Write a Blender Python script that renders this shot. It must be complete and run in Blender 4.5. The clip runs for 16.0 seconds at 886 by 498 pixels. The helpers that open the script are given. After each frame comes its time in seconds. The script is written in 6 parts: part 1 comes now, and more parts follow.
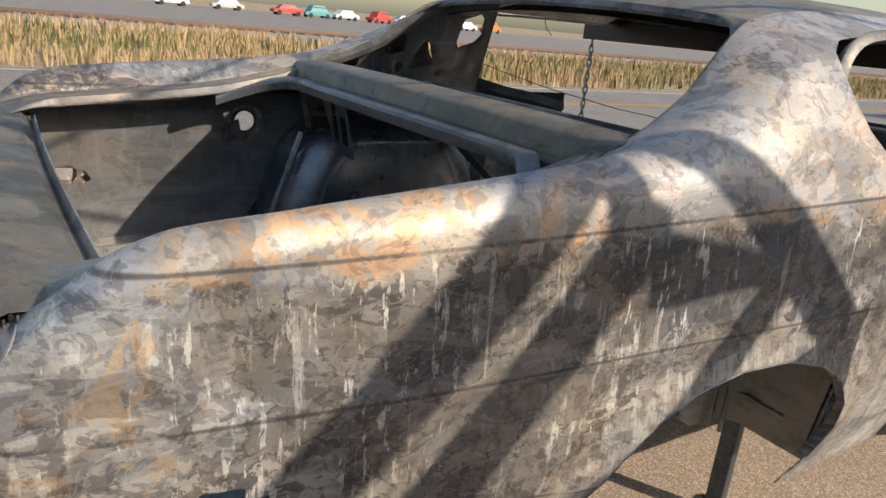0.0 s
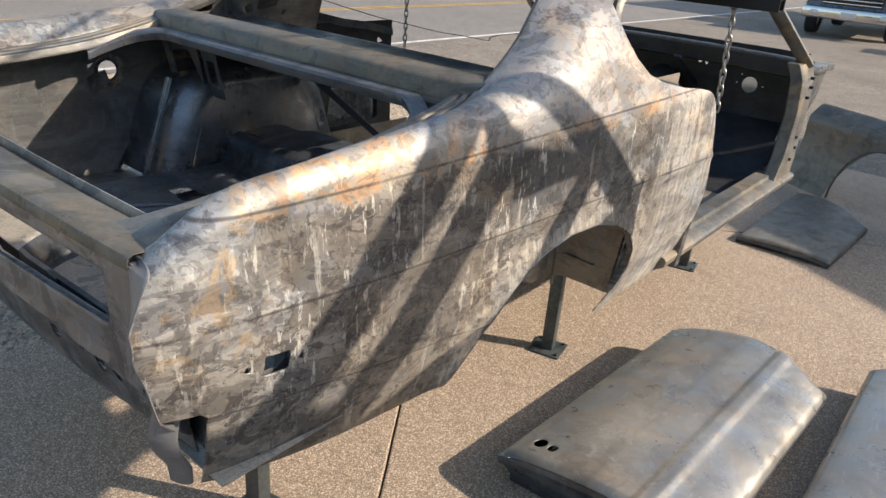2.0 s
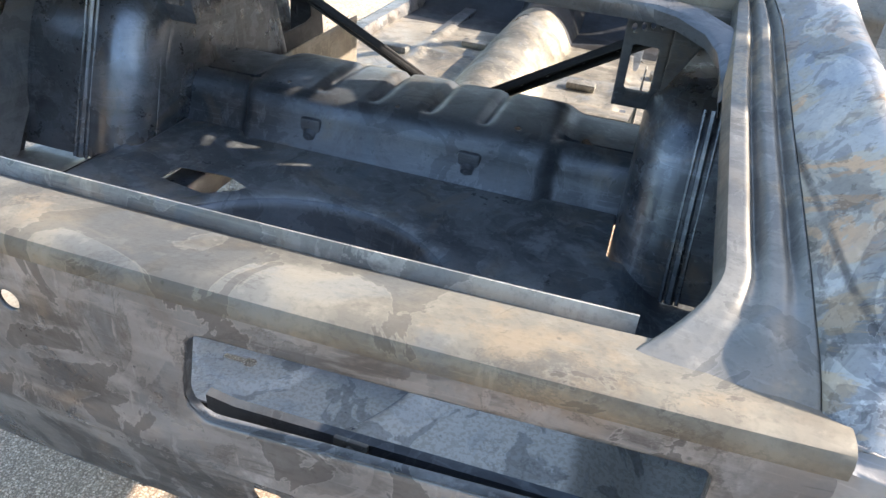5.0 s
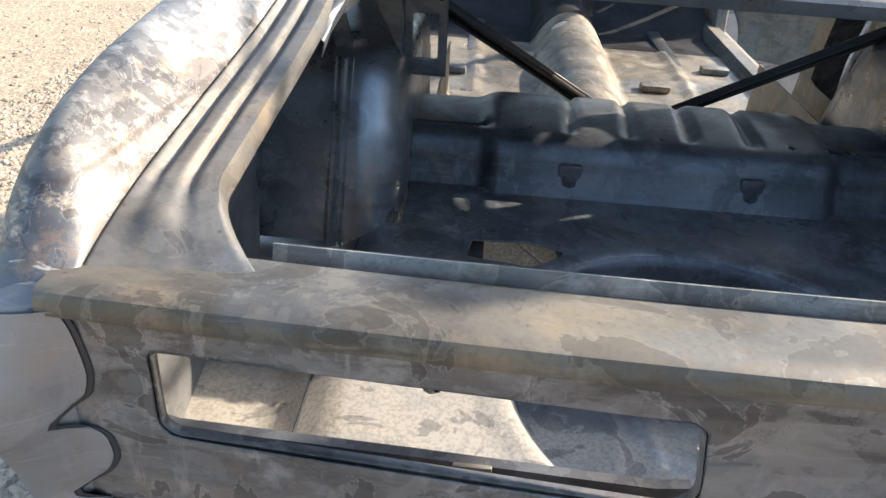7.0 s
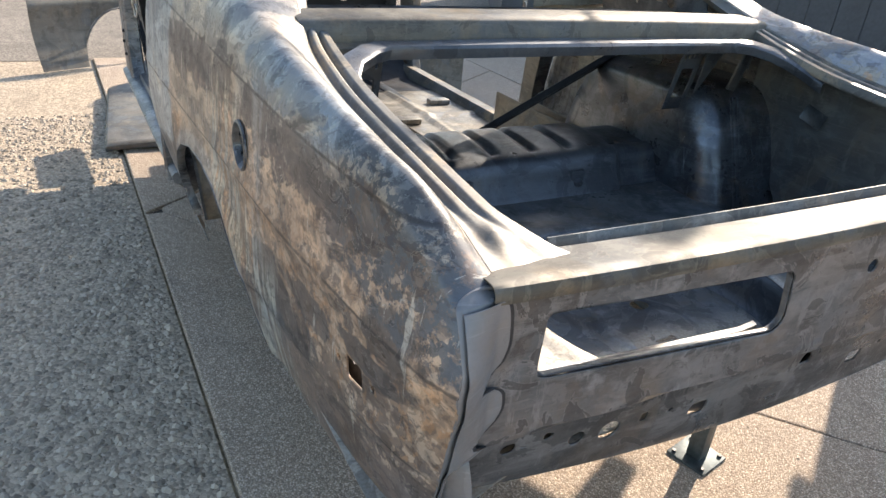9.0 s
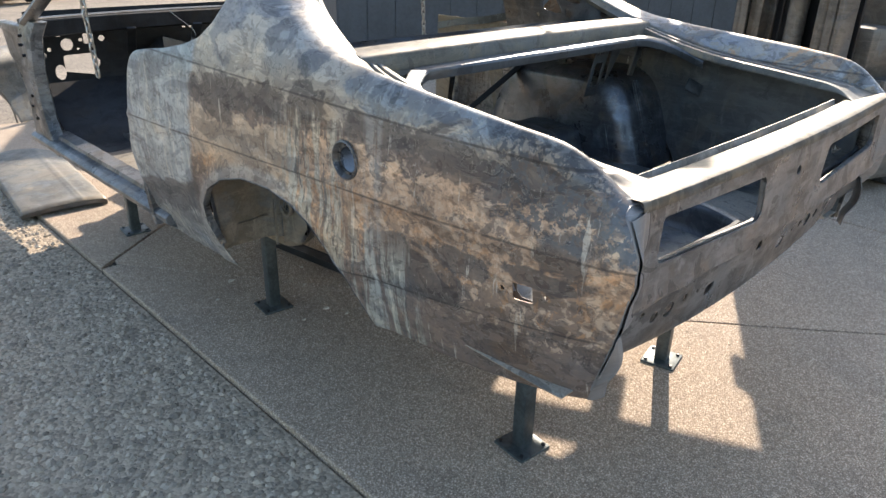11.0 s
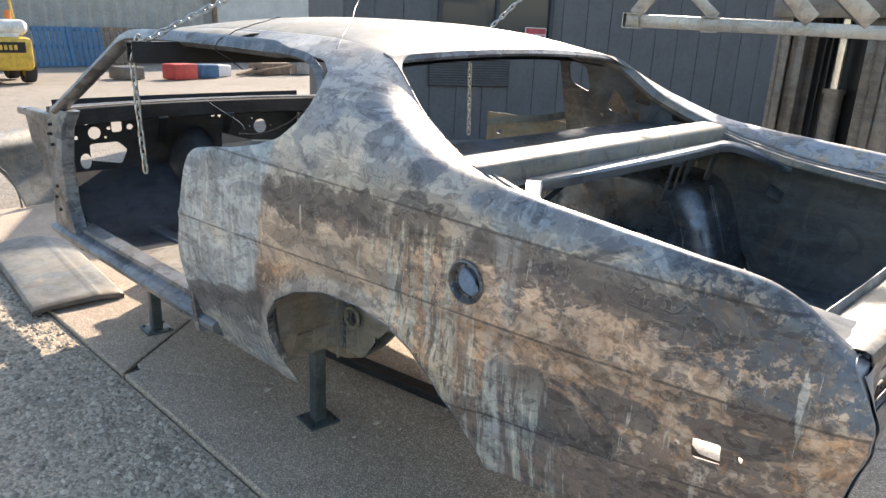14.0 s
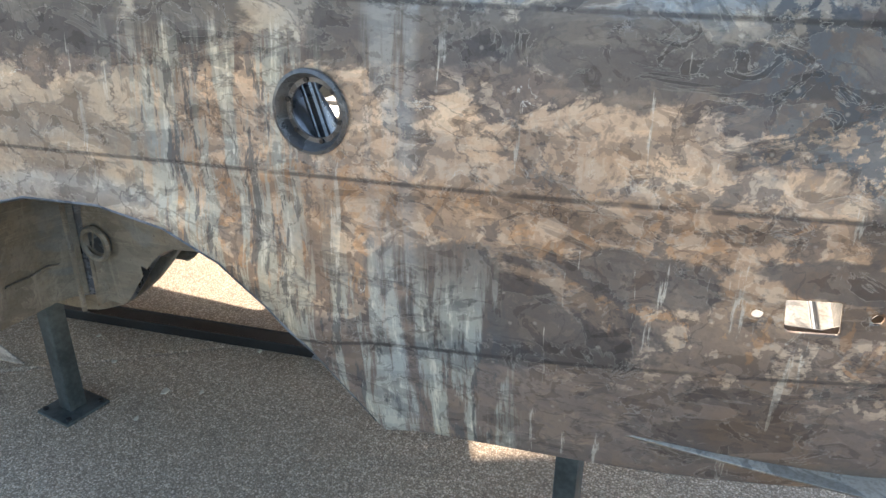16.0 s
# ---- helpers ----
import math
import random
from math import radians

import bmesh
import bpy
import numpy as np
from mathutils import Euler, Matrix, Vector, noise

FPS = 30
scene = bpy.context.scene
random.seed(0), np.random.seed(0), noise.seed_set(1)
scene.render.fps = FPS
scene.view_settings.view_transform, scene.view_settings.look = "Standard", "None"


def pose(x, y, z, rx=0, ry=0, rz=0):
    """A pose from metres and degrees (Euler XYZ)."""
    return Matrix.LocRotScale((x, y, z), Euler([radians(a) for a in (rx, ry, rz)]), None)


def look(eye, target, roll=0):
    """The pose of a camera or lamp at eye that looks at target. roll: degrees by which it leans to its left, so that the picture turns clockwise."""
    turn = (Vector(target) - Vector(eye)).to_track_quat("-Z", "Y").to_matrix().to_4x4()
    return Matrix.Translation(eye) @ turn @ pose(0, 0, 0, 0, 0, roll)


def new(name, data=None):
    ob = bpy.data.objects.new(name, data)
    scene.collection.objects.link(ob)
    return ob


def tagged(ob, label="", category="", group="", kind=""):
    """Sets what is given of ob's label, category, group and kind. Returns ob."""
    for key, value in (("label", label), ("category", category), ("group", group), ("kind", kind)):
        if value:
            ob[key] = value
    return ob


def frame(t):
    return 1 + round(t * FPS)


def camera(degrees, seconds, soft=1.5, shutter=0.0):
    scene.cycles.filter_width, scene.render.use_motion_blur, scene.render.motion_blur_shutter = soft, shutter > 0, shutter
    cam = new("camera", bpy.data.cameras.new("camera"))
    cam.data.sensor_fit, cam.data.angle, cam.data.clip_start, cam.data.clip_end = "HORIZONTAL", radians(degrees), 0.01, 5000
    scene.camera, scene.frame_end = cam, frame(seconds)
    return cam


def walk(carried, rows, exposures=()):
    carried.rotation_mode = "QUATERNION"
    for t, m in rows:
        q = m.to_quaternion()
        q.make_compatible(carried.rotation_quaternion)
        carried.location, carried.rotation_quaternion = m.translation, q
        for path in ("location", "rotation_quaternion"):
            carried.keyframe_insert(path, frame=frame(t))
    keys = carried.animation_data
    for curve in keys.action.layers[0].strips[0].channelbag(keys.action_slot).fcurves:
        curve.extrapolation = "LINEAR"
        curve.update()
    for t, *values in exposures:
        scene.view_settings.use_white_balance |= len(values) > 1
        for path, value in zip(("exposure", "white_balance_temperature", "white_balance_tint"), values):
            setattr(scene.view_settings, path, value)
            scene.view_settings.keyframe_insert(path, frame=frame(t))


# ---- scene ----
cam = camera(64.8, 16.0)
EXPOSURES = [(0, 0.66), (1.5, 0.88), (3, 1.15), (5.5, 2.48), (6.2, 2.22), (7, 1.75), (9, 1.58), (12.5, 1.64), (14.5, 1.84), (15, 1.88), (16, 2.15)]
PATH = [
    (0, (1.558, 0.02, 1.42), (-0.015, 1.088, 0.799), 5.5),
    (0.5, (1.651, -0.196, 1.477), (0.295, 1.091, 0.769), 5.1),
    (1, (1.727, -0.321, 1.556), (0.501, 1.051, 0.771), 4.4),
    (1.5, (1.786, -0.362, 1.569), (0.588, 1.018, 0.756), 4.4),
    (2, (1.732, -0.429, 1.575), (0.597, 0.996, 0.75), 4.6),
    (2.5, (1.578, -0.528, 1.529), (0.523, 0.923, 0.646), 5.1),
    (3, (1.42, -0.536, 1.526), (0.426, 0.901, 0.552), 4.6),
    (5.5, (0.296, -0.401, 1.46), (-0.024, 1.245, 0.369), 5.8),
    (6, (0.024, -0.449, 1.455), (-0.223, 1.24, 0.412), 5.9),
    (6.5, (-0.192, -0.437, 1.437), (-0.394, 1.257, 0.394), 5.3),
    (7, (-0.425, -0.425, 1.445), (-0.49, 1.261, 0.372), 3.8),
    (7.5, (-0.632, -0.515, 1.439), (-0.436, 1.144, 0.34), 4.8),
    (8, (-0.807, -0.623, 1.471), (-0.323, 1.011, 0.426), 6.9),
    (8.5, (-0.981, -0.591, 1.471), (-0.253, 1.02, 0.534), 6.4),
    (9, (-1.195, -0.58, 1.503), (-0.296, 0.965, 0.605), 5.6),
    (11.5, (-2.031, -0.609, 1.566), (-0.672, 0.643, 0.802), 1.8),
    (12, (-2.107, -0.613, 1.595), (-0.693, 0.65, 0.958), 2.2),
    (12.5, (-2.135, -0.596, 1.606), (-0.727, 0.704, 1.034), 2.4),
    (13, (-2.144, -0.56, 1.601), (-0.752, 0.757, 1.028), 3.2),
    (13.5, (-2.099, -0.403, 1.566), (-0.727, 0.925, 0.97), 3.1),
    (14, (-2.0, -0.19, 1.566), (-0.617, 1.122, 0.96), 2.5),
    (14.5, (-1.946, -0.033, 1.526), (-0.431, 1.146, 0.966), 2.8),
    (15, (-1.895, 0.137, 1.394), (-0.261, 1.159, 0.861), 0.6),
    (15.5, (-1.81, 0.234, 1.283), (-0.112, 1.092, 0.664), 0.4),
    (16, (-1.597, 0.319, 1.208), (0.093, 1.024, 0.405), 0.4),
]
walk(cam, [(t, look(eye, target, roll)) for t, eye, target, roll in PATH], EXPOSURES)

SUN_AZ, SUN_EL = radians(29), radians(30)

# ---------------------------------------------------------------- light
world = bpy.data.worlds.new("sky")
scene.world = world
world.use_nodes = True
wn = world.node_tree.nodes
sky = wn.new("ShaderNodeTexSky")
sky.sky_type, sky.sun_disc = "NISHITA", False
sky.sun_elevation, sky.sun_rotation = SUN_EL, math.pi / 2 - SUN_AZ
sky.air_density, sky.dust_density, sky.ozone_density = 1.2, 1.6, 1.0
world.node_tree.links.new(sky.outputs[0], wn["Background"].inputs[0])
wn["Background"].inputs[1].default_value = 0.105
sun_data = bpy.data.lights.new("sun", "SUN")
sun_data.energy, sun_data.angle, sun_data.color = 3.4, radians(0.5), (1.0, 0.86, 0.71)
sun = new("sun", sun_data)
sun.matrix_world = look((math.cos(SUN_AZ) * 20, math.sin(SUN_AZ) * 20, 20 * math.tan(SUN_EL)), (0, 0, 0))

# ---------------------------------------------------------------- materials
class Nodes:
    """Short hand for building one material."""
    def __init__(self, name):
        self.m = bpy.data.materials.new(name)
        self.m.use_nodes = True
        self.t = self.m.node_tree
        self.b = self.t.nodes["Principled BSDF"]
        tc = self.t.nodes.new("ShaderNodeTexCoord")
        self.co = tc.outputs["Object"]

    def put(self, sock, v):
        if isinstance(v, bpy.types.NodeSocket):
            self.t.links.new(v, sock)
        elif isinstance(v, tuple) and len(v) == 3 and sock.type == "RGBA":
            sock.default_value = (*v, 1)
        else:
            sock.default_value = v

    def scaled(self, s, loc=(0, 0, 0)):
        n = self.t.nodes.new("ShaderNodeMapping")
        self.put(n.inputs["Vector"], self.co)
        n.inputs["Scale"].default_value, n.inputs["Location"].default_value = s, loc
        return n.outputs[0]

    def noise(self, scale, detail=5.0, rough=0.6, co=None, dist=0.0):
        n = self.t.nodes.new("ShaderNodeTexNoise")
        self.put(n.inputs["Vector"], co or self.co)
        n.inputs["Scale"].default_value, n.inputs["Detail"].default_value = scale, detail
        n.inputs["Roughness"].default_value, n.inputs["Distortion"].default_value = rough, dist
        return n.outputs[0]

    def cells(self, scale, co=None, what="Distance", feature="F1"):
        n = self.t.nodes.new("ShaderNodeTexVoronoi")
        n.feature = feature
        self.put(n.inputs["Vector"], co or self.co)
        n.inputs["Scale"].default_value = scale
        return n.outputs[what]

    def step(self, v, a, b, lo=0.0, hi=1.0):
        n = self.t.nodes.new("ShaderNodeMapRange")
        n.interpolation_type = "SMOOTHSTEP"
        self.put(n.inputs[0], v)
        for i, x in enumerate((a, b, lo, hi)):
            n.inputs[i + 1].default_value = x
        return n.outputs[0]

    def math(self, op, a, b=0.0):
        n = self.t.nodes.new("ShaderNodeMath")
        n.operation = op
        self.put(n.inputs[0], a)
        self.put(n.inputs[1], b)
        return n.outputs[0]

    def mix(self, f, a, b):
        n = self.t.nodes.new("ShaderNodeMix")
        n.data_type = "RGBA"
        self.put(n.inputs[0], f)
        self.put(n.inputs[6], a)
        self.put(n.inputs[7], b)
        return n.outputs[2]

    def axis(self, i):
        n = self.t.nodes.new("ShaderNodeSeparateXYZ")
        self.put(n.inputs[0], self.co)
        return n.outputs[i]

    def ramp(self, f, stops):
        n = self.t.nodes.new("ShaderNodeValToRGB")
        e = n.color_ramp.elements
        while len(e) < len(stops):
            e.new(0.5)
        for el, (p, c) in zip(e, stops):
            el.position, el.color = p, (*c, 1)
        self.put(n.inputs[0], f)
        return n.outputs[0]

    def random(self):
        return self.t.nodes.new("ShaderNodeObjectInfo").outputs["Random"]

    def island(self):
        return self.t.nodes.new("ShaderNodeNewGeometry").outputs["Random Per Island"]

    def bump(self, h, strength=0.3, dist=0.01):
        n = self.t.nodes.new("ShaderNodeBump")
        n.inputs["Strength"].default_value, n.inputs["Distance"].default_value = strength, dist
        self.put(n.inputs["Height"], h)
        self.t.links.new(n.outputs[0], self.b.inputs["Normal"])

    def done(self, col, rough=0.5, metal=0.0, **kw):
        self.put(self.b.inputs["Base Color"], col)
        self.put(self.b.inputs["Roughness"], rough)
        self.put(self.b.inputs["Metallic"], metal)
        for k, v in kw.items():
            self.put(self.b.inputs[k.replace("_", " ")], v)
        return self.m


def plain(name, col, rough=0.5, metal=0.0, vary=0.25, scale=8.0, bump=0.0, **kw):
    """A surface of one colour with grain and stains at two scales."""
    n = Nodes(name)
    a, b = n.noise(scale, 6, 0.65), n.noise(scale * 9, 3)
    v = n.math("ADD", n.math("MULTIPLY", a, 0.65), n.math("MULTIPLY", b, 0.35))
    dark, light = tuple(c * (1 - vary) for c in col), tuple(min(1, c * (1 + vary)) for c in col)
    if bump:
        n.bump(b, bump, 0.004)
    r = n.step(a, 0.3, 0.7, max(0.02, rough - 0.1), min(1, rough + 0.1))
    return n.done(n.mix(n.step(v, 0.35, 0.65), dark, light), r, metal, **kw)


def steel_side(name, right):
    """Bare, paint-stripped body steel with drips, primer ghosts, filler and heat tint."""
    n = Nodes(name)
    y, z = n.axis(1), n.axis(2)
    big = n.noise(2.6, 8, 0.66)
    mid = n.noise(9, 9, 0.7)
    coast = n.noise(7.5, 6, 0.58, n.scaled((1, 0.8, 1.2), (1, 2, 9)), 0.5)
    blot = n.noise(16, 8, 0.66, n.scaled((1, 0.8, 1.3), (3, 7, 2)), 0.6)
    mott = n.noise(34, 6, 0.62, n.scaled((1, 1, 1.2), (8, 2, 5)), 0.4)
    drip = n.noise(6.5, 8, 0.68, n.scaled((1.0, 5.6, 0.55)))
    run = n.noise(15, 7, 0.66, n.scaled((1.0, 4.0, 0.9), (4, 3, 1)))
    fine = n.noise(150, 4, 0.6)
    tear = n.noise(30, 5, 0.6, n.scaled((1, 1, 0.8), (2, 2, 7)), 0.8)

    def add(a, b):
        return n.math("ADD", a, b)

    def mul(a, b):
        return n.math("MULTIPLY", a, b)

    def wob(v, c, k):
        return mul(n.math("SUBTRACT", v, c), k)

    yy = add(y, add(wob(coast, 0.5, 0.30), wob(blot, 0.5, 0.12)))
    zz = add(z, add(wob(coast, 0.5, 0.24), wob(blot, 0.5, 0.09)))

    def patch(y0, z0, ry, rz, soft=0.10, k=1.1):
        """A stain round a place on the side, with a ragged rim."""
        a, b = mul(n.math("SUBTRACT", y, y0), 1 / ry), mul(n.math("SUBTRACT", z, z0), 1 / rz)
        d = n.math("SQRT", add(mul(a, a), mul(b, b)))
        d = add(d, add(wob(coast, 0.5, 2.6 * k), wob(blot, 0.5, 1.2 * k)))
        return n.step(d, 1 - soft, 1 + soft, 1.0, 0.0)

    def band(v, a, b, c, d):
        return mul(n.step(v, a, b), n.step(v, c, d, 1.0, 0.0))

    def over(base, mask, col, k=1.0):
        return n.mix(mul(mask, k), base, col)

    def rim(v, c, w=0.010):
        return n.step(n.math("ABSOLUTE", n.math("SUBTRACT", v, c)), w * 0.3, w, 1.0, 0.0)

    if right:
        base = n.mix(n.step(big, 0.44, 0.56), (0.296, 0.258, 0.209), (0.429, 0.389, 0.331))
        base = over(base, n.step(mott, 0.54, 0.56), (0.190, 0.168, 0.140), 0.7)
        base = over(base, n.step(coast, 0.53, 0.545), (0.191, 0.168, 0.139), 0.62)
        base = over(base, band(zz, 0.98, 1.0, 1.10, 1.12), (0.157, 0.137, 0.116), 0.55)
        base = over(base, n.step(blot, 0.56, 0.57), (0.099, 0.087, 0.077), 0.85)
        base = over(base, patch(1.02, 1.07, 0.24, 0.10), (0.116, 0.110, 0.102), 0.75)
        base = over(base, patch(0.55, 0.90, 0.22, 0.06), (0.151, 0.133, 0.116), 0.6)
        base = over(base, rim(coast, 0.54), (0.104, 0.090, 0.077), 0.85)
        drops = mul(n.step(run, 0.58, 0.605), n.step(big, 0.44, 0.56, 0.1, 1.0))
        base = over(base, drops, (0.72, 0.67, 0.575), 0.95)
        base = over(base, n.step(drip, 0.60, 0.64), (0.580, 0.534, 0.452), 0.5)
        base = over(base, mul(n.step(drip, 0.42, 0.39), n.step(mid, 0.5, 0.6)), (0.116, 0.102, 0.087), 0.6)
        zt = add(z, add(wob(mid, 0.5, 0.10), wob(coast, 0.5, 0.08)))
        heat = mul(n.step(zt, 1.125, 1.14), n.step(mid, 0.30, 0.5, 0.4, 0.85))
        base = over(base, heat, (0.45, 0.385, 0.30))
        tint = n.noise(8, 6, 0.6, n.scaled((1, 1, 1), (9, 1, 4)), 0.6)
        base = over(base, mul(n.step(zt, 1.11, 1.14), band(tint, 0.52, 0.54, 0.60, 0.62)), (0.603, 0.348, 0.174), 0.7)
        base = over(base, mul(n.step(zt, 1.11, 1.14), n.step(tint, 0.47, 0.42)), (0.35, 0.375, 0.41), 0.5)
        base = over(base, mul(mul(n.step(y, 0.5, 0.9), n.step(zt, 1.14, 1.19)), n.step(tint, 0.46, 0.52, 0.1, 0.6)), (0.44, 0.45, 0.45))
        tail = mul(n.step(add(y, wob(coast, 0.5, 0.25)), 0.26, 0.14), n.step(zz, 0.88, 0.95))
        base = over(base, mul(tail, n.step(mid, 0.4, 0.55, 0.25, 0.9)), (0.499, 0.476, 0.429), 0.75)
        base = over(base, mul(tail, n.step(mott, 0.54, 0.57)), (0.197, 0.186, 0.174), 0.7)
        base = over(base, mul(tail, band(tint, 0.50, 0.52, 0.57, 0.59)), (0.557, 0.383, 0.209), 0.6)
        base = over(base, mul(n.step(y, 1.62, 1.8), n.step(drip, 0.4, 0.58, 0.3, 0.85)), (0.545, 0.522, 0.476))
        lip = n.math("SQRT", add(mul(wob(y, 1.17, 2.1), wob(y, 1.17, 2.1)), mul(wob(z, 0.56, 3.0), wob(z, 0.56, 3.0))))
        base = over(base, mul(n.step(lip, 1.10, 1.0), n.step(run, 0.45, 0.56, 0.2, 0.9)), (0.534, 0.510, 0.452), 0.8)
        metal, rough = n.step(blot, 0.4, 0.62, 0.42, 0.24), n.step(mid, 0.3, 0.7, 0.4, 0.64)
    else:
        dark, tan, slate = (0.134, 0.111, 0.101), (0.48, 0.36, 0.265), (0.255, 0.285, 0.31)
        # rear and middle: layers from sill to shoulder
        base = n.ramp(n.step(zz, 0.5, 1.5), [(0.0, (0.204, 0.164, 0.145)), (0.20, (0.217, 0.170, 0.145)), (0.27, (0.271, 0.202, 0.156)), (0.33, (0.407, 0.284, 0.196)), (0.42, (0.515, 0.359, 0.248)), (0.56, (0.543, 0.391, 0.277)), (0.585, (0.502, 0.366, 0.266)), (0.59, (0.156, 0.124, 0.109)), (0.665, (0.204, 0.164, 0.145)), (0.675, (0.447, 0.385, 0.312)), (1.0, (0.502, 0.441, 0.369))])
        base = over(base, mul(n.step(mott, 0.52, 0.55), n.step(z, 1.12, 1.08)), (0.243, 0.187, 0.147), 0.6)
        base = over(base, mul(n.step(blot, 0.555, 0.575), n.step(z, 1.14, 1.1)), dark, 0.7)
        base = over(base, mul(n.step(mott, 0.46, 0.43), band(zz, 0.70, 0.76, 1.06, 1.09)), (0.602, 0.473, 0.356), 0.6)
        base = over(base, mul(band(tear, 0.56, 0.58, 0.66, 0.68), band(zz, 0.78, 0.82, 0.95, 1.0)), (0.512, 0.290, 0.147), 0.5)
        # upper middle: beige below the dark band, grey post above it
        mass = band(yy, 0.98, 1.02, 1.60, 1.63)
        base = over(base, mul(mass, band(zz, 0.86, 0.88, 1.05, 1.06)), (0.461, 0.378, 0.289), 0.75)
        for y0, z0, ry, rz in ((1.30, 1.10, 0.30, 0.05), (1.45, 1.06, 0.12, 0.06), (0.94, 1.14, 0.09, 0.055), (0.66, 1.12, 0.16, 0.035), (0.44, 1.11, 0.14, 0.045), (0.24, 1.10, 0.12, 0.03), (0.40, 0.87, 0.12, 0.03), (0.55, 0.80, 0.15, 0.06), (0.12, 0.98, 0.07, 0.06), (0.20, 0.90, 0.10, 0.02)):
            m = patch(y0, z0, ry, rz)
            base = over(base, m, (0.122, 0.107, 0.101), 0.85)
        for y0, z0, ry, rz, c in ((1.14, 1.29, 0.07, 0.05, (0.192, 0.183, 0.178)), (0.965, 1.236, 0.05, 0.035, (0.166, 0.164, 0.166)), (1.40, 1.30, 0.10, 0.09, (0.269, 0.252, 0.246)), (1.25, 1.35, 0.14, 0.035, (0.256, 0.252, 0.258)), (0.62, 1.21, 0.16, 0.028, (0.186, 0.195, 0.215)), (1.30, 1.25, 0.12, 0.04, (0.538, 0.466, 0.381)), (1.05, 1.33, 0.08, 0.06, (0.435, 0.416, 0.381))):
            base = over(base, patch(y0, z0, ry, rz), c, 0.8)
        base = over(base, mul(n.step(z, 1.17, 1.2), rim(coast, 0.56, 0.006)), (0.128, 0.126, 0.129), 0.6)
        base = over(base, mul(n.step(z, 1.36, 1.42), n.step(mid, 0.4, 0.6)), (0.550, 0.479, 0.369), 0.55)
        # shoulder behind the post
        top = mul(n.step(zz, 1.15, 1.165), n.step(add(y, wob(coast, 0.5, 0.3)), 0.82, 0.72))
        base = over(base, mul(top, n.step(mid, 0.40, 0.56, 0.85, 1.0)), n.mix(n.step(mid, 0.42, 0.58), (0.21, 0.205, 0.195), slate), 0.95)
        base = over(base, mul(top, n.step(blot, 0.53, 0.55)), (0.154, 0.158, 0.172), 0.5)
        base = over(base, mul(top, n.step(tear, 0.58, 0.61)), (0.589, 0.555, 0.467), 0.25)
        crust = mul(mul(n.step(yy, 0.36, 0.28), n.step(zz, 0.98, 1.03)), n.step(n.noise(46, 6, 0.7), 0.47, 0.52, 0.1, 0.9))
        base = over(base, crust, (0.109, 0.120, 0.135))
        # wet runs from the filler down over the arch
        wet = mul(band(y, 0.74, 0.84, 1.02, 1.14), n.step(z, 1.14, 1.06))
        low = mul(band(y, 0.50, 0.55, 0.86, 1.0), n.step(z, 0.90, 0.76))
        wet = n.math("MAXIMUM", wet, low)
        base = over(base, mul(wet, n.step(drip, 0.47, 0.53)), (0.43, 0.44, 0.39), 0.75)
        base = over(base, mul(wet, n.step(drip, 0.58, 0.62)), (0.62, 0.60, 0.51), 0.7)
        base = over(base, mul(wet, n.step(run, 0.44, 0.41)), (0.109, 0.107, 0.108), 0.8)
        base = over(base, mul(n.step(drip, 0.61, 0.64), n.step(z, 1.14, 1.10)), (0.640, 0.605, 0.528), 0.6)
        base = over(base, mul(band(y, 0.64, 0.66, 0.70, 0.73), n.step(drip, 0.40, 0.52)), (0.486, 0.530, 0.541), 0.25)
        # pale blue-grey front part with vertical wipes
        front = n.step(add(y, add(wob(coast, 0.5, 0.10), mul(z, 0.15))), 1.745, 1.785)
        base = over(base, mul(front, n.step(z, 1.26, 1.20)), n.mix(n.step(add(mul(drip, 0.4), mul(mid, 0.6)), 0.44, 0.56), (0.27, 0.31, 0.33), (0.43, 0.465, 0.475)), 0.95)
        base = over(base, mul(front, n.step(drip, 0.58, 0.62)), (0.538, 0.517, 0.442), 0.5)
        slant = add(z, add(mul(y, 0.17), wob(coast, 0.5, 0.10)))
        base = over(base, mul(n.step(y, 1.58, 1.66), band(slant, 0.88, 0.90, 1.005, 1.02)), (0.109, 0.105, 0.108), 0.85)
        base = over(base, mul(n.step(y, 1.58, 1.66), n.step(slant, 0.90, 0.88)), (0.256, 0.246, 0.233), 0.8)
        base = over(base, mul(mul(n.step(y, 1.58, 1.7), n.step(slant, 0.93, 0.90)), n.step(run, 0.56, 0.60)), (0.640, 0.605, 0.541), 0.7)
        lip = n.math("SQRT", add(mul(wob(y, 1.17, 2.1), wob(y, 1.17, 2.1)), mul(wob(z, 0.56, 3.0), wob(z, 0.56, 3.0))))
        base = over(base, mul(n.step(lip, 1.06, 0.98), n.step(y, 0.98, 1.1)), (0.435, 0.422, 0.393), 0.75)
        base = over(base, mul(rim(coast, 0.53), n.step(z, 1.19, 1.14)), (0.096, 0.082, 0.076), 0.5)
        # pale crinkles in the dark patches
        base = over(base, mul(rim(tear, 0.52, 0.012), mul(n.step(coast, 0.54, 0.58), n.step(mid, 0.56, 0.62))), (0.666, 0.643, 0.578), 0.75)
        metal, rough = n.step(blot, 0.4, 0.62, 0.36, 0.18), n.step(mid, 0.3, 0.7, 0.36, 0.6)
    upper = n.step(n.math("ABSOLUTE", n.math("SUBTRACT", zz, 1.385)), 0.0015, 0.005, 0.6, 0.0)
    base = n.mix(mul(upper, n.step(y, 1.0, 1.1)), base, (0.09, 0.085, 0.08))
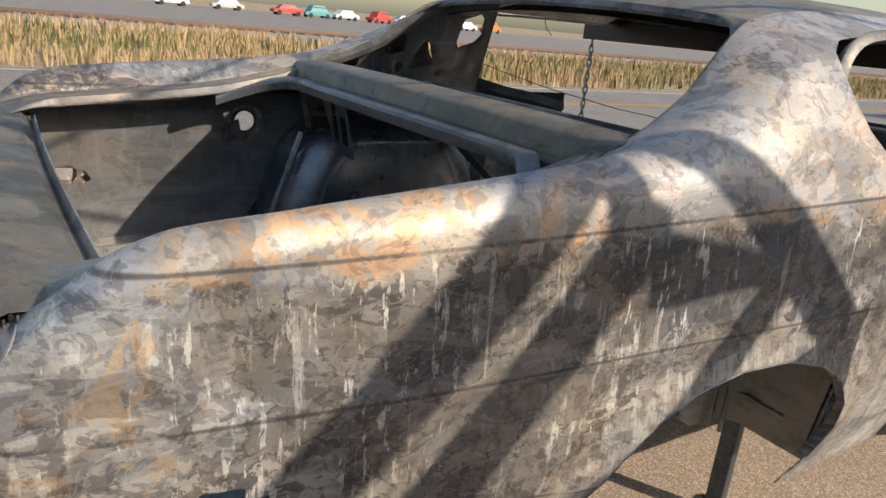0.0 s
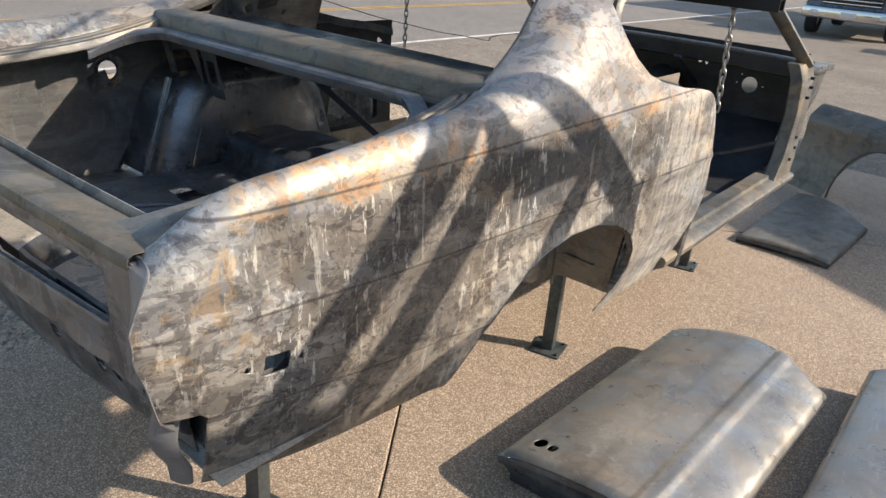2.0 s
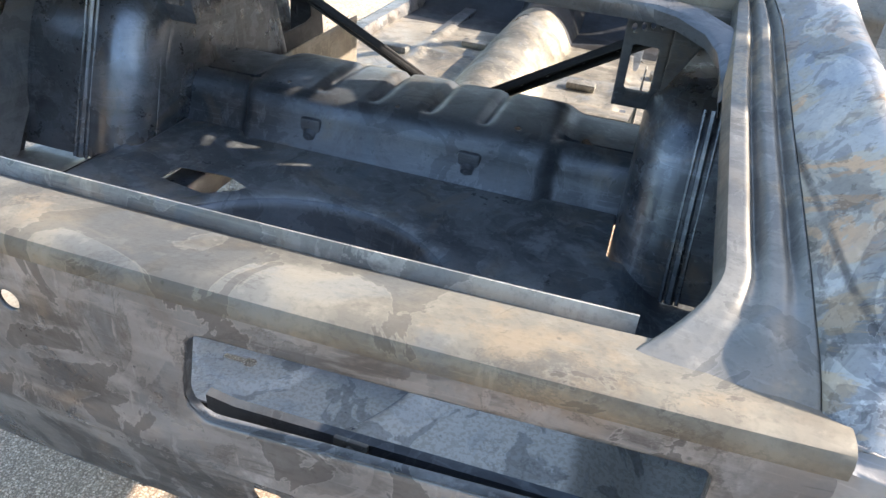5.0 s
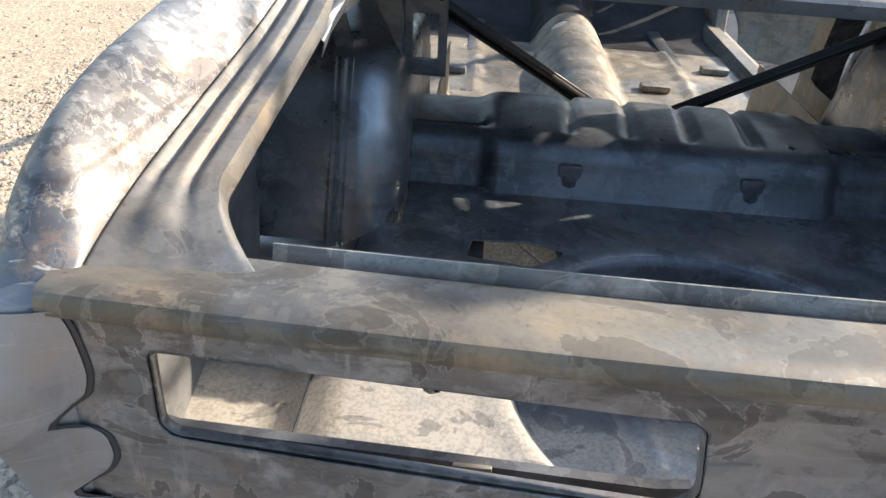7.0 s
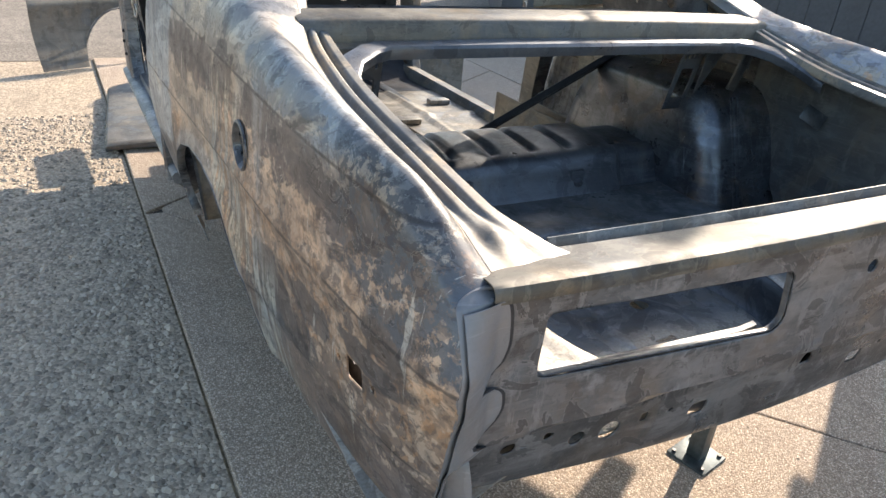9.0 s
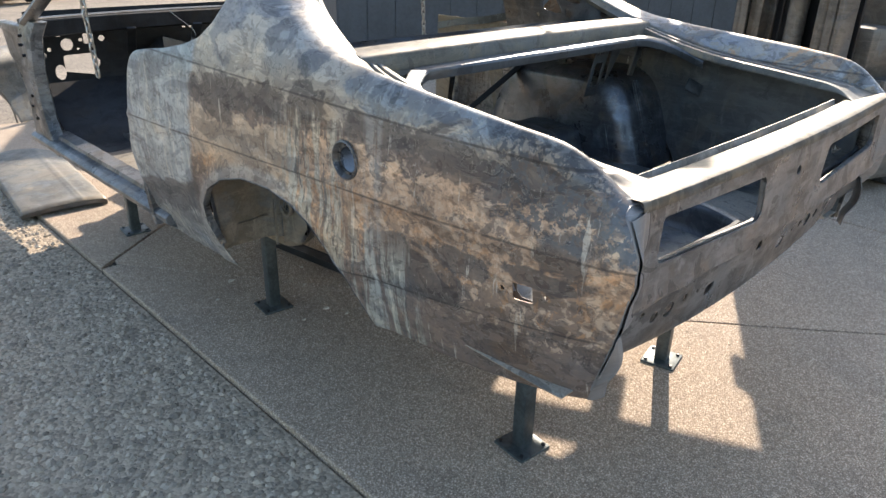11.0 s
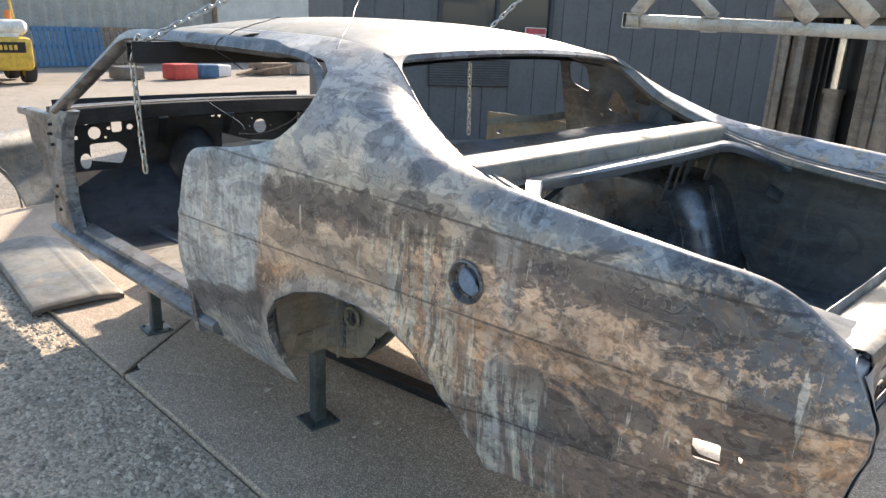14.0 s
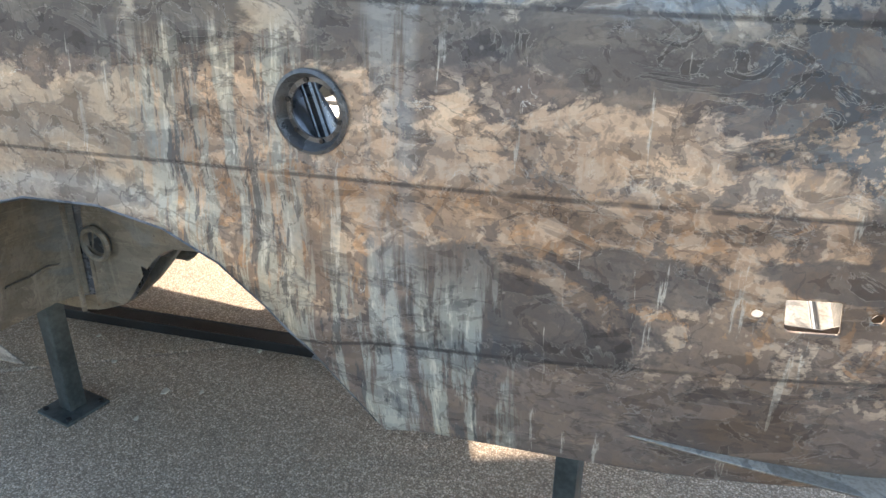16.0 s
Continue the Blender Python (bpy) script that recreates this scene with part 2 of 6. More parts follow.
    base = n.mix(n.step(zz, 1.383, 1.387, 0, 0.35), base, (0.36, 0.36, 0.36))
    # thin dark lines on the pressed creases: their shade put into the colour
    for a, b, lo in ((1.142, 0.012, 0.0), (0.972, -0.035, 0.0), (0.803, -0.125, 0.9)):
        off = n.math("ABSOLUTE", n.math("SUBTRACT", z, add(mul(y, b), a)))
        crease_shade = mul(n.step(off, 0.001, 0.0045, 0.75, 0.0), n.step(mid, 0.36, 0.5, 0.2, 1.0))
        base = n.mix(mul(crease_shade, n.step(y, 0.98, 0.9) if lo else 1.0), base, (0.06, 0.052, 0.05))
    # smears, islands with pale rims, and a drift from warm to cold over the skin
    isle = n.noise(6.5, 10, 0.6, n.scaled((1, 0.7, 1.4), (5, 5, 3)), 1.2)
    smear = n.noise(5.5, 8, 0.6, n.scaled((1, 0.55, 2.2), (6, 1, 8)), 0.9)
    flake = n.noise(26, 9, 0.6, n.scaled((1, 0.8, 1.1), (2, 9, 4)), 1.3)
    drift = n.noise(3.1, 5, 0.55, n.scaled((1, 1, 1.4), (8, 8, 1)), 0.7)

    def tinted(col, f, k):
        m = n.t.nodes.new("ShaderNodeMix")
        m.data_type, m.blend_type = "RGBA", "MULTIPLY"
        n.put(m.inputs[0], f)
        n.put(m.inputs[6], col)
        n.put(m.inputs[7], k)
        return m.outputs[2]
    base = tinted(base, n.step(isle, 0.535, 0.548, 0.0, 0.75), (0.56, 0.57, 0.60))
    base = tinted(base, n.step(isle, 0.425, 0.410, 0.0, 0.6), (1.30, 1.26, 1.18))
    base = tinted(base, n.step(smear, 0.54, 0.57, 0.0, 0.5), (0.66, 0.66, 0.68))
    base = tinted(base, n.step(smear, 0.44, 0.41, 0.0, 0.45), (1.32, 1.29, 1.24))
    base = tinted(base, n.step(flake, 0.56, 0.575, 0.0, 0.6), (0.52, 0.50, 0.50))
    base = tinted(base, n.step(drift, 0.54, 0.66, 0.0, 0.6), (0.86, 0.98, 1.14))
    base = tinted(base, n.step(drift, 0.46, 0.34, 0.0, 0.6), (1.16, 0.99, 0.80))
    if right:
        base = tinted(base, 0.8, (0.85, 0.88, 0.94))
    base = over(base, rim(isle, 0.545, 0.007), (0.62, 0.60, 0.54), 0.14)
    base = over(base, mul(rim(flake, 0.55, 0.012), n.step(smear, 0.5, 0.56)), (0.68, 0.66, 0.60), 0.2)
    base = n.mix(n.step(fine, 0.50, 0.66, 0.0, 0.16), base, (0.08, 0.073, 0.068))
    spot = n.cells(42)
    base = n.mix(n.step(spot, 0.05, 0.14, 0.28, 0.0), base, (0.55, 0.5, 0.44))
    seams = add(mul(coast, 0.5), add(mul(blot, 0.4), mul(fine, 0.2)))
    n.bump(seams, 0.3, 0.006)
    return n.done(base, rough, metal)


def steel_bare(name, col, tint, metal=0.7, rough=0.42, speck=0.3, warm=(0.45, 0.36, 0.27), rust=0.0, cloud=0.4, sun_strip=None):
    """Sheet steel, oiled or ground, with stains, wipes, scratches and lighter spots."""
    n = Nodes(name)
    big, mid, fine = n.noise(2.2, 5, 0.58), n.noise(8, 9, 0.68), n.noise(150, 4, 0.6)
    wipe = n.noise(6, 6, 0.62, n.scaled((0.7, 0.7, 3.4), (2, 5, 1)), 0.4)
    streak = n.noise(9, 6, 0.66, n.scaled((3.2, 3.2, 0.5), (2, 5, 1)))
    spots = n.noise(4.2, 9, 0.68, n.scaled((1, 1, 1), (7, 3, 5)), 0.6)
    hair = n.noise(10, 3, 0.6, n.scaled((1.2, 1.2, 26), (3, 1, 1)), 0.3)
    heat = n.noise(4.5, 4, 0.55, n.scaled((1, 1, 1), (5, 9, 2)), 0.8)
    edge = n.step(n.math("ABSOLUTE", n.math("SUBTRACT", spots, 0.56)), 0.002, 0.010, 1.0, 0.0)
    c = n.mix(n.step(big, 0.36, 0.64), col, tint)
    c = n.mix(n.step(spots, 0.55, 0.60, 0, 0.7 * cloud), c, tuple(v * 0.5 for v in col))
    c = n.mix(n.step(mid, 0.54, 0.66, 0, cloud), c, tuple(min(1, v * 1.6) for v in tint))
    c = n.mix(n.step(wipe, 0.50, 0.62, 0, 0.9 * cloud), c, tuple(min(1, v * 1.25) for v in tint))
    c = n.mix(n.step(wipe, 0.46, 0.36, 0, 0.9 * cloud), c, tuple(v * 0.6 for v in col))
    c = n.mix(n.step(streak, 0.58, 0.64, 0, 0.7 * cloud), c, tuple(min(1, v * 1.5) for v in tint))
    lum = sum(tint) / 3
    c = n.mix(n.step(heat, 0.55, 0.62, 0, 0.30), c, (lum * 1.25, lum * 0.98, lum * 0.70))
    c = n.mix(n.step(heat, 0.45, 0.38, 0, 0.30), c, (lum * 0.75, lum * 0.95, lum * 1.15))
    if rust:
        c = n.mix(n.step(n.noise(5, 8, 0.7, n.scaled((1, 1, 1), (1, 8, 3))), 0.52, 0.64, 0, rust), c, warm)
    # pale strip rearward of this y: sunlight on the floor painted into the colour
    if sun_strip:
        y = n.math("ADD", n.axis(1), n.math("MULTIPLY", n.math("SUBTRACT", mid, 0.5), 0.12))
        c = n.mix(n.step(y, sun_strip + 0.04, sun_strip - 0.04, 0, 0.85), c, n.mix(n.step(fine, 0.4, 0.6), (0.44, 0.39, 0.32), (0.60, 0.56, 0.48)))
    c = n.mix(n.step(fine, 0.50, 0.66, 0, 0.6 * speck), c, tuple(v * 0.4 for v in col))
    c = n.mix(n.step(hair, 0.60, 0.66, 0, 0.25), c, tuple(min(1, v * 1.5) for v in tint))
    c = n.mix(n.math("MULTIPLY", edge, 0.3 * cloud + 0.1), c, tuple(v * 0.35 for v in col))
    isle = n.noise(7, 10, 0.58, n.scaled((1, 1, 1), (9, 2, 6)), 1.2)
    c = n.mix(n.step(isle, 0.55, 0.565, 0, 0.55 * cloud + 0.1), c, tuple(v * 0.55 for v in col))
    c = n.mix(n.step(isle, 0.43, 0.415, 0, 0.4 * cloud), c, tuple(min(1, v * 1.35) for v in tint))
    ring = n.step(n.math("ABSOLUTE", n.math("SUBTRACT", isle, 0.555)), 0.002, 0.008, 1.0, 0.0)
    c = n.mix(n.math("MULTIPLY", ring, 0.4 * cloud), c, tuple(min(1, v * 1.7) for v in tint))
    pit = n.cells(26)
    c = n.mix(n.step(pit, 0.03, 0.08, 0.45, 0.0), c, tuple(v * 0.3 for v in col))
    n.bump(n.math("ADD", n.math("MULTIPLY", mid, 0.5), n.math("MULTIPLY", fine, 0.3)), 0.22, 0.005)
    return n.done(c, n.step(mid, 0.3, 0.7, rough - 0.14, rough + 0.14), metal)


def mat_concrete():
    n = Nodes("concrete")
    big, mid, fine = n.noise(0.7, 5, 0.6), n.noise(6, 8, 0.72), n.noise(170, 3, 0.7)
    stain, oil = n.noise(1.7, 8, 0.72, None, 0.8), n.noise(3.1, 7, 0.66, n.scaled((1, 1, 1), (4, 8, 1)), 0.5)
    peb, pebc, grit = n.cells(150), n.cells(150, what="Color"), n.cells(330, what="Color")
    bw, gw = n.t.nodes.new("ShaderNodeRGBToBW"), n.t.nodes.new("ShaderNodeRGBToBW")
    n.put(bw.inputs[0], pebc)
    n.put(gw.inputs[0], grit)
    c = n.mix(n.step(big, 0.35, 0.65), (0.516, 0.391, 0.282), (0.620, 0.480, 0.355))
    c = n.mix(n.step(stain, 0.50, 0.62, 0, 0.45), c, (0.322, 0.249, 0.193))
    c = n.mix(n.step(oil, 0.60, 0.68, 0, 0.5), c, (0.174, 0.145, 0.122))
    c = n.mix(n.step(mid, 0.5, 0.7, 0, 0.4), c, (0.357, 0.273, 0.205))
    stone = n.step(peb, 0.30, 0.46, 1.0, 0.0)
    c = n.mix(n.step(peb, 0.40, 0.62, 0.0, 0.7), c, (0.217, 0.160, 0.115))
    c = n.mix(n.math("MULTIPLY", stone, n.step(bw.outputs[0], 0.42, 0.40, 0.0, 0.85)), c, (0.179, 0.136, 0.105))
    c = n.mix(n.math("MULTIPLY", stone, n.step(bw.outputs[0], 0.58, 0.60, 0.0, 0.75)), c, (0.847, 0.735, 0.580))
    c = n.mix(n.step(gw.outputs[0], 0.36, 0.32, 0, 0.55), c, (0.195, 0.149, 0.112))
    c = n.mix(n.step(gw.outputs[0], 0.66, 0.70, 0, 0.4), c, (0.848, 0.722, 0.576))
    n.bump(n.math("ADD", fine, n.math("MULTIPLY", stone, 0.6)), 0.6, 0.005)
    return n.done(c, 0.85)


def mat_ground(name, a, b, c3, scale=1.0, bump=0.5):
    n = Nodes(name)
    big, mid, fine = n.noise(0.35 * scale, 5, 0.6), n.noise(4 * scale, 7, 0.7), n.noise(90 * scale, 3, 0.7)
    peb = n.cells(80 * scale)
    pebc = n.cells(80 * scale, what="Color")
    c = n.mix(n.step(big, 0.35, 0.65), a, b)
    c = n.mix(n.step(mid, 0.45, 0.68, 0, 0.6), c, c3)
    bw = n.t.nodes.new("ShaderNodeRGBToBW")
    n.put(bw.inputs[0], pebc)
    c = n.mix(n.step(bw.outputs[0], 0.5, 0.75, 0, 0.45), c, tuple(min(1, v * 1.5) for v in b))
    c = n.mix(n.step(bw.outputs[0], 0.42, 0.3, 0, 0.5), c, tuple(v * 0.45 for v in a))
    c = n.mix(n.step(n.noise(1.3 * scale, 7, 0.7), 0.52, 0.64, 0, 0.45), c, c3)
    c = n.mix(n.step(fine, 0.55, 0.7, 0, 0.3), c, tuple(v * 0.5 for v in a))
    n.bump(n.math("ADD", n.math("MULTIPLY", fine, 0.4), n.math("SUBTRACT", 1.0, peb)), bump, 0.007)
    return n.done(c, 0.92)


M_RIGHT, M_LEFT = steel_side("steel_right", True), steel_side("steel_left", False)
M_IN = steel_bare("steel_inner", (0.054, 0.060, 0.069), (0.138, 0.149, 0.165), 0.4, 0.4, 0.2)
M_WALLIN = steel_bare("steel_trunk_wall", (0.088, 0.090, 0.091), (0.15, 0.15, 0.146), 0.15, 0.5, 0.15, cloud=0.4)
M_UNDER = steel_bare("steel_under", (0.19, 0.17, 0.14), (0.28, 0.25, 0.205), 0.3, 0.55, 0.35, (0.25, 0.19, 0.12), 0.4)
# near black; on cabin parts this colour also stands for their shade
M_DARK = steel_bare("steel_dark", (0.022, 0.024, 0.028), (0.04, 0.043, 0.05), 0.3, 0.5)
M_FLOOR = steel_bare("steel_floor", (0.15, 0.155, 0.16), (0.30, 0.29, 0.265), 0.45, 0.44, 0.35, (0.38, 0.30, 0.20), 0.4, 0.6)
M_CAB = steel_bare("steel_cabin", (0.17, 0.16, 0.14), (0.32, 0.29, 0.24), 0.4, 0.46, 0.35, (0.38, 0.31, 0.21), 0.4, 0.6)
# last number: the floor behind this y is coloured as sunlit
M_TRUNK = steel_bare("steel_trunk_floor", (0.090, 0.101, 0.112), (0.205, 0.214, 0.220), 0.3, 0.4, 0.2, (0.22, 0.17, 0.11), 0.35, 0.6, 0.40)
M_TAIL = steel_bare("steel_tail", (0.076, 0.078, 0.083), (0.168, 0.170, 0.175), 0.35, 0.38, 0.25, (0.19, 0.145, 0.11), 0.35, 0.9)
M_LEAD = steel_bare("lead_grey", (0.185, 0.185, 0.192), (0.25, 0.25, 0.256), 0.3, 0.42, 0.1, cloud=0.15)
M_LIGHT = steel_bare("steel_light", (0.115, 0.112, 0.106), (0.195, 0.188, 0.170), 0.4, 0.55, 0.28, (0.36, 0.28, 0.18), 0.55)
M_SILL = steel_bare("steel_sill", (0.092, 0.083, 0.070), (0.150, 0.138, 0.112), 0.3, 0.58, 0.3, (0.25, 0.19, 0.12), 0.55, 0.6)
M_ROOF = steel_bare("steel_roof", (0.148, 0.138, 0.120), (0.22, 0.204, 0.172), 0.35, 0.56, 0.25, (0.34, 0.28, 0.20), 0.4)
M_TOWER = steel_bare("steel_tower", (0.105, 0.117, 0.135), (0.23, 0.247, 0.275), 0.7, 0.34, 0.3)
M_DOOR = steel_bare("steel_door", (0.29, 0.28, 0.262), (0.41, 0.398, 0.37), 0.6, 0.36, 0.1, (0.42, 0.34, 0.24), 0.35, 0.18)
M_BLACK = plain("black_metal", (0.02, 0.02, 0.022), 0.45, 0.3)
M_CHAIN = plain("chain_steel", (0.42, 0.42, 0.41), 0.35, 0.9)
M_STAND = plain("stand_steel", (0.085, 0.10, 0.105), 0.5, 0.5, 0.35)
M_CONC = mat_concrete()
M_GRAVEL = mat_ground("gravel", (0.38, 0.305, 0.222), (0.48, 0.385, 0.28), (0.27, 0.22, 0.163))
M_YARD = mat_ground("yard_dirt", (0.19, 0.165, 0.135), (0.26, 0.225, 0.185), (0.14, 0.12, 0.10))
M_ASPH = mat_ground("asphalt", (0.19, 0.175, 0.16), (0.25, 0.23, 0.21), (0.15, 0.14, 0.13), 1.0, 0.2)
M_FIELD = mat_ground("dry_field", (0.30, 0.235, 0.14), (0.38, 0.29, 0.17), (0.21, 0.17, 0.10), 0.6)
M_JOINT = plain("joint_dirt", (0.07, 0.06, 0.05), 0.95)
M_YELLOW = plain("yellow_line", (0.50, 0.30, 0.06), 0.8, 0, 0.3, 4)
M_WHITE = plain("white_line", (0.62, 0.59, 0.54), 0.8, 0, 0.25, 4)

# ---------------------------------------------------------------- mesh helpers
def link(name, bm, mat, parent=None, label="", smooth=True, angle=35):
    me = bpy.data.meshes.new(name)
    bm.normal_update()
    bm.to_mesh(me)
    bm.free()
    for m in mat if isinstance(mat, (list, tuple)) else [mat]:
        me.materials.append(m)
    if smooth:
        me.polygons.foreach_set("use_smooth", [True] * len(me.polygons))
        me.set_sharp_from_angle(angle=radians(angle))
    ob = new(name, me)
    if parent:
        ob.parent = parent
    if label:
        ob["label"] = label
    return ob


def part(name, bm, material, parent, label="", **kw):
    return link(name, bm, material, parent, label, **kw)


def thing(name, label, category, at=(0, 0, 0), turn=0.0, group="", kind=""):
    ob = new(name)
    ob.location, ob.rotation_euler = at, (0, 0, radians(turn))
    return tagged(ob, label, category, group, kind)


def thick(ob, t, offset=-1.0):
    m = ob.modifiers.new("sheet", "SOLIDIFY")
    m.thickness, m.offset = t, offset
    e = ob.modifiers.new("crisp", "WEIGHTED_NORMAL")
    e.weight, e.keep_sharp = 90, True
    return ob


def box(bm, lo, hi, bevel=0.0, m=None):
    """An upright box between two corners, with rounded edges."""
    c = [(a + b) / 2 for a, b in zip(lo, hi)]
    d = [abs(b - a) for a, b in zip(lo, hi)]
    r = bmesh.ops.create_cube(bm, size=1, matrix=Matrix.LocRotScale(c, None, d))
    if bevel:
        es = list({e for v in r["verts"] for e in v.link_edges})
        r = bmesh.ops.bevel(bm, geom=es, offset=bevel, segments=2, affect="EDGES", profile=0.5)
    vs = r["verts"]
    if m:
        bmesh.ops.transform(bm, matrix=m, verts=vs)
    return vs


def rod(bm, a, b, r, r2=None, n=12, caps=True):
    a, b = Vector(a), Vector(b)
    d = b - a
    m = Matrix.Translation((a + b) / 2) @ d.to_track_quat("Z", "Y").to_matrix().to_4x4()
    return bmesh.ops.create_cone(bm, cap_ends=caps, segments=n, radius1=r, radius2=r if r2 is None else r2, depth=d.length, matrix=m)["verts"]


def beam(bm, a, b, w, h, up=(0, 0, 1), bevel=0.004, hollow=0.0):
    """A bar of w by h between two points; hollow gives a tube's wall."""
    a, b = Vector(a), Vector(b)
    y = (b - a).normalized()
    x = y.cross(Vector(up)).normalized()
    z = x.cross(y)
    m = Matrix((x, y, z)).transposed().to_4x4()
    m.translation = a
    ln = (b - a).length
    if not hollow:
        return box(bm, (-w / 2, 0, -h / 2), (w / 2, ln, h / 2), bevel, m)
    rings = []
    for yy in (0, ln):
        for s in (1, -1):
            rings.append([bm.verts.new(m @ Vector((sx * (w / 2 - (hollow if s < 0 else 0)), yy, sz * (h / 2 - (hollow if s < 0 else 0))))) for sx, sz in ((-1, -1), (1, -1), (1, 1), (-1, 1))])
    o0, i0, o1, i1 = rings
    for k in range(4):
        j = (k + 1) % 4
        for q in ((o0[k], o0[j], o1[j], o1[k]), (i0[j], i0[k], i1[k], i1[j]), (o0[j], o0[k], i0[k], i0[j]), (o1[k], o1[j], i1[j], i1[k])):
            bm.faces.new(q)


def tube(bm, pts, r, n=8, closed=False):
    """A round bar along points; r is a number or one number per point."""
    pts = [Vector(p) for p in pts]
    rs = r if isinstance(r, (list, tuple)) else [r] * len(pts)
    rings, ref = [], None
    for i, p in enumerate(pts):
        a = pts[i - 1] if i or closed else p
        b = pts[(i + 1) % len(pts)] if i < len(pts) - 1 or closed else p
        d = (b - a).normalized()
        ref = (ref - d * ref.dot(d)).normalized() if ref else d.orthogonal().normalized()
        s = d.cross(ref)
        rings.append([bm.verts.new(p + rs[i] * (math.cos(k * math.tau / n) * ref + math.sin(k * math.tau / n) * s)) for k in range(n)])
    for i in range(len(rings) - (0 if closed else 1)):
        q, w = rings[i], rings[(i + 1) % len(rings)]
        for k in range(n):
            bm.faces.new((q[k], q[(k + 1) % n], w[(k + 1) % n], w[k]))
    if not closed:
        bm.faces.new(rings[0][::-1])
        bm.faces.new(rings[-1])


def sweep(bm, rings, closed=False, cap=True):
    """Skin over rings of points, each ring closed when told."""
    rows = [[bm.verts.new(p) for p in r] for r in rings]
    for a, b in zip(rows, rows[1:]):
        n = len(a)
        for k in range(n if closed else n - 1):
            bm.faces.new((a[k], a[(k + 1) % n], b[(k + 1) % n], b[k]))
    if closed and cap:
        bm.faces.new(rows[0][::-1])
        bm.faces.new(rows[-1])
    return rows


def table(xs, ys):
    """A smooth curve through the points (monotone cubic)."""
    xs, ys = np.array(xs, float), np.array(ys, float)
    h, d = np.diff(xs), np.diff(ys) / np.diff(xs)
    m = np.r_[d[0], [0 if a * b <= 0 else 2 * a * b / (a + b) for a, b in zip(d, d[1:])], d[-1]]

    def f(x):
        x = min(max(x, xs[0]), xs[-1])
        i = min(int(np.searchsorted(xs, x, "right")) - 1, len(h) - 1)
        t = (x - xs[i]) / h[i]
        return float((1 + 2 * t) * (1 - t) ** 2 * ys[i] + t * (1 - t) ** 2 * h[i] * m[i] + t * t * (3 - 2 * t) * ys[i + 1] + t * t * (t - 1) * h[i] * m[i + 1])
    return f


def poly_sdf(pts, r=0.0):
    """Signed distance to a polygon (below 0 inside), grown by r with round corners."""
    p = np.array(pts, float)
    q = np.roll(p, -1, 0)
    e = q - p
    ee = (e ** 2).sum(1)

    def f(u, v):
        w = np.array((u, v)) - p
        t = np.clip((w * e).sum(1) / ee, 0, 1)
        d = np.sqrt((((w - e * t[:, None]) ** 2).sum(1)).min())
        c1, c2, c3 = p[:, 1] <= v, q[:, 1] > v, e[:, 0] * w[:, 1] > e[:, 1] * w[:, 0]
        inside = (np.sum(c1 & c2 & c3) - np.sum(~c1 & ~c2 & ~c3)) != 0
        return (-d if inside else d) - r
    return f


def disc_sdf(cu, cv, r, k=1.0):
    return lambda u, v: math.hypot(u - cu, (v - cv) * k) - r


def sheet(fn, us, vs, cuts=(), space=None):
    """A skin over fn(u, v), with everything cut away where a cut is below 0. A cut reads (u, v), or space(point)."""
    bm = bmesh.new()
    made = {}

    def vert(u, v):
        k = (round(u, 5), round(v, 5))
        if k not in made:
            made[k] = bm.verts.new(fn(u, v))
        return made[k]

    spots = {}

    def val(cut, u, v):
        if not space:
            return cut(u, v)
        if (u, v) not in spots:
            spots[u, v] = space(fn(u, v))
        return cut(*spots[u, v])

    grid = {}
    for ci, cut in enumerate(cuts):
        for i, u in enumerate(us):
            for j, v in enumerate(vs):
                grid[ci, i, j] = val(cut, u, v)
    for i in range(len(us) - 1):
        for j in range(len(vs) - 1):
            corners = [(i, j), (i + 1, j), (i + 1, j + 1), (i, j + 1)]
            pl = [(us[a], vs[b]) for a, b in corners]
            for ci, cut in enumerate(cuts):
                near = [grid[ci, a, b] for a, b in corners]
                if min(near) >= 0:
                    continue
                if max(near) < 0:
                    pl = []
                    break
                vals = [val(cut, *p) for p in pl]
                out = []
                for k in range(len(pl)):
                    p, q, a, b = pl[k], pl[(k + 1) % len(pl)], vals[k], vals[(k + 1) % len(pl)]
                    if a >= 0:
                        out.append(p)
                    if (a < 0) != (b < 0):
                        lo, hi = (p, q) if (p <= q) else (q, p)
                        sl = val(cut, *lo) < 0
                        for _ in range(14):
                            mid = ((lo[0] + hi[0]) / 2, (lo[1] + hi[1]) / 2)
                            if (val(cut, *mid) < 0) == sl:
                                lo = mid
                            else:
                                hi = mid
                        out.append(((lo[0] + hi[0]) / 2, (lo[1] + hi[1]) / 2))
                pl = out
                if len(pl) < 3:
                    break
            if len(pl) >= 3:
                ring = []
                for p in pl:
                    w = vert(*p)
                    if w not in ring:
                        ring.append(w)
                if len(ring) >= 3:
                    try:
                        bm.faces.new(ring)
                    except ValueError:
                        pass
    return bm


def steps(a, b, n):
    return [a + (b - a) * i / n for i in range(n + 1)]

# ---------------------------------------------------------------- ground
def ground_rect(name, x0, x1, y0, y1, z, mat, label, category, depth=0.0, nx=1, ny=1):
    bm = bmesh.new()
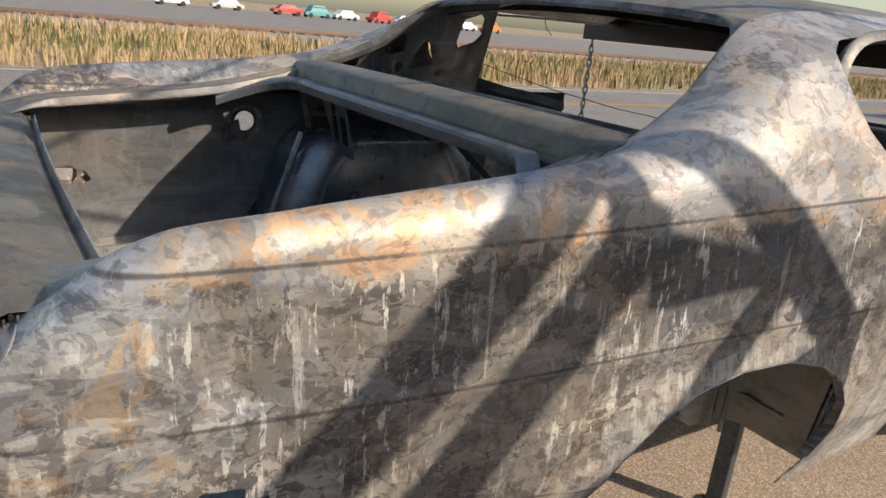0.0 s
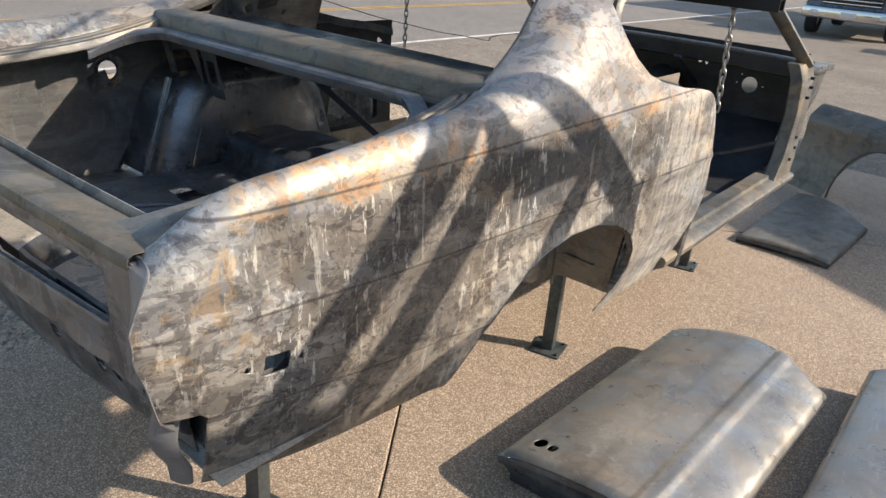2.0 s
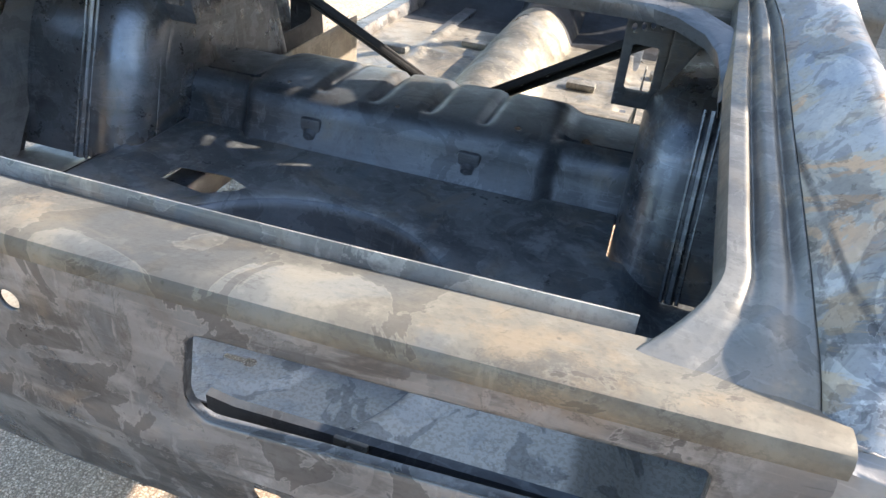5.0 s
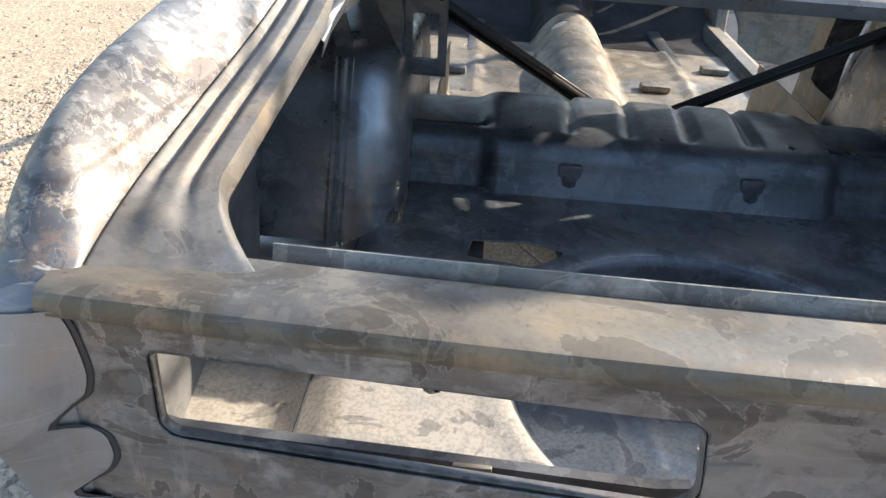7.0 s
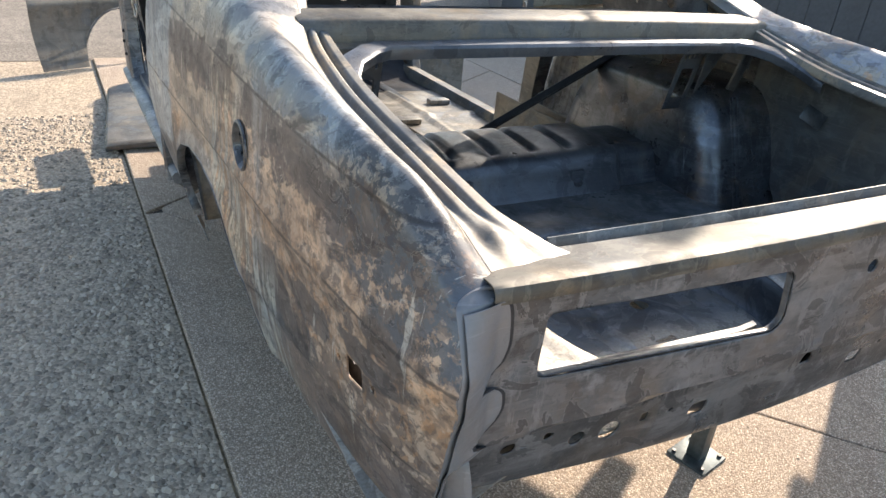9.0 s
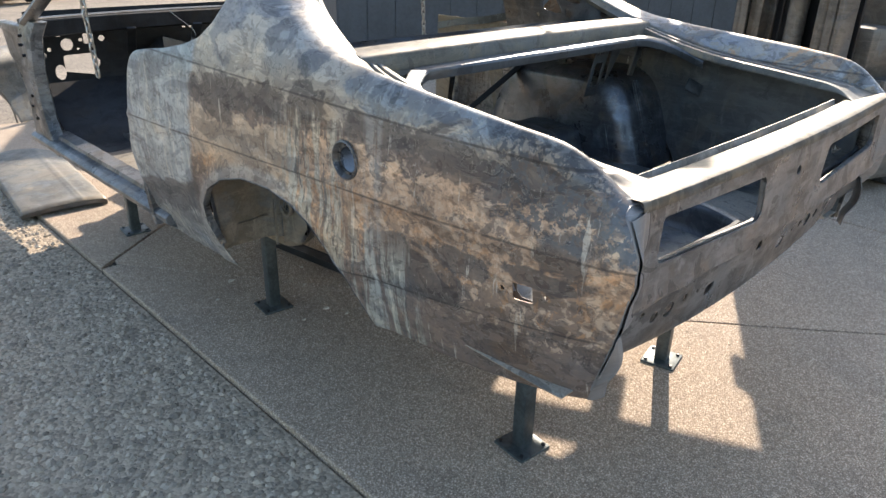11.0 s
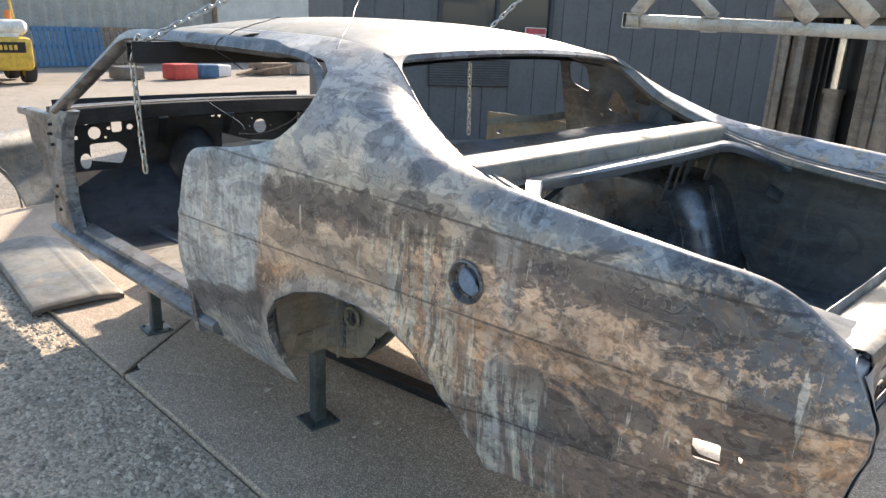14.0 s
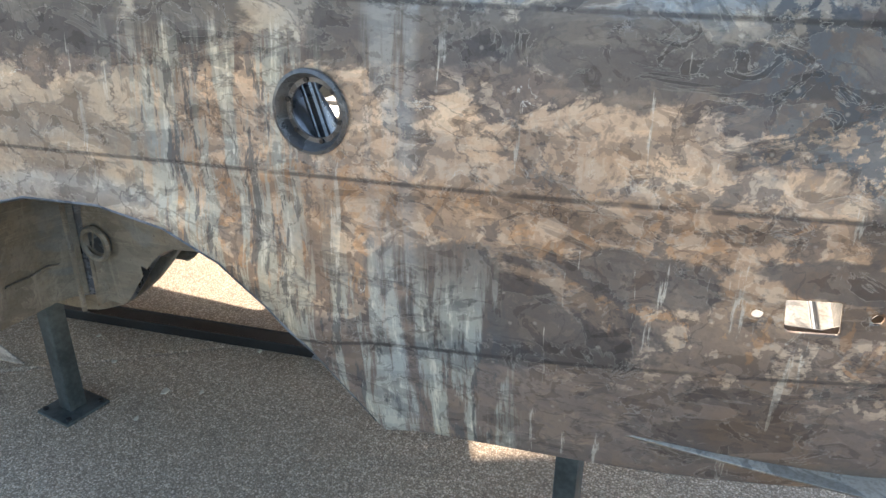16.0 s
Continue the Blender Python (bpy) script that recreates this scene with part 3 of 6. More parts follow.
    if depth:
        box(bm, (x0, y0, z - depth), (x1, y1, z), 0.006)
    else:
        bmesh.ops.create_grid(bm, x_segments=nx, y_segments=ny, size=0.5, matrix=Matrix.Translation(((x0 + x1) / 2, (y0 + y1) / 2, z)) @ Matrix.Diagonal((x1 - x0, y1 - y0, 1, 1)))
    return tagged(link(name, bm, mat, smooth=False), label, category, kind="structure")


ground_rect("ground", -900, 900, -900, 900, -0.035, M_FIELD, "pale dry earth reaching to the horizon", "ground")
ground_rect("gravel_shoulder", -5.62, -0.93, -30, 90, -0.022, M_GRAVEL, "grey-brown loose gravel beside the slab", "gravel", nx=4, ny=40)
ground_rect("yard", -5.62, 60, 6.2, 60, -0.018, M_YARD, "packed pale gravel yard", "yard")
ground_rect("road", -12.75, -5.6, -120, 160, -0.012, M_ASPH, "worn grey asphalt road with painted lines", "road")
ground_rect("far_pavement", -120, -38, -160, 160, -0.02, M_ASPH, "pale grey paved lot beyond the rails", "pavement")
for x, m, w in ((-9.42, M_YELLOW, 0.10), (-9.62, M_YELLOW, 0.10), (-5.8, M_WHITE, 0.11), (-12.35, M_WHITE, 0.11)):
    ground_rect("road_line", x - w / 2, x + w / 2, -120, 160, -0.007, m, "faded painted road line", "road marking")

# concrete slab panels with dark joints between them
slab = thing("slab", "tan exposed-aggregate concrete slab with dark joints", "pavement", kind="structure")
bm = bmesh.new()
box(bm, (-0.92, -9, -0.13), (40, 6.2, -0.02))
part("joint_bed", bm, M_JOINT, slab, smooth=False)


def joint_y(x):
    """The skew joint behind the car's rear stands."""
    return 1.62 - 1.40 * x if x < .71 else .626 - 1.2 * (x - .71)


def slab_piece(pts):
    bm = bmesh.new()
    top = [bm.verts.new((x, y, 0)) for x, y in pts]
    low = [bm.verts.new((x, y, -0.11)) for x, y in pts]
    bm.faces.new(top)
    for i in range(len(pts)):
        j = (i + 1) % len(pts)
        bm.faces.new((top[j], top[i], low[i], low[j]))
    bmesh.ops.recalc_face_normals(bm, faces=bm.faces)
    edges = [e for e in bm.edges if all(v.co.z == 0 for v in e.verts)]
    bmesh.ops.bevel(bm, geom=edges, offset=0.006, segments=2, affect="EDGES", profile=0.5)
    return part("slab_panel", bm, M_CONC, slab, smooth=False)


g = 0.006
JX = [-.84] + steps(-.7, 2.6, 40)
wob = [.012 * noise.noise(Vector((x * 5, 1.3, 0))) + .006 * noise.noise(Vector((x * 21, 4.3, 0))) for x in JX]
slab_piece([(-0.92, -9), (2.6, -9)] + [(x, joint_y(x) + w - g) for x, w in zip(JX, wob)][::-1] + [(-.92, 2.80)])
slab_piece([(x, joint_y(x) + w + g) for x, w in zip(JX, wob)] + [(2.6, 5.35), (-.835, 2.86)])
slab_piece([(-0.92, 2.815), (2.6, 5.365), (2.6, 6.2), (-0.92, 6.2)])
slab_piece([(2.615, -9), (8, -9), (8, 6.2), (2.615, 6.2)])
slab_piece([(8.015, -9), (40, -9), (40, 6.2), (8.015, 6.2)])

# ---------------------------------------------------------------- car body shell
car = thing("car_body_shell", "stripped bare-steel two-door coupe body shell raised on steel stands", "car body")
SIDES = (1, -1)
W = table([0, .05, .12, .25, .5, 1.2, 1.9, 2.3], [.832, .85, .862, .876, .893, .906, .914, .912])
ZS = table([0, .05, .12, .25, .6, 1.08, 1.6, 2.3], [1.068, 1.096, 1.115, 1.13, 1.146, 1.158, 1.148, 1.13])
ZB = table([0, .07, .72, 1.5, 1.75, 2.0, 2.3], [.63, .62, .552, .452, .430, .425, .43])
STN = [0.0, .05, .12, .30, .60, .80, .95, 1.15, 1.37, 1.55, 1.75, 2.3]
P1X = table(STN, [.815, .835, .846, .858, .866, .868, .866, .856, .843, .836, .834, .832])
P1Z = table(STN, [1.079, 1.133, 1.155, 1.173, 1.195, 1.208, 1.228, 1.262, 1.30, 1.312, 1.315, 1.315])
P2X = table(STN, [.79, .80, .81, .822, .824, .82, .808, .780, .752, .738, .732, .728])
P2Z = table(STN, [1.087, 1.160, 1.184, 1.199, 1.226, 1.246, 1.268, 1.335, 1.412, 1.436, 1.448, 1.45])
EX = table(STN, [.755, .755, .752, .752, .752, .745, .716, .668, .612, .585, .575, .575])
EZ = table(STN, [1.083, 1.10, 1.118, 1.135, 1.165, 1.205, 1.25, 1.335, 1.478, 1.508, 1.523, 1.53])


def catmull(ps, t):
    """A point on the smooth curve through ps, t from 0 to 1."""
    n = len(ps) - 1
    i = min(int(t * n), n - 1)
    f = t * n - i
    a, b, c, d = (ps[max(0, min(n, k))] for k in (i - 1, i, i + 1, i + 2))
    return tuple(0.5 * (2 * q + (r - p) * f + (2 * p - 5 * q + 4 * r - s) * f * f + (3 * q - p - 3 * r + s) * f ** 3) for p, q, r, s in zip(a, b, c, d))


YR = table([.60, .62, .82, .90, .95, .985, 1.02, 1.05, 1.09, 1.13, 1.17, 1.3], [.07, .065, .003, -.013, -.026, -.027, -.012, .004, .030, .056, .08, .12])


def rear_slant(y, z):
    """How far the quarter's rear end leans, fading out forward."""
    k = max(0, 1 - y / .38)
    return YR(z) * k * k * (3 - 2 * k)


def side_point(s):
    base = side_flat(s)

    def fn(y, v):
        x, yy, z = base(y, v)
        return (x, yy + rear_slant(y, z), z)
    return fn


def side_flat(s):
    def fn(y, v):
        w, zs, zb = W(y), ZS(y), ZB(y)
        if v <= 1:
            z = zb + (zs - zb) * v
            tuck = 0.055 * max(0, (0.80 - z) / 0.30) ** 1.7
            line = 0.006 * math.exp(-((z - 0.972 + 0.035 * y) / 0.014) ** 2)
            line -= 0.005 / (1 + math.exp((z - 0.803 + 0.125 * y) / 0.004)) * (1 if y < .95 else 0)
            x = w - 0.012 * max(0, (z - 0.95) / 0.2) ** 1.5 - tuck + line - 0.004
            flare = math.hypot((y - 1.18) / 1.25, (z - 0.55) / 0.9) - 0.36
            x += 0.012 * math.exp(-(max(flare, 0) / 0.035) ** 2)
            return (s * x, y, z)
        x, z = catmull([(w - 0.004 - 0.012 * max(0, (zs - 0.95) / 0.2) ** 1.5, zs), (P1X(y), P1Z(y)), (P2X(y), P2Z(y)), (EX(y), EZ(y))], v - 1)
        return (s * x, y, z)
    return fn


ARCH = [(.700, .53), (.755, .61), (.81, .68), (.87, .745), (.94, .80), (1.03, .838), (1.15, .856), (1.30, .848), (1.43, .812), (1.53, .755), (1.595, .68), (1.61, .60), (1.575, .52), (1.515, .45), (1.50, .2), (.70, .2)]
OPENING = [(1.50, 1.425), (1.56, 1.450), (1.66, 1.462), (2.6, 1.462), (2.6, .2), (2.15, .2), (2.15, .44), (2.185, .60), (2.19, .75), (2.165, .87), (2.13, 1.0), (2.105, 1.08), (2.075, 1.125), (2.02, 1.155), (1.92, 1.172), (1.80, 1.187), (1.66, 1.215), (1.57, 1.245), (1.505, 1.295), (1.478, 1.345), (1.480, 1.390)]
NOTCH = [(-.1, .2), (.075, .2), (.075, .805), (-.1, .815)]
us = sorted(set([round(v, 4) for v in steps(0, .12, 8) + steps(.12, 2.28, 86) + steps(.145, .265, 20)]))
vs = sorted(set([round(v, 4) for v in steps(0, 1, 30) + steps(1, 2, 15)[1:] + steps(.40, .54, 22)]))
quarters = {}
for s in SIDES:
    cuts = [poly_sdf(ARCH), poly_sdf(OPENING, 0.008)] + ([poly_sdf(NOTCH, .004)] if s > 0 else [])
    cuts += [poly_sdf([(.184, .842), (.232, .838), (.236, .872), (.188, .876)], .002), disc_sdf(.262, .852, .006), disc_sdf(.152, .864, .006)]
    if s < 0:
        cuts.append(disc_sdf(.785, 1.022, .047))
    bm = sheet(side_point(s), us, vs, cuts, lambda p: (p[1], p[2]))
    if s < 0:
        bmesh.ops.reverse_faces(bm, faces=bm.faces)
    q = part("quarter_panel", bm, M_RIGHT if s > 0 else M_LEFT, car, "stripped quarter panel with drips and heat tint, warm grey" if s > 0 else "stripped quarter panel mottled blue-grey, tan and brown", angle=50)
    thick(q, 0.004, -1)
    quarters[s] = q
    # rolled lip round the wheel opening
    bm = bmesh.new()
    fn = side_point(s)
    rings = []
    for k in range(len(ARCH) - 3):
        for f in ((0, .5) if k < len(ARCH) - 4 else (0,)):
            y, z = (a + (b - a) * f for a, b in zip(ARCH[k], ARCH[k + 1]))
            if z < ZB(y) + .004:
                continue
            v = (z - ZB(y)) / (ZS(y) - ZB(y))
            x = abs(fn(y, v)[0])
            rings.append([(s * (x + .002), y, z), (s * (x - .004), y, z - .004), (s * (x - .022), y, z + .002), (s * (x - .022), y, z + .007), (s * (x - .006), y, z + .008)])
    sweep(bm, rings, True)
    bmesh.ops.recalc_face_normals(bm, faces=bm.faces)
    part("wheel_lip", bm, M_TAIL, q, angle=60)
    # jamb of the door opening behind the quarter's front edge
    bm = bmesh.new()
    rings = []
    for y, z in [(2.15, .45), (2.185, .60), (2.19, .75), (2.165, .87), (2.13, 1.0), (2.10, 1.08), (2.065, 1.12), (2.01, 1.15)]:
        w = W(y) - .014
        y -= .014
        rings.append([(s * (w - .012), y - .004, z - .004), (s * (w - .03), y + .002, z - .004), (s * (w - .06), y - .012, z - .012), (s * (w - .13), y - .015, z - .016), (s * (w - .13), y - .025, z - .022), (s * (w - .02), y - .018, z - .016)])
    sweep(bm, rings, True)
    bmesh.ops.recalc_face_normals(bm, faces=bm.faces)
    part("door_jamb", bm, M_TAIL, q, "pale spot-welded door jamb")
    # inner quarter panel below the side glass, open at the top
    inner = sheet(lambda y, z: (s * (.735 - .04 * max(0, 1.0 - z)), y, z), steps(1.30, 2.13, 18), steps(.50, 1.17, 14), [poly_sdf([(1.2, .4), (1.67, .4), (1.67, 1.03), (1.2, 1.03)]), poly_sdf([(1.72, .72), (2.02, .72), (2.0, .98), (1.78, .95)], .02), disc_sdf(1.55, 1.05, .04), disc_sdf(2.05, 1.08, .02), disc_sdf(1.5, .8, .03)])
    # right side paler as lit, left near black as shaded: light in the colour
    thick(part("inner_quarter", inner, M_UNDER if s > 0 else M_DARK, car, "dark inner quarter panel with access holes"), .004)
    # belt rails: outer sill and inner sill under the quarter window
    bm = bmesh.new()
    rings = []
    for y, z in ((1.585, 1.27), (1.66, 1.215), (1.80, 1.185), (1.95, 1.165), (2.12, 1.13)):
        rings.append([(s * .745, y, z - .03), (s * .745, y, z), (s * .72, y, z + .004), (s * .715, y, z - .03)])
    sweep(bm, rings, True)
    bmesh.ops.recalc_face_normals(bm, faces=bm.faces)
    part("belt_rail", bm, M_IN, car)
    # sail panel inner structure with lightening holes
    def sail(u, v):
        y = .93 + u * .71
        ze = EZ(y) - .02
        z0 = 1.10
        return (s * ((EX(y) + .03) * v + .735 * (1 - v)), y, z0 + (ze - z0) * v)
    holes = [poly_sdf([(1.33, 1.25), (1.41, 1.27), (1.38, 1.335)], .012), poly_sdf([(1.235, 1.30), (1.285, 1.31), (1.285, 1.355), (1.24, 1.355)], .012), disc_sdf(1.285, 1.248, .02), poly_sdf([(1.51, 1.34), (1.585, 1.37), (1.58, 1.44), (1.52, 1.42)], .012), poly_sdf([(1.07, 1.245), (1.12, 1.25), (1.125, 1.29), (1.09, 1.29)], .01), disc_sdf(1.45, 1.23, .012), disc_sdf(1.54, 1.25, .012), disc_sdf(1.40, 1.19, .009), disc_sdf(1.6, 1.2, .009), disc_sdf(1.2, 1.2, .008)]
    bm = sheet(sail, steps(0, 1, 22), steps(0, 1, 14), holes, lambda p: (p[1], p[2]))
    thick(part("sail_inner", bm, M_IN, car, "inner roof-post panel with round and triangular holes"), .004)

# filler recess on the left quarter
bm = bmesh.new()
fy, fz, fx = .785, 1.022, -(W(.785) - .005)
rings = []
for r, d in ((.052, .001), (.0515, -.003), (.047, -.005), (.042, .004), (.040, .010), (.034, .010), (.034, .014)):
    rings.append([(fx + d, fy + r * math.cos(a), fz + r * math.sin(a)) for a in steps(0, math.tau, 32)[:-1]])
sweep(bm, rings, True, False)
ring = part("filler_ring", bm, M_TAIL, quarters[-1], "dished fuel filler opening ring")
for k in range(6):
    a = k * math.tau / 6 + .3
    bm = bmesh.new()
    rod(bm, (fx + .014, fy + .0375 * math.cos(a), fz + .0375 * math.sin(a)), (fx + .007, fy + .0375 * math.cos(a), fz + .0375 * math.sin(a)), .0032, n=8)
    part("rivet", bm, M_BLACK, ring)

# tail panel
def tail_y(x, z):
    a = abs(x)
    y = .012 * (a / .7) ** 2
    k = min(1, max(0, (.848 - z) / .036))
    y += .060 * k * k * (3 - 2 * k) + .17 * max(0, .812 - z)
    return y - .006 * math.exp(-((z - .853) / .010) ** 2)


def tail_bottom(x):
    return .608 + .06 * min(1, (abs(x) / .7) ** 2)


def tail_fn(x, v):
    z = tail_bottom(x) + (1.078 - tail_bottom(x)) * v
    if v > .93:
        r = (v - .93) / .07
        return (x, tail_y(x, z) + .004 * r * r, z)
    return (x, tail_y(x, z), z)


def fillet(pts, rad, n=5):
    """The outline of a polygon with round corners; rad gives one radius per corner."""
    out = []
    for i, p in enumerate(pts):
        p = Vector(p)
        a, b = (Vector(pts[i - 1]) - p).normalized(), (Vector(pts[(i + 1) % len(pts)]) - p).normalized()
        r = rad[i]
        half = a.angle(b) / 2
        d = r / math.tan(half)
        c = p + (a + b).normalized() * (r / math.sin(half))
        t0, t1 = p + a * d - c, p + b * d - c
        for k in steps(0, 1, n):
            q = (t0 * (1 - k) + t1 * k).normalized() * r + c
            out.append((q.x, q.y))
    return out


LAMP = fillet([(.688, 1.042), (.212, 1.028), (.192, .910), (.692, .938)], [.012, .022, .03, .02])
cuts = []
for s in SIDES:
    cuts.append(poly_sdf([(s * x, z) for x, z in LAMP]))
    cuts += [disc_sdf(s * .45, .715, .022), disc_sdf(s * .52, .72, .016), disc_sdf(s * .585, .75, .010), disc_sdf(s * .66, .745, .014), poly_sdf([(s * .38, .712), (s * .368, .712), (s * .368, .732), (s * .38, .732)], .002), poly_sdf([(s * .218, .683), (s * .25, .683), (s * .256, .70), (s * .25, .714), (s * .218, .714), (s * .212, .70)], .002), disc_sdf(s * .31, .72, .006), disc_sdf(s * .63, .74, .006)]
cuts += [disc_sdf(0, 1.0, .013), poly_sdf([(.03, .735), (.055, .735), (.055, .76), (.03, .76)], .003)]
tus = steps(-.775, .775, 100) + [sg * x for sg in SIDES for x in steps(.42, .48, 8) + steps(.50, .54, 6) + steps(.20, .265, 8) + steps(.68, .70, 4)] + steps(-.03, .03, 10)
tvs = steps(0, 1, 30) + steps(.14, .30, 12) + steps(.78, .92, 12)
bm = sheet(tail_fn, sorted({round(v, 4) for v in tus}), sorted({round(v, 4) for v in tvs}), cuts, lambda p: (p[0], p[2]))
tail = part("tail_panel", bm, M_TAIL, car, "stripped tail panel with two long lamp openings", angle=40)
tail.data.flip_normals()
thick(tail, .004, -1)
for s in SIDES:
    # return flange of the lamp opening and the inner rail behind it
    bm = bmesh.new()
    ol = LAMP
    rings = [[(s * x, tail_y(s * x, z) + .002 + d, z) for x, z in ol] for d in (-.002, .008)]
    sweep(bm, rings, True, False)
    thick(part("lamp_flange", bm, M_TAIL, tail), .003)
    bm = bmesh.new()
    pts = [(.73, .915), (.70, .903), (.45, .892), (.30, .884), (.215, .880), (.18, .885)]
    rings = [[(s * x, .052, z - .05), (s * x, .052, z), (s * x, .062, z + .002), (s * x, .066, z - .05)] for x, z in pts]
    sweep(bm, rings, True)
    bmesh.ops.recalc_face_normals(bm, faces=bm.faces)
    part("inner_rail", bm, M_IN, tail)
    # corner that turns from the quarter's rear edge to the tail panel and over the shoulder to the sill
    side0 = side_point(s)
    zq, zt = (.81, .70) if s > 0 else (.66, .675)
    vq = (zq - ZB(0)) / (ZS(0) - ZB(0))

    def corner(t, u):
        q = Vector(side0(0, vq + (1 - vq) * t if t < 1 else t))
        if t < 1:
            z = zt + (1.076 - zt) * t
            p = Vector((s * .764, tail_y(.764, z) + .001, z))
        else:
            k = t - 1
            p = Vector((s * (.764 - .009 * k), tail_y(.764, 1.076) * (1 - k) + .058 * k, 1.076 + .010 * k))
        m = q.lerp(p, u)
        return (m.x, m.y - .003 * math.sin(math.pi * u), m.z)
    bm = sheet(corner, steps(0, 1, 24) + steps(1, 2, 12)[1:], steps(0, 1, 8))
    thick(part("tail_corner", bm, M_LEAD, tail, "blended corner skin, smooth grey", angle=60), .004, 0)
    # bent flap hanging below the corner
    def flap(u, v):
        z = .802 - .182 * v
        y = .030 - .022 * math.sin(math.pi * min(1, v * 1.3)) + .02 * v
        return (s * (.800 - .035 * (1 - u) ** 2 - .012 * v), y + .038 * u * (1 - .35 * v), z - .012 * u * (1 - u))
    bm = sheet(flap, steps(0, 1, 8), steps(0, 1, 14))
    thick(part("bumper_flap", bm, M_LEAD, quarters[s], "bent pale steel flap below the corner", angle=60), .004, 0)
    bm = sheet(lambda u, v: (s * (.70 + .105 * u), .098 + .006 * math.sin(3 * u), .685 + .125 * v), steps(0, 1, 4), steps(0, 1, 4))
    thick(part("corner_closing_plate", bm, M_IN, quarters[s]), .003, 0)

bm = bmesh.new()
tube(bm, [(.024 * math.cos(a), tail_y(0, 1.0) - .001, 1.0 + .024 * math.sin(a)) for a in steps(0, math.tau, 28)[:-1]], .0022, 6, True)
part("lock_ring", bm, M_TAIL, tail, "pressed ring round the lock hole")
# dark sheet added behind the lower tail panel so its holes read dark
bm = sheet(lambda x, z: (x, tail_y(x, z) + .045, z), steps(-.70, .70, 30), steps(.66, .80, 5), [disc_sdf(-.391, .71, .035), disc_sdf(-.25, .70, .02)])
thick(part("valance_inner", bm, M_DARK, tail), .004, 0)

# lead patch with a wavy feathered edge on the left tail corner
def patch(grow, off):
    edge = table([.70, .80, .829, .845, .853, .862, .873, .89, .91, .93, .940, .948, .955, .97, .985, 1.013, 1.05, 1.07, 1.085], [.800, .778, .767, .762, .775, .787, .765, .748, .741, .743, .752, .775, .786, .768, .752, .745, .748, .753, .766])
    def fn(u, v):
        z = .72 + .36 * v
        start = .822 - .010 * max(0, (z - .95) / .2) ** 1.5 if not grow else edge(z) + .015
        x = start + (edge(z) - grow - start) * u
        t = max(0, min(1, (z - zt) / (1.076 - zt)))
        xq = -side0(0, vq + (1 - vq) * t)[0]
        m = corner(t, max(.04, min(1, (xq - x) / (xq - .764))))
        return (-x, m[1] - off, m[2])
    return sheet(fn, steps(0, 1, 14), steps(0, 1, 60))


thick(part("lead_edge", patch(.006, .0068), M_DARK, tail, "dark feathered edge of the patch"), .001, 0)
thick(part("lead_patch", patch(0, .0081), M_LEAD, tail, "smooth grey lead patch"), .001, 0)
# trunk rim: rear crossmember top, upright lip and side gutters
bm = bmesh.new()
rings = []
for x in steps(-.774, .774, 60):
    a = abs(x)
    drop = .0 if a < .62 else .02 * ((a - .62) / .17)
    ty = tail_y(x, 1.078) + .010
    b = .006 * (a / .7) ** 2
    rings.append([(x, ty - .015, 1.064 + b), (x, ty - .0145, 1.076 + b), (x, ty - .011, 1.0825 + b), (x, ty - .003, 1.085 + b), (x, ty + .010, 1.0845 + b), (x, ty + .082, 1.073 + b - drop * .2), (x, ty + .092, 1.063 - drop * .2), (x, ty + .105, 1.060)])
sweep(bm, rings)
rim = part("trunk_sill", bm, M_SILL, car, "bright worn sill along the trunk's rear edge", angle=35)
rim.data.flip_normals()
thick(rim, .003, 1)
bm = bmesh.new()
rings = []
for x in steps(-.61, .61, 40):
    ty = tail_y(x, 1.078) + .010
    rings.append([(x, ty + .104, 1.056), (x, ty + .112, 1.0805), (x, ty + .115, 1.080), (x, ty + .110, 1.054)])
sweep(bm, rings, True)
bmesh.ops.recalc_face_normals(bm, faces=bm.faces)
part("weatherstrip_lip", bm, M_FLOOR, car, "upright weatherstrip lip")
for s in SIDES:
    def gutter(u, v):
        q = .002 + .928 * v ** 1.15
        y = q + rear_slant(q, EZ(q)) * (1 - .3 * u)
        k = min(1, max(0, (.195 - y) / .125))
        xi = .672 - .068 * k ** 1.6
        xo, zo = EX(q), EZ(q) - .003
        x = xo + (xi - xo) * u
        fade = min(1, max(.1, (y - .11) / .14))
        z = zo - .006 * u - fade * (.012 * math.sin(math.pi * min(1, u * 3.2)) ** 2 + (.013 * math.sin(math.pi * (u - .42) / .30) ** 2 if .42 < u < .72 else 0))
        z += .010 * math.exp(-(((x - .712) ** 2 + (y - .118) ** 2) / .018 ** 2))
        z -= .022 * max(0, (u - .93) / .07) * (1 - k) + .008 * k * u
        return (s * x, y, z)
    bm = sheet(gutter, steps(0, 1, 40), steps(0, 1, 60))
    gut = part("trunk_gutter", bm, M_LIGHT, car, "ribbed trunk gutter rail", angle=60)
    thick(gut, .003, 0)
    # outer trunk side (inside face of the quarter's well)
    bm = sheet(lambda y, z: (s * (W(y) - .032 - .05 * max(0, (.78 - z) / .3)), y, z), steps(.09, 1.0, 26), steps(.625, 1.12, 16), [poly_sdf(ARCH, .03), poly_sdf([(.17, .83), (.245, .83), (.245, .885), (.17, .885)]), disc_sdf(.266, .850, .022), disc_sdf(.150, .862, .022)] + ([disc_sdf(.787, 1.02, .062)] if s < 0 else []))
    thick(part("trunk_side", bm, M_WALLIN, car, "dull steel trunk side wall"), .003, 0)

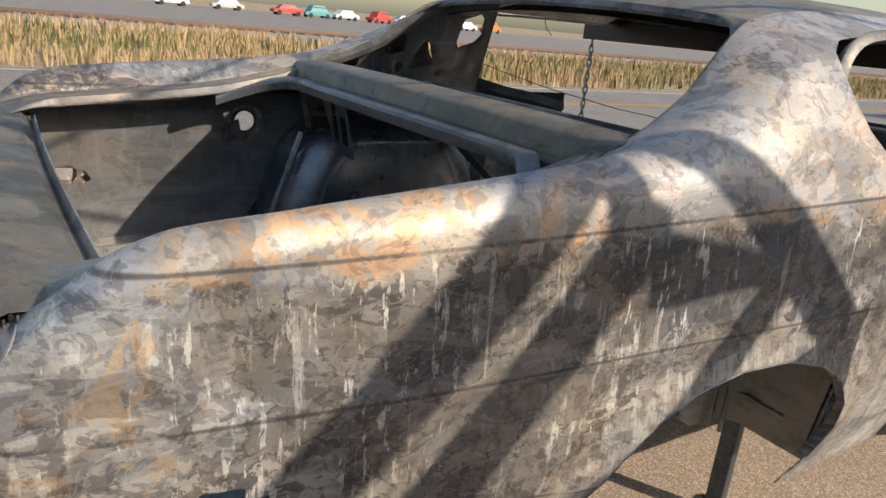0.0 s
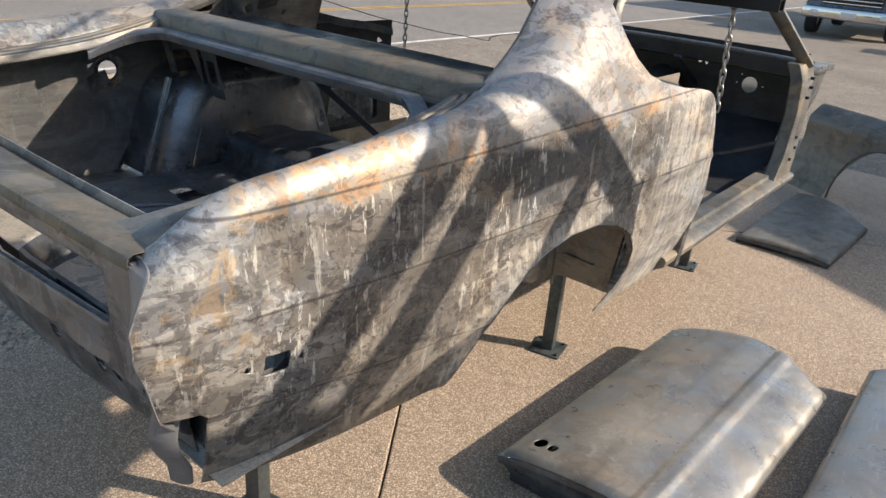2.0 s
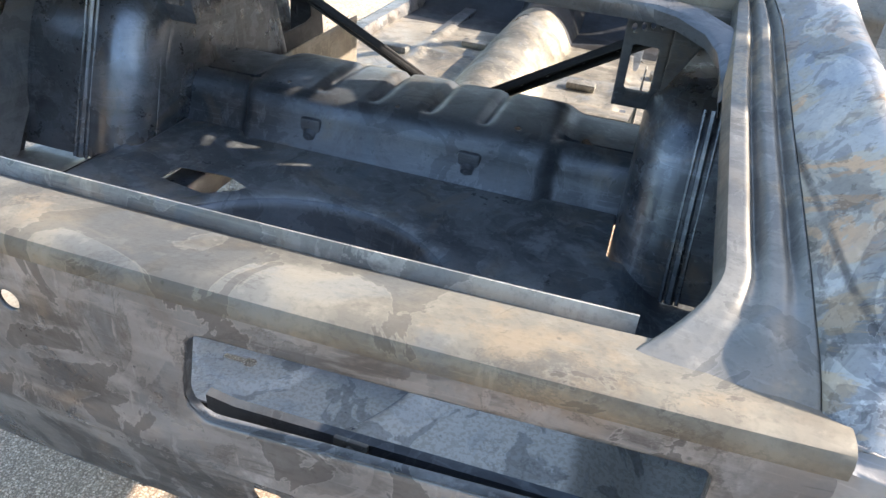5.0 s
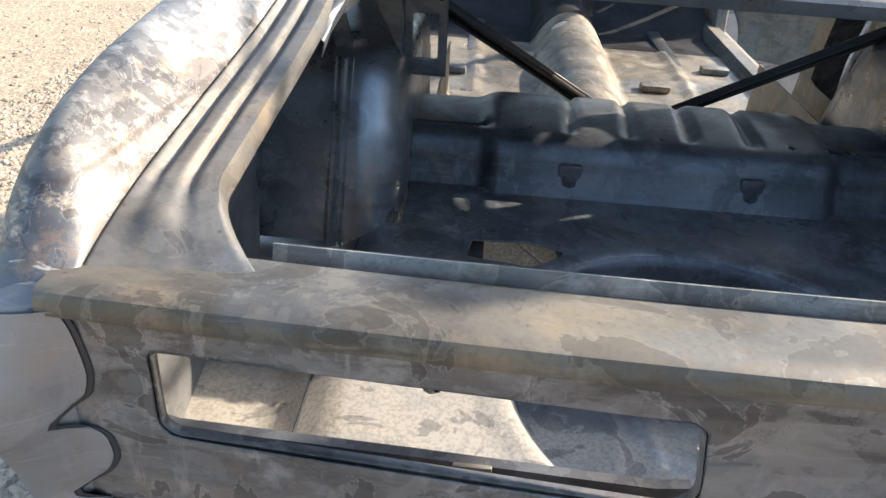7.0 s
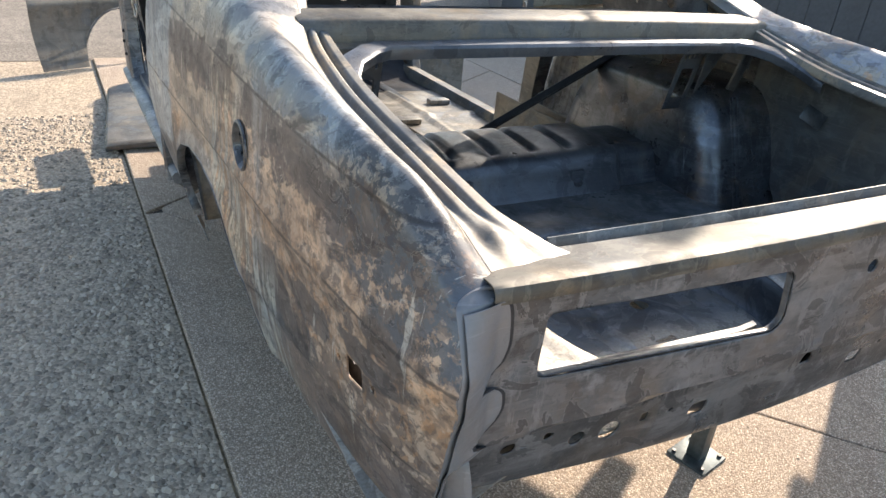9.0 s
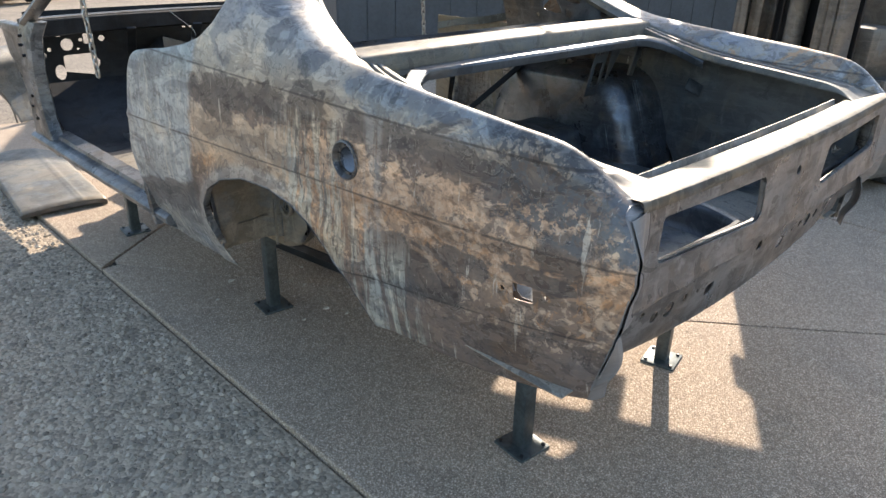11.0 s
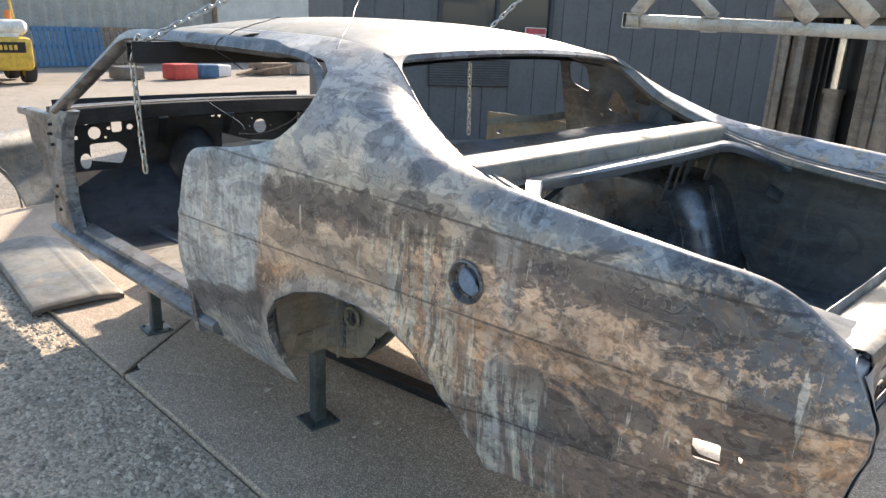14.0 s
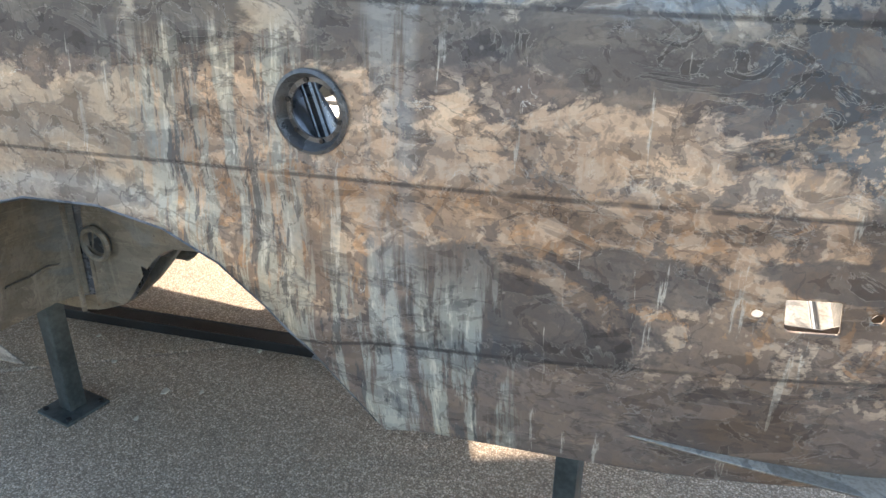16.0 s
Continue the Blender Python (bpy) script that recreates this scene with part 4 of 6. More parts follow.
# package shelf: rear bar across the car
bm = bmesh.new()
rings = []
for x in steps(-.735, .735, 40):
    a = abs(x) / .735
    bow = .05 * (1 - a * a)
    y0, z0 = .905 - bow, 1.243 + .014 * (1 - a * a)
    rings.append([(x, y0 + .10, z0 - .03), (x, y0 + .10, z0 + .006), (x, y0 + .09, z0 + .012), (x, y0 + .012, z0 + .004), (x, y0, z0 - .006), (x, y0 - .004, z0 - .045), (x, y0 - .03, z0 - .052), (x, y0 - .032, z0 - .062), (x, y0 + .03, z0 - .066)])
sweep(bm, rings, True)
bmesh.ops.recalc_face_normals(bm, faces=bm.faces)
part("shelf_bar", bm, M_SILL, car, "box-section bar across the rear window base", angle=50)
# package tray between the bar and the seat bulkhead
bm = sheet(lambda x, y: (x, y, 1.218 + .004 * math.sin(30 * y) * (abs(x) < .5)), steps(-.70, .70, 40), steps(.93, 1.28, 16), [disc_sdf(0, 1.12, .02)])
thick(part("package_tray", bm, M_IN, car, "pressed steel package tray"), .004, 0)
# rounded front edge of the trunk opening under the bar
bm = bmesh.new()
rings = []
path = [(-.674, .63), (-.673, .69), (-.664, .745), (-.64, .79), (-.59, .825)] + [(x, .855 - .045 * (1 - (x / .6) ** 2)) for x in steps(-.55, .55, 22)] + [(.59, .825), (.64, .79), (.664, .745), (.673, .69), (.674, .63)]
for i, (x, y) in enumerate(path):
    z = 1.150 + .05 * (y - .70) / .15 * min(1, abs(x) / .6) if abs(x) > .6 else 1.192 + .012 * (1 - (x / .6) ** 2)
    d = Vector((0 - x, .45 - y, 0)).normalized()
    rings.append([Vector((x, y, z + .012)) - d * .035, Vector((x, y, z + .006)), Vector((x, y, z)) + d * .006, Vector((x, y, z - .022))])
sweep(bm, rings)
lowf = part("trunk_front_frame", bm, M_IN, car, "rounded front edge of the trunk opening")
thick(lowf, .004, 0)
# roof
def roof_fn(u, v):
    y = 1.375 + v * (3.06 - 1.375)
    ex, ez = EX(min(y, 2.25)) + .01, EZ(min(y, 2.25)) - .004
    if y > 2.25:
        k = (y - 2.25) / .81
        ex, ez = ex + .035 * k * k, ez - .05 * k ** 2.2
    crown = .052 + .012 * math.sin(math.pi * min(1, v * 1.15))
    if v < .12:
        crown *= .55 + .45 * v / .12
    yy = y - (.045 * (1 - u * u) if v < .2 else 0) * (1 - v / .2)
    if v > .8:
        yy += .06 * (1 - u * u) * (v - .8) / .2
    return (ex * u, yy, ez + crown * (1 - u * u) ** .9)


bm = sheet(roof_fn, steps(-1, 1, 40), steps(0, 1, 44))
roof = part("roof", bm, M_ROOF, car, "pale ground-steel roof skin", angle=60)
thick(roof, .005, -1)
bm = sheet(lambda u, v: tuple(a + b for a, b in zip(roof_fn(u * .97, .02 + v * .10), (0, 0, -.045 - .012 * math.sin(math.pi * v)))), steps(-1, 1, 24), steps(0, 1, 5))
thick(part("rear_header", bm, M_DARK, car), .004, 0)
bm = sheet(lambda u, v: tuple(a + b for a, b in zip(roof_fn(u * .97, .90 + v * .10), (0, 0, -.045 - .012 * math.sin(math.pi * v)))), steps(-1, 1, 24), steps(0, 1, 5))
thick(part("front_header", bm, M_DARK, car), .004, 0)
# near-black sheet just under the roof skin
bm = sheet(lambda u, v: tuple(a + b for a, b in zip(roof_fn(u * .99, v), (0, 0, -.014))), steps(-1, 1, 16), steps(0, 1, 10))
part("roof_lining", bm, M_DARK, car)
# backlight rim under the roof's rear edge
bm = bmesh.new()
rings = []
for u in steps(-1, 1, 30):
    p = Vector(roof_fn(u, 0))
    rings.append([p + Vector((0, 0, .002)), p + Vector((0, -.014, -.012)), p + Vector((0, -.012, -.02)), p + Vector((0, .02, -.02))])
sweep(bm, rings, True)
bmesh.ops.recalc_face_normals(bm, faces=bm.faces)
part("rear_window_flange", bm, M_TAIL, car)
for s in SIDES:
    bm = bmesh.new()
    rings = []
    for y in steps(.93, 1.40, 20):
        x, z = EX(y), EZ(y)
        rings.append([(s * (x + .004), y, z + .002), (s * (x - .012), y + .012, z - .012), (s * (x - .024), y + .016, z - .014), (s * (x - .012), y + .024, z - .03)])
    sweep(bm, rings, True)
    bmesh.ops.recalc_face_normals(bm, faces=bm.faces)
    part("window_channel", bm, M_LIGHT, car)
    # roof rail with drip edge, down the windscreen post to the cowl
    bm = bmesh.new()
    rings = []
    post = [(1.66, .790, 1.212), (1.575, .784, 1.248), (1.512, .778, 1.298), (1.487, .770, 1.345), (1.490, .760, 1.392), (1.53, .750, 1.438), (1.60, .748, 1.463), (1.8, .745, 1.474), (2.3, .735, 1.478), (2.75, .715, 1.474), (2.97, .70, 1.455), (3.12, .712, 1.385), (3.42, .775, 1.20), (3.62, .81, 1.085)]
    post = [catmull(post, k) for k in steps(0, 1, 44)]
    for i, (y, x, z) in enumerate(post):
        a, b = post[max(0, i - 1)], post[min(len(post) - 1, i + 1)]
        t = Vector((b[1] - a[1], b[0] - a[0], b[2] - a[2])).normalized()
        k = .55 if y < 1.7 else 1.0
        up = Vector((-.095, min(0, y - 1.75), z - 1.30)) if y < 1.9 else Vector((-.55, 0, 1)) if y < 3 else Vector((-.5, .7, .6))
        n1 = (up - t * up.dot(t)).normalized()
        n2 = t.cross(n1)
        prof = [(-.026, -.006), (-.032, .006), (-.02, .014), (.0, .020), (.022, .026), (.03, .012), (.028, -.018), (0, -.022)]
        rings.append([Vector((x, y, z)) + n2 * p * k + n1 * q * k for p, q in prof])
    if s < 0:
        rings = [[Vector((-p.x, p.y, p.z)) for p in r] for r in rings]
    sweep(bm, rings, True)
    bmesh.ops.recalc_face_normals(bm, faces=bm.faces)
    part("roof_rail", bm, M_TAIL if s < 0 else M_LIGHT, car, "roof rail running into the windscreen post", angle=50)
    # roof side between the skin and the rail, ahead of the quarter
    def roof_side(u, v):
        y = 2.08 + .96 * v
        p = Vector(roof_fn(s * .99, (y - 1.375) / (3.06 - 1.375)))
        k = max(0, (y - 2.3) / .67)
        q = Vector((s * (.752 - .03 * k), y, 1.476 - .022 * k * k))
        m = p.lerp(q, u)
        return (m.x, y, m.z + .014 * math.sin(math.pi * u) - (.008 if y < 2.28 else .003))
    bm = sheet(roof_side, steps(0, 1, 6), steps(0, 1, 14))
    thick(part("roof_side", bm, M_ROOF, roof), .004, 0)
    # round upper corner of the rear window
    c0, c1, c2 = Vector(roof_fn(s * .80, 0)), Vector(roof_fn(s * .995, 0)), Vector((s * EX(1.24), 1.24, EZ(1.24)))
    def round_corner(u, v):
        p = c0 * (1 - u) ** 2 + c1 * 2 * u * (1 - u) + c2 * u * u
        return tuple(c1.lerp(p, v))
    bm = sheet(round_corner, steps(0, 1, 12), steps(.02, 1, 4))
    thick(part("window_corner", bm, M_LIGHT, roof), .005, 0)
    # hinge pillar
    bm = bmesh.new()
    rings = []
    for z, y0, y1, x in ((.43, 3.36, 3.72, .85), (.50, 3.44, 3.70, .858), (.62, 3.49, 3.68, .862), (.85, 3.51, 3.67, .864), (1.02, 3.50, 3.68, .85), (1.10, 3.48, 3.70, .82)):
        rings.append([(s * x, y0 + .02, z), (s * (x - .012), y0, z), (s * (x - .065), y0 - .01, z), (s * (x - .075), y0 + .01, z), (s * (x - .075), y1, z), (s * (x - .01), y1, z), (s * x, y1 - .015, z), (s * (x - .006), (y0 + y1) / 2, z)])
    sweep(bm, rings, True)
    bmesh.ops.recalc_face_normals(bm, faces=bm.faces)
    hp = part("hinge_pillar", bm, M_LIGHT if s > 0 else M_TAIL, car, "door hinge pillar with bolt holes", angle=40)
    for z in (.60, .66, .72, .93, .98, 1.03):
        bm = bmesh.new()
        rod(bm, (s * .868, 3.60 + .02 * math.sin(z * 40), z), (s * .85, 3.60 + .02 * math.sin(z * 40), z), .008, n=8)
        part("bolt_hole", bm, M_BLACK, hp)
    # rocker
    bm = bmesh.new()
    rings = []
    for y in steps(2.02, 3.72, 20):
        zb = .425 if y > 2.0 else .44
        rings.append([(s * .79, y, zb), (s * .80, y, zb - .01), (s * .815, y, zb), (s * .872, y, zb + .035), (s * .878, y, zb + .06), (s * .868, y, zb + .072), (s * .82, y, zb + .082), (s * .815, y, zb + .10), (s * .75, y, zb + .105), (s * .735, y, zb + .085), (s * .725, y, zb + .02)])
    sweep(bm, rings, True)
    bmesh.ops.recalc_face_normals(bm, faces=bm.faces)
    part("rocker_sill", bm, M_LIGHT if s > 0 else M_TAIL, car, "worn bare-metal door sill", angle=40)
    # front apron rail ahead of the cowl
    bm = bmesh.new()
    beam(bm, (s * .80, 3.66, 1.05), (s * .77, 4.30, 1.02), .07, .04, bevel=.008)
    part("apron_rail", bm, M_TAIL, car, "inner fender rail")
    ap = sheet(lambda y, z: (s * (.78 - .10 * (1.05 - z)), y, z), steps(3.68, 4.26, 14), steps(.66, 1.03, 10), [disc_sdf(4.45, .62, .30), disc_sdf(3.85, .92, .02)])
    thick(part("apron", ap, M_TAIL, car, "inner front apron with wheel cut-out"), .004, 0)
    bm = bmesh.new()
    beam(bm, (s * .42, 3.8, .52), (s * .42, 4.3, .54), .09, .12, bevel=.008)
    part("frame_rail", bm, M_IN, car)
    # wheelhouse: tall rounded box, its rear face leaning forward
    def tub(u, v):
        a = math.pi * u
        ca, sa = math.cos(a), max(0.0, math.sin(a))
        zb = .66 - .20 * min(1, max(0, (u - .45) / .45))
        z = zb + (1.04 - zb) * sa ** .36
        lean = .13 * max(0, (z - .66) / .4)
        yr, yf = .80 + lean, 1.66 - lean * .8
        if v < .3:
            k = math.sqrt(max(0, 1 - ((.3 - v) / .3) ** 2))
            inset = .10 * (1 - k)
        else:
            inset = 0
        yr, yf = yr + inset, yf - inset
        y = (yr + yf) / 2 - (yf - yr) / 2 * math.copysign(abs(ca) ** .30, ca)
        if z > .9 and v < .3:
            z -= .05 * (1 - k)
        return (s * (.572 + (.308 - .05 * min(1, max(0, (.78 - z) / .2)) * min(1, max(0, (y - 1.3) / .2))) * v), y, z)
    bm = sheet(tub, steps(0, 1, 44), [0, .01, .03, .06, .1, .15, .2, .25, .3, .45, .6, .8, 1.0])
    wh = part("wheelhouse", bm, M_TOWER, car, "tall rounded inner wheelhouse", angle=70)
    thick(wh, .004, 0)
    def tub_wall(u, v):
        y, z = tub(u, 0)[1:]
        zb = .66 - .20 * min(1, max(0, (u - .45) / .45))
        return (s * .572, y, zb + (z - zb) * v)
    bm = sheet(tub_wall, steps(0, 1, 44), steps(0, 1, 8))
    thick(part("wheelhouse_wall", bm, M_TOWER, wh), .004, 0)
    bm = bmesh.new()
    for x0, w in ((.690, .005), (.706, .009), (.722, .004)):
        tube(bm, [(s * (x0 - .012 * k), .796 + .125 * k, .655 + .36 * k) for k in steps(0, 1, 6)], [w * (1 - .3 * k) for k in steps(0, 1, 6)], 6)
    part("weld_flange", bm, M_TOWER, wh, "ridged weld flange down the wheelhouse")
    # liner on the wheel side of the tub
    def inside(p, x=None):
        return (p[0] if x is None else s * x, 1.2 + (p[1] - 1.2) * .975, .60 + (p[2] - .60) * .97)
    bm = sheet(lambda u, v: inside(tub(u, v)), steps(0, 1, 44), [.08, .15, .3, .45, .6, .8, .97])
    part("arch_liner", bm, M_UNDER, wh, "tan dirty underside of the wheelhouse", angle=70)
    bm = sheet(lambda u, v: inside(tub_wall(u, v), .60 + .03 * v), steps(0, 1, 44), steps(0, 1, 10), [disc_sdf(1.52, .62, .03), disc_sdf(1.43, .56, .012)], lambda p: (p[1], p[2]))
    part("arch_liner_wall", bm, M_UNDER, wh, angle=70)
    bm = bmesh.new()
    tube(bm, [(s * .63, 1.52 + .034 * math.cos(a), .62 + .034 * math.sin(a)) for a in steps(0, math.tau, 20)[:-1]], .007, 6, True)
    tube(bm, [(s * .638, 1.585, .95 - .5 * k) for k in steps(0, 1, 5)], .006, 6)
    part("liner_seam", bm, M_UNDER, wh)
    # slotted bracket and gusset from the tower up to the shelf
    slot = [poly_sdf([(.525, 1.00), (.565, 1.00), (.565, 1.085), (.525, 1.085)], .006)] + [disc_sdf(.515 + .017 * i, 1.125 + .004 * i, .005, .55) for i in range(4)]
    bm = sheet(lambda u, v: (s * (.50 + .09 * u), 1.03 - .05 * v, .955 + .235 * v), steps(0, 1, 18), steps(0, 1, 36), slot, lambda p: (abs(p[0]), p[2]))
    thick(part("shelf_bracket", bm, M_IN, car, "slotted steel bracket under the shelf"), .004, 0)
    bm = sheet(lambda u, v: (s * (.59 + .10 * u * v), 1.0 - .03 * v, 1.0 + .20 * v), steps(0, 1, 10), steps(0, 1, 14), [disc_sdf(.615, 1.15, .007)], lambda p: (abs(p[0]), p[2]))
    thick(part("shelf_gusset", bm, M_IN, car), .004, 0)
    bm = bmesh.new()
    beam(bm, (s * .70, .95, 1.03), (s * .735, .93, 1.20), .035, .012, (0, 1, 0), .003)
    part("shelf_strut", bm, M_IN, car)
    bm = bmesh.new()
    beam(bm, (s * .845, .70, .985), (s * .79, .74, 1.02), .05, .006, (0, 1, 0), .002)
    part("side_tab", bm, M_IN, car)
    # lower lobe of the inner wheelhouse, hanging below the floor
    LOW = table([1.22, 1.315, 1.46, 1.58, 1.70, 1.85, 1.98, 2.06], [.72, .655, .505, .42, .383, .378, .40, .46])
    def lobe(u, v):
        y = 1.22 + .84 * u
        zl = LOW(y)
        z = zl + (.74 - zl) * v
        return (s * (.545 - .05 * math.sin(math.pi * min(1, v * 1.4)) * math.sin(math.pi * u)), y, z)
    bm = sheet(lobe, steps(0, 1, 34), steps(0, 1, 12), [disc_sdf(1.46, .60, .012), disc_sdf(1.43, .60, .007)], lambda p: (p[1], p[2]))
    thick(part("wheelhouse_lobe", bm, M_UNDER, wh, "rounded lower wheelhouse panel, dirty grey", angle=60), .006, 0)

# trunk floor with spare well
WELL = (0, .442, .353)
def floor_fn(x, y):
    r = math.hypot(x - WELL[0], (y - WELL[1]))
    z = .70 - .003 * math.sin(9 * y)
    if WELL[2] < r < WELL[2] + .04:
        z += .008 * math.sin(math.pi * (r - WELL[2]) / .04)
    if y > .93:
        k = min(1, (y - .93) / .10)
        z -= .0
    if abs(x) > .60:
        z -= .05 * min(1, (abs(x) - .60) / .1)
    if -.775 < x < -.66 and .2 < y < .6:
        for d in (-.365, -.32, -.275):
            z -= .007 * math.exp(-((.77 * x + .64 * y - d) / .009) ** 2)
    return (x, y, z)


bm = sheet(floor_fn, steps(-.86, .86, 86), steps(.09, 1.03, 48), [disc_sdf(WELL[0], WELL[1], WELL[2]), poly_sdf([(-.415, .735), (-.30, .715), (-.25, .745), (-.235, .775), (-.29, .80), (-.41, .79)], .006), poly_sdf([(.567, .835), (.9, .835), (.9, 1.1), (.567, 1.1)]), poly_sdf([(-.567, .835), (-.9, .835), (-.9, 1.1), (-.567, 1.1)]), disc_sdf(-.458, .356, .017), disc_sdf(-.47, .755, .010), disc_sdf(.20, .20, .014), poly_sdf([(-.10, .13), (-.06, .13), (-.06, .15), (-.10, .15)], .004)])
fl = part("trunk_floor", bm, M_TRUNK, car, "oily trunk floor, rear strip painted sunlit, with round spare-wheel well and cut hole", angle=60)
thick(fl, .004, -1)
bm = bmesh.new()
tube(bm, [(-.648, y, floor_fn(-.648, y)[2] + .001) for y in steps(.10, .80, 14)], .0022, 6)
part("floor_seam", bm, M_DARK, fl)
for x in (-.62, -.40, .36, .60):
    bm = bmesh.new()
    box(bm, (x - .02, .044, .862 + .03 * abs(x)), (x + .02, .050, .882 + .03 * abs(x)), .002)
    rod(bm, (x, .045, .872 + .03 * abs(x)), (x, .040, .872 + .03 * abs(x)), .005, n=8)
    part("rail_tab", bm, M_LIGHT, tail)
bm = bmesh.new()
rings = []
for r, z in ((.361, .700), (.353, .697), (.345, .688), (.341, .675), (.336, .625), (.329, .607), (.315, .600)):
    rings.append([(WELL[0] + r * math.cos(a), WELL[1] + r * math.sin(a), z) for a in steps(0, math.tau, 64)[:-1]])
sweep(bm, rings, True, False)
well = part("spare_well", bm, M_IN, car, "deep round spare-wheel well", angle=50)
well.data.flip_normals()


def well_floor(x, y):
    r = math.hypot(x - WELL[0], y - WELL[1])
    z = .599 + .006 * (1 if r < .13 else 0) + .004 * math.exp(-((x + .10) / .008) ** 2) + .004 * math.exp(-((x + .16) / .008) ** 2)
    return (x, y, z)


bm = sheet(well_floor, steps(-.33, .33, 66), steps(.12, .77, 65), [lambda x, y: .317 - math.hypot(x - WELL[0], y - WELL[1]), disc_sdf(.046, .52, .026, 1.2), disc_sdf(.02, .37, .012), poly_sdf([(-.03, .366), (.02, .366), (.02, .374), (-.03, .374)], .002)])
thick(part("well_floor", bm, M_TRUNK, well, "blue-grey well floor with drain holes", angle=50), .003, 0)
bm = sheet(lambda x, v: (x, .15 + .01 * v, .66 + .04 * v), steps(-.68, .68, 10), steps(0, 1, 3))
thick(part("rear_crossmember", bm, M_IN, car), .01, 0)
# raised kick-up ahead of the trunk floor
def kick_fn(x, v):
    prof = [(1.0, .69), (1.012, .70), (1.035, .745), (1.05, .785), (1.075, .812), (1.13, .822), (1.25, .828), (1.33, .822), (1.36, .80), (1.375, .72), (1.38, .60)]
    y, z = catmull(prof, v)
    a = abs(x)
    if .015 < v < .52:
        k = min(1, max(0, (a - .375 - .03 * abs(v - .2)) / .028))
        y += .032 * k
        z -= .012 * k
    if .45 < v < .82:
        for c in (-.20, -.06, .08, .22):
            z -= .014 * math.exp(-((x - c - .05 * (v - .6)) / .014) ** 4)
        z += -.022 * (1 / (1 + math.exp(-(a - .40) / .01)))
    return (x, y, z)


bm = sheet(kick_fn, steps(-.60, .60, 96), steps(0, 1, 40), [disc_sdf(-.42, 1.13, .007), disc_sdf(.30, 1.11, .011), disc_sdf(.46, 1.16, .013), disc_sdf(-.3, 1.11, .007), disc_sdf(.0, 1.10, .009)], lambda p: (p[0], p[1]))
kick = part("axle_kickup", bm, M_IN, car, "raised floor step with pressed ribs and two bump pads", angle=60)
kick.data.flip_normals()
thick(kick, .004, -1)
for x in (-.203, .208):
    bm = bmesh.new()
    box(bm, (x - .028, 1.028, .708), (x + .028, 1.05, .772), .008)
    rod(bm, (x, 1.03, .732), (x, 1.018, .728), .018, .014, 14)
    rod(bm, (x, 1.02, .729), (x, 1.013, .727), .006, .006, 8)
    part("bump_pad", bm, M_IN, kick)
# cabin floor with tunnel
def cab_fn(x, y):
    z = .475 + .012 * math.sin(y * 3)
    k = min(1, max(0, (1.86 - y) / .30))
    z += .11 * k * k * (3 - 2 * k)
    t = max(0, 1 - (abs(x + .02) / .17) ** 2)
    h = .13 + .06 * max(0, (y - 2.6) / .9)
    z += h * (t ** .8 if t > 0 else 0)
    if y > 3.35:
        z += .25 * ((y - 3.35) / .4) ** 1.3
    for yy in steps(1.52, 1.80, 8):
        if abs(x) > .2:
            z += .008 * math.exp(-((x * 1.0 - (.22 + (yy - 1.52) * 1.6) * (1 if x > 0 else -1)) / .012) ** 4) if y < 1.95 else 0
    if abs(x) > .2 and 2.2 < y < 3.2:
        z += .01 * math.exp(-(((abs(x) - .45) / .02) ** 4)) + .012 * math.exp(-((y - 2.55) / .03) ** 4)
    return (x, y, z)


# front of the floor drawn near black: footwell shade is in the colour
bm = sheet(cab_fn, steps(-.76, .76, 40), steps(3.05, 3.78, 20))
thick(part("toe_board", bm, M_DARK, car, "toe board coloured near black for footwell shade", angle=60), .004, -1)
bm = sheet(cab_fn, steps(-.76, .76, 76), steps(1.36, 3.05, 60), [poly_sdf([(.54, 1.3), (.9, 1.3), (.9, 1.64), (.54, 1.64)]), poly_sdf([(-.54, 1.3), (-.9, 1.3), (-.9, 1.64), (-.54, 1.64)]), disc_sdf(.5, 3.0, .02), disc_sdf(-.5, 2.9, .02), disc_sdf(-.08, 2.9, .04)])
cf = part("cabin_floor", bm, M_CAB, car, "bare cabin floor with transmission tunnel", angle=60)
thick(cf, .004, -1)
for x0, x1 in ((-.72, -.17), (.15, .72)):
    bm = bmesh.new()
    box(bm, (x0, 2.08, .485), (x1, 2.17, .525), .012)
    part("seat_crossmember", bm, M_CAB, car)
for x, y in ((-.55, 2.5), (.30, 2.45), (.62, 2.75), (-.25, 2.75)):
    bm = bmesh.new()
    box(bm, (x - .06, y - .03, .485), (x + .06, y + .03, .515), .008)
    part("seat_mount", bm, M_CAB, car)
# firewall and cowl, near black with the cabin's shade in the colour
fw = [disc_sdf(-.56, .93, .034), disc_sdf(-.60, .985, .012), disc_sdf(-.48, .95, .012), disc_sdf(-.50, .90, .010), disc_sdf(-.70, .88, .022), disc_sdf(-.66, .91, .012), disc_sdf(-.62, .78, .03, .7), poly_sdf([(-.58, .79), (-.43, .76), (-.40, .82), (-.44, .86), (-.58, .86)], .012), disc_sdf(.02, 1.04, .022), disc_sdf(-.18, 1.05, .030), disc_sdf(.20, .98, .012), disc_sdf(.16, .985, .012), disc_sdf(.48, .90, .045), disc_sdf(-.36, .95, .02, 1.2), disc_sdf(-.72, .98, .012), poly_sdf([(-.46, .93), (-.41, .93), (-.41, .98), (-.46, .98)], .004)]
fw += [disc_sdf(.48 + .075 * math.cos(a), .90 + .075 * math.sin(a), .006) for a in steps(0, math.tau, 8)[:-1]]
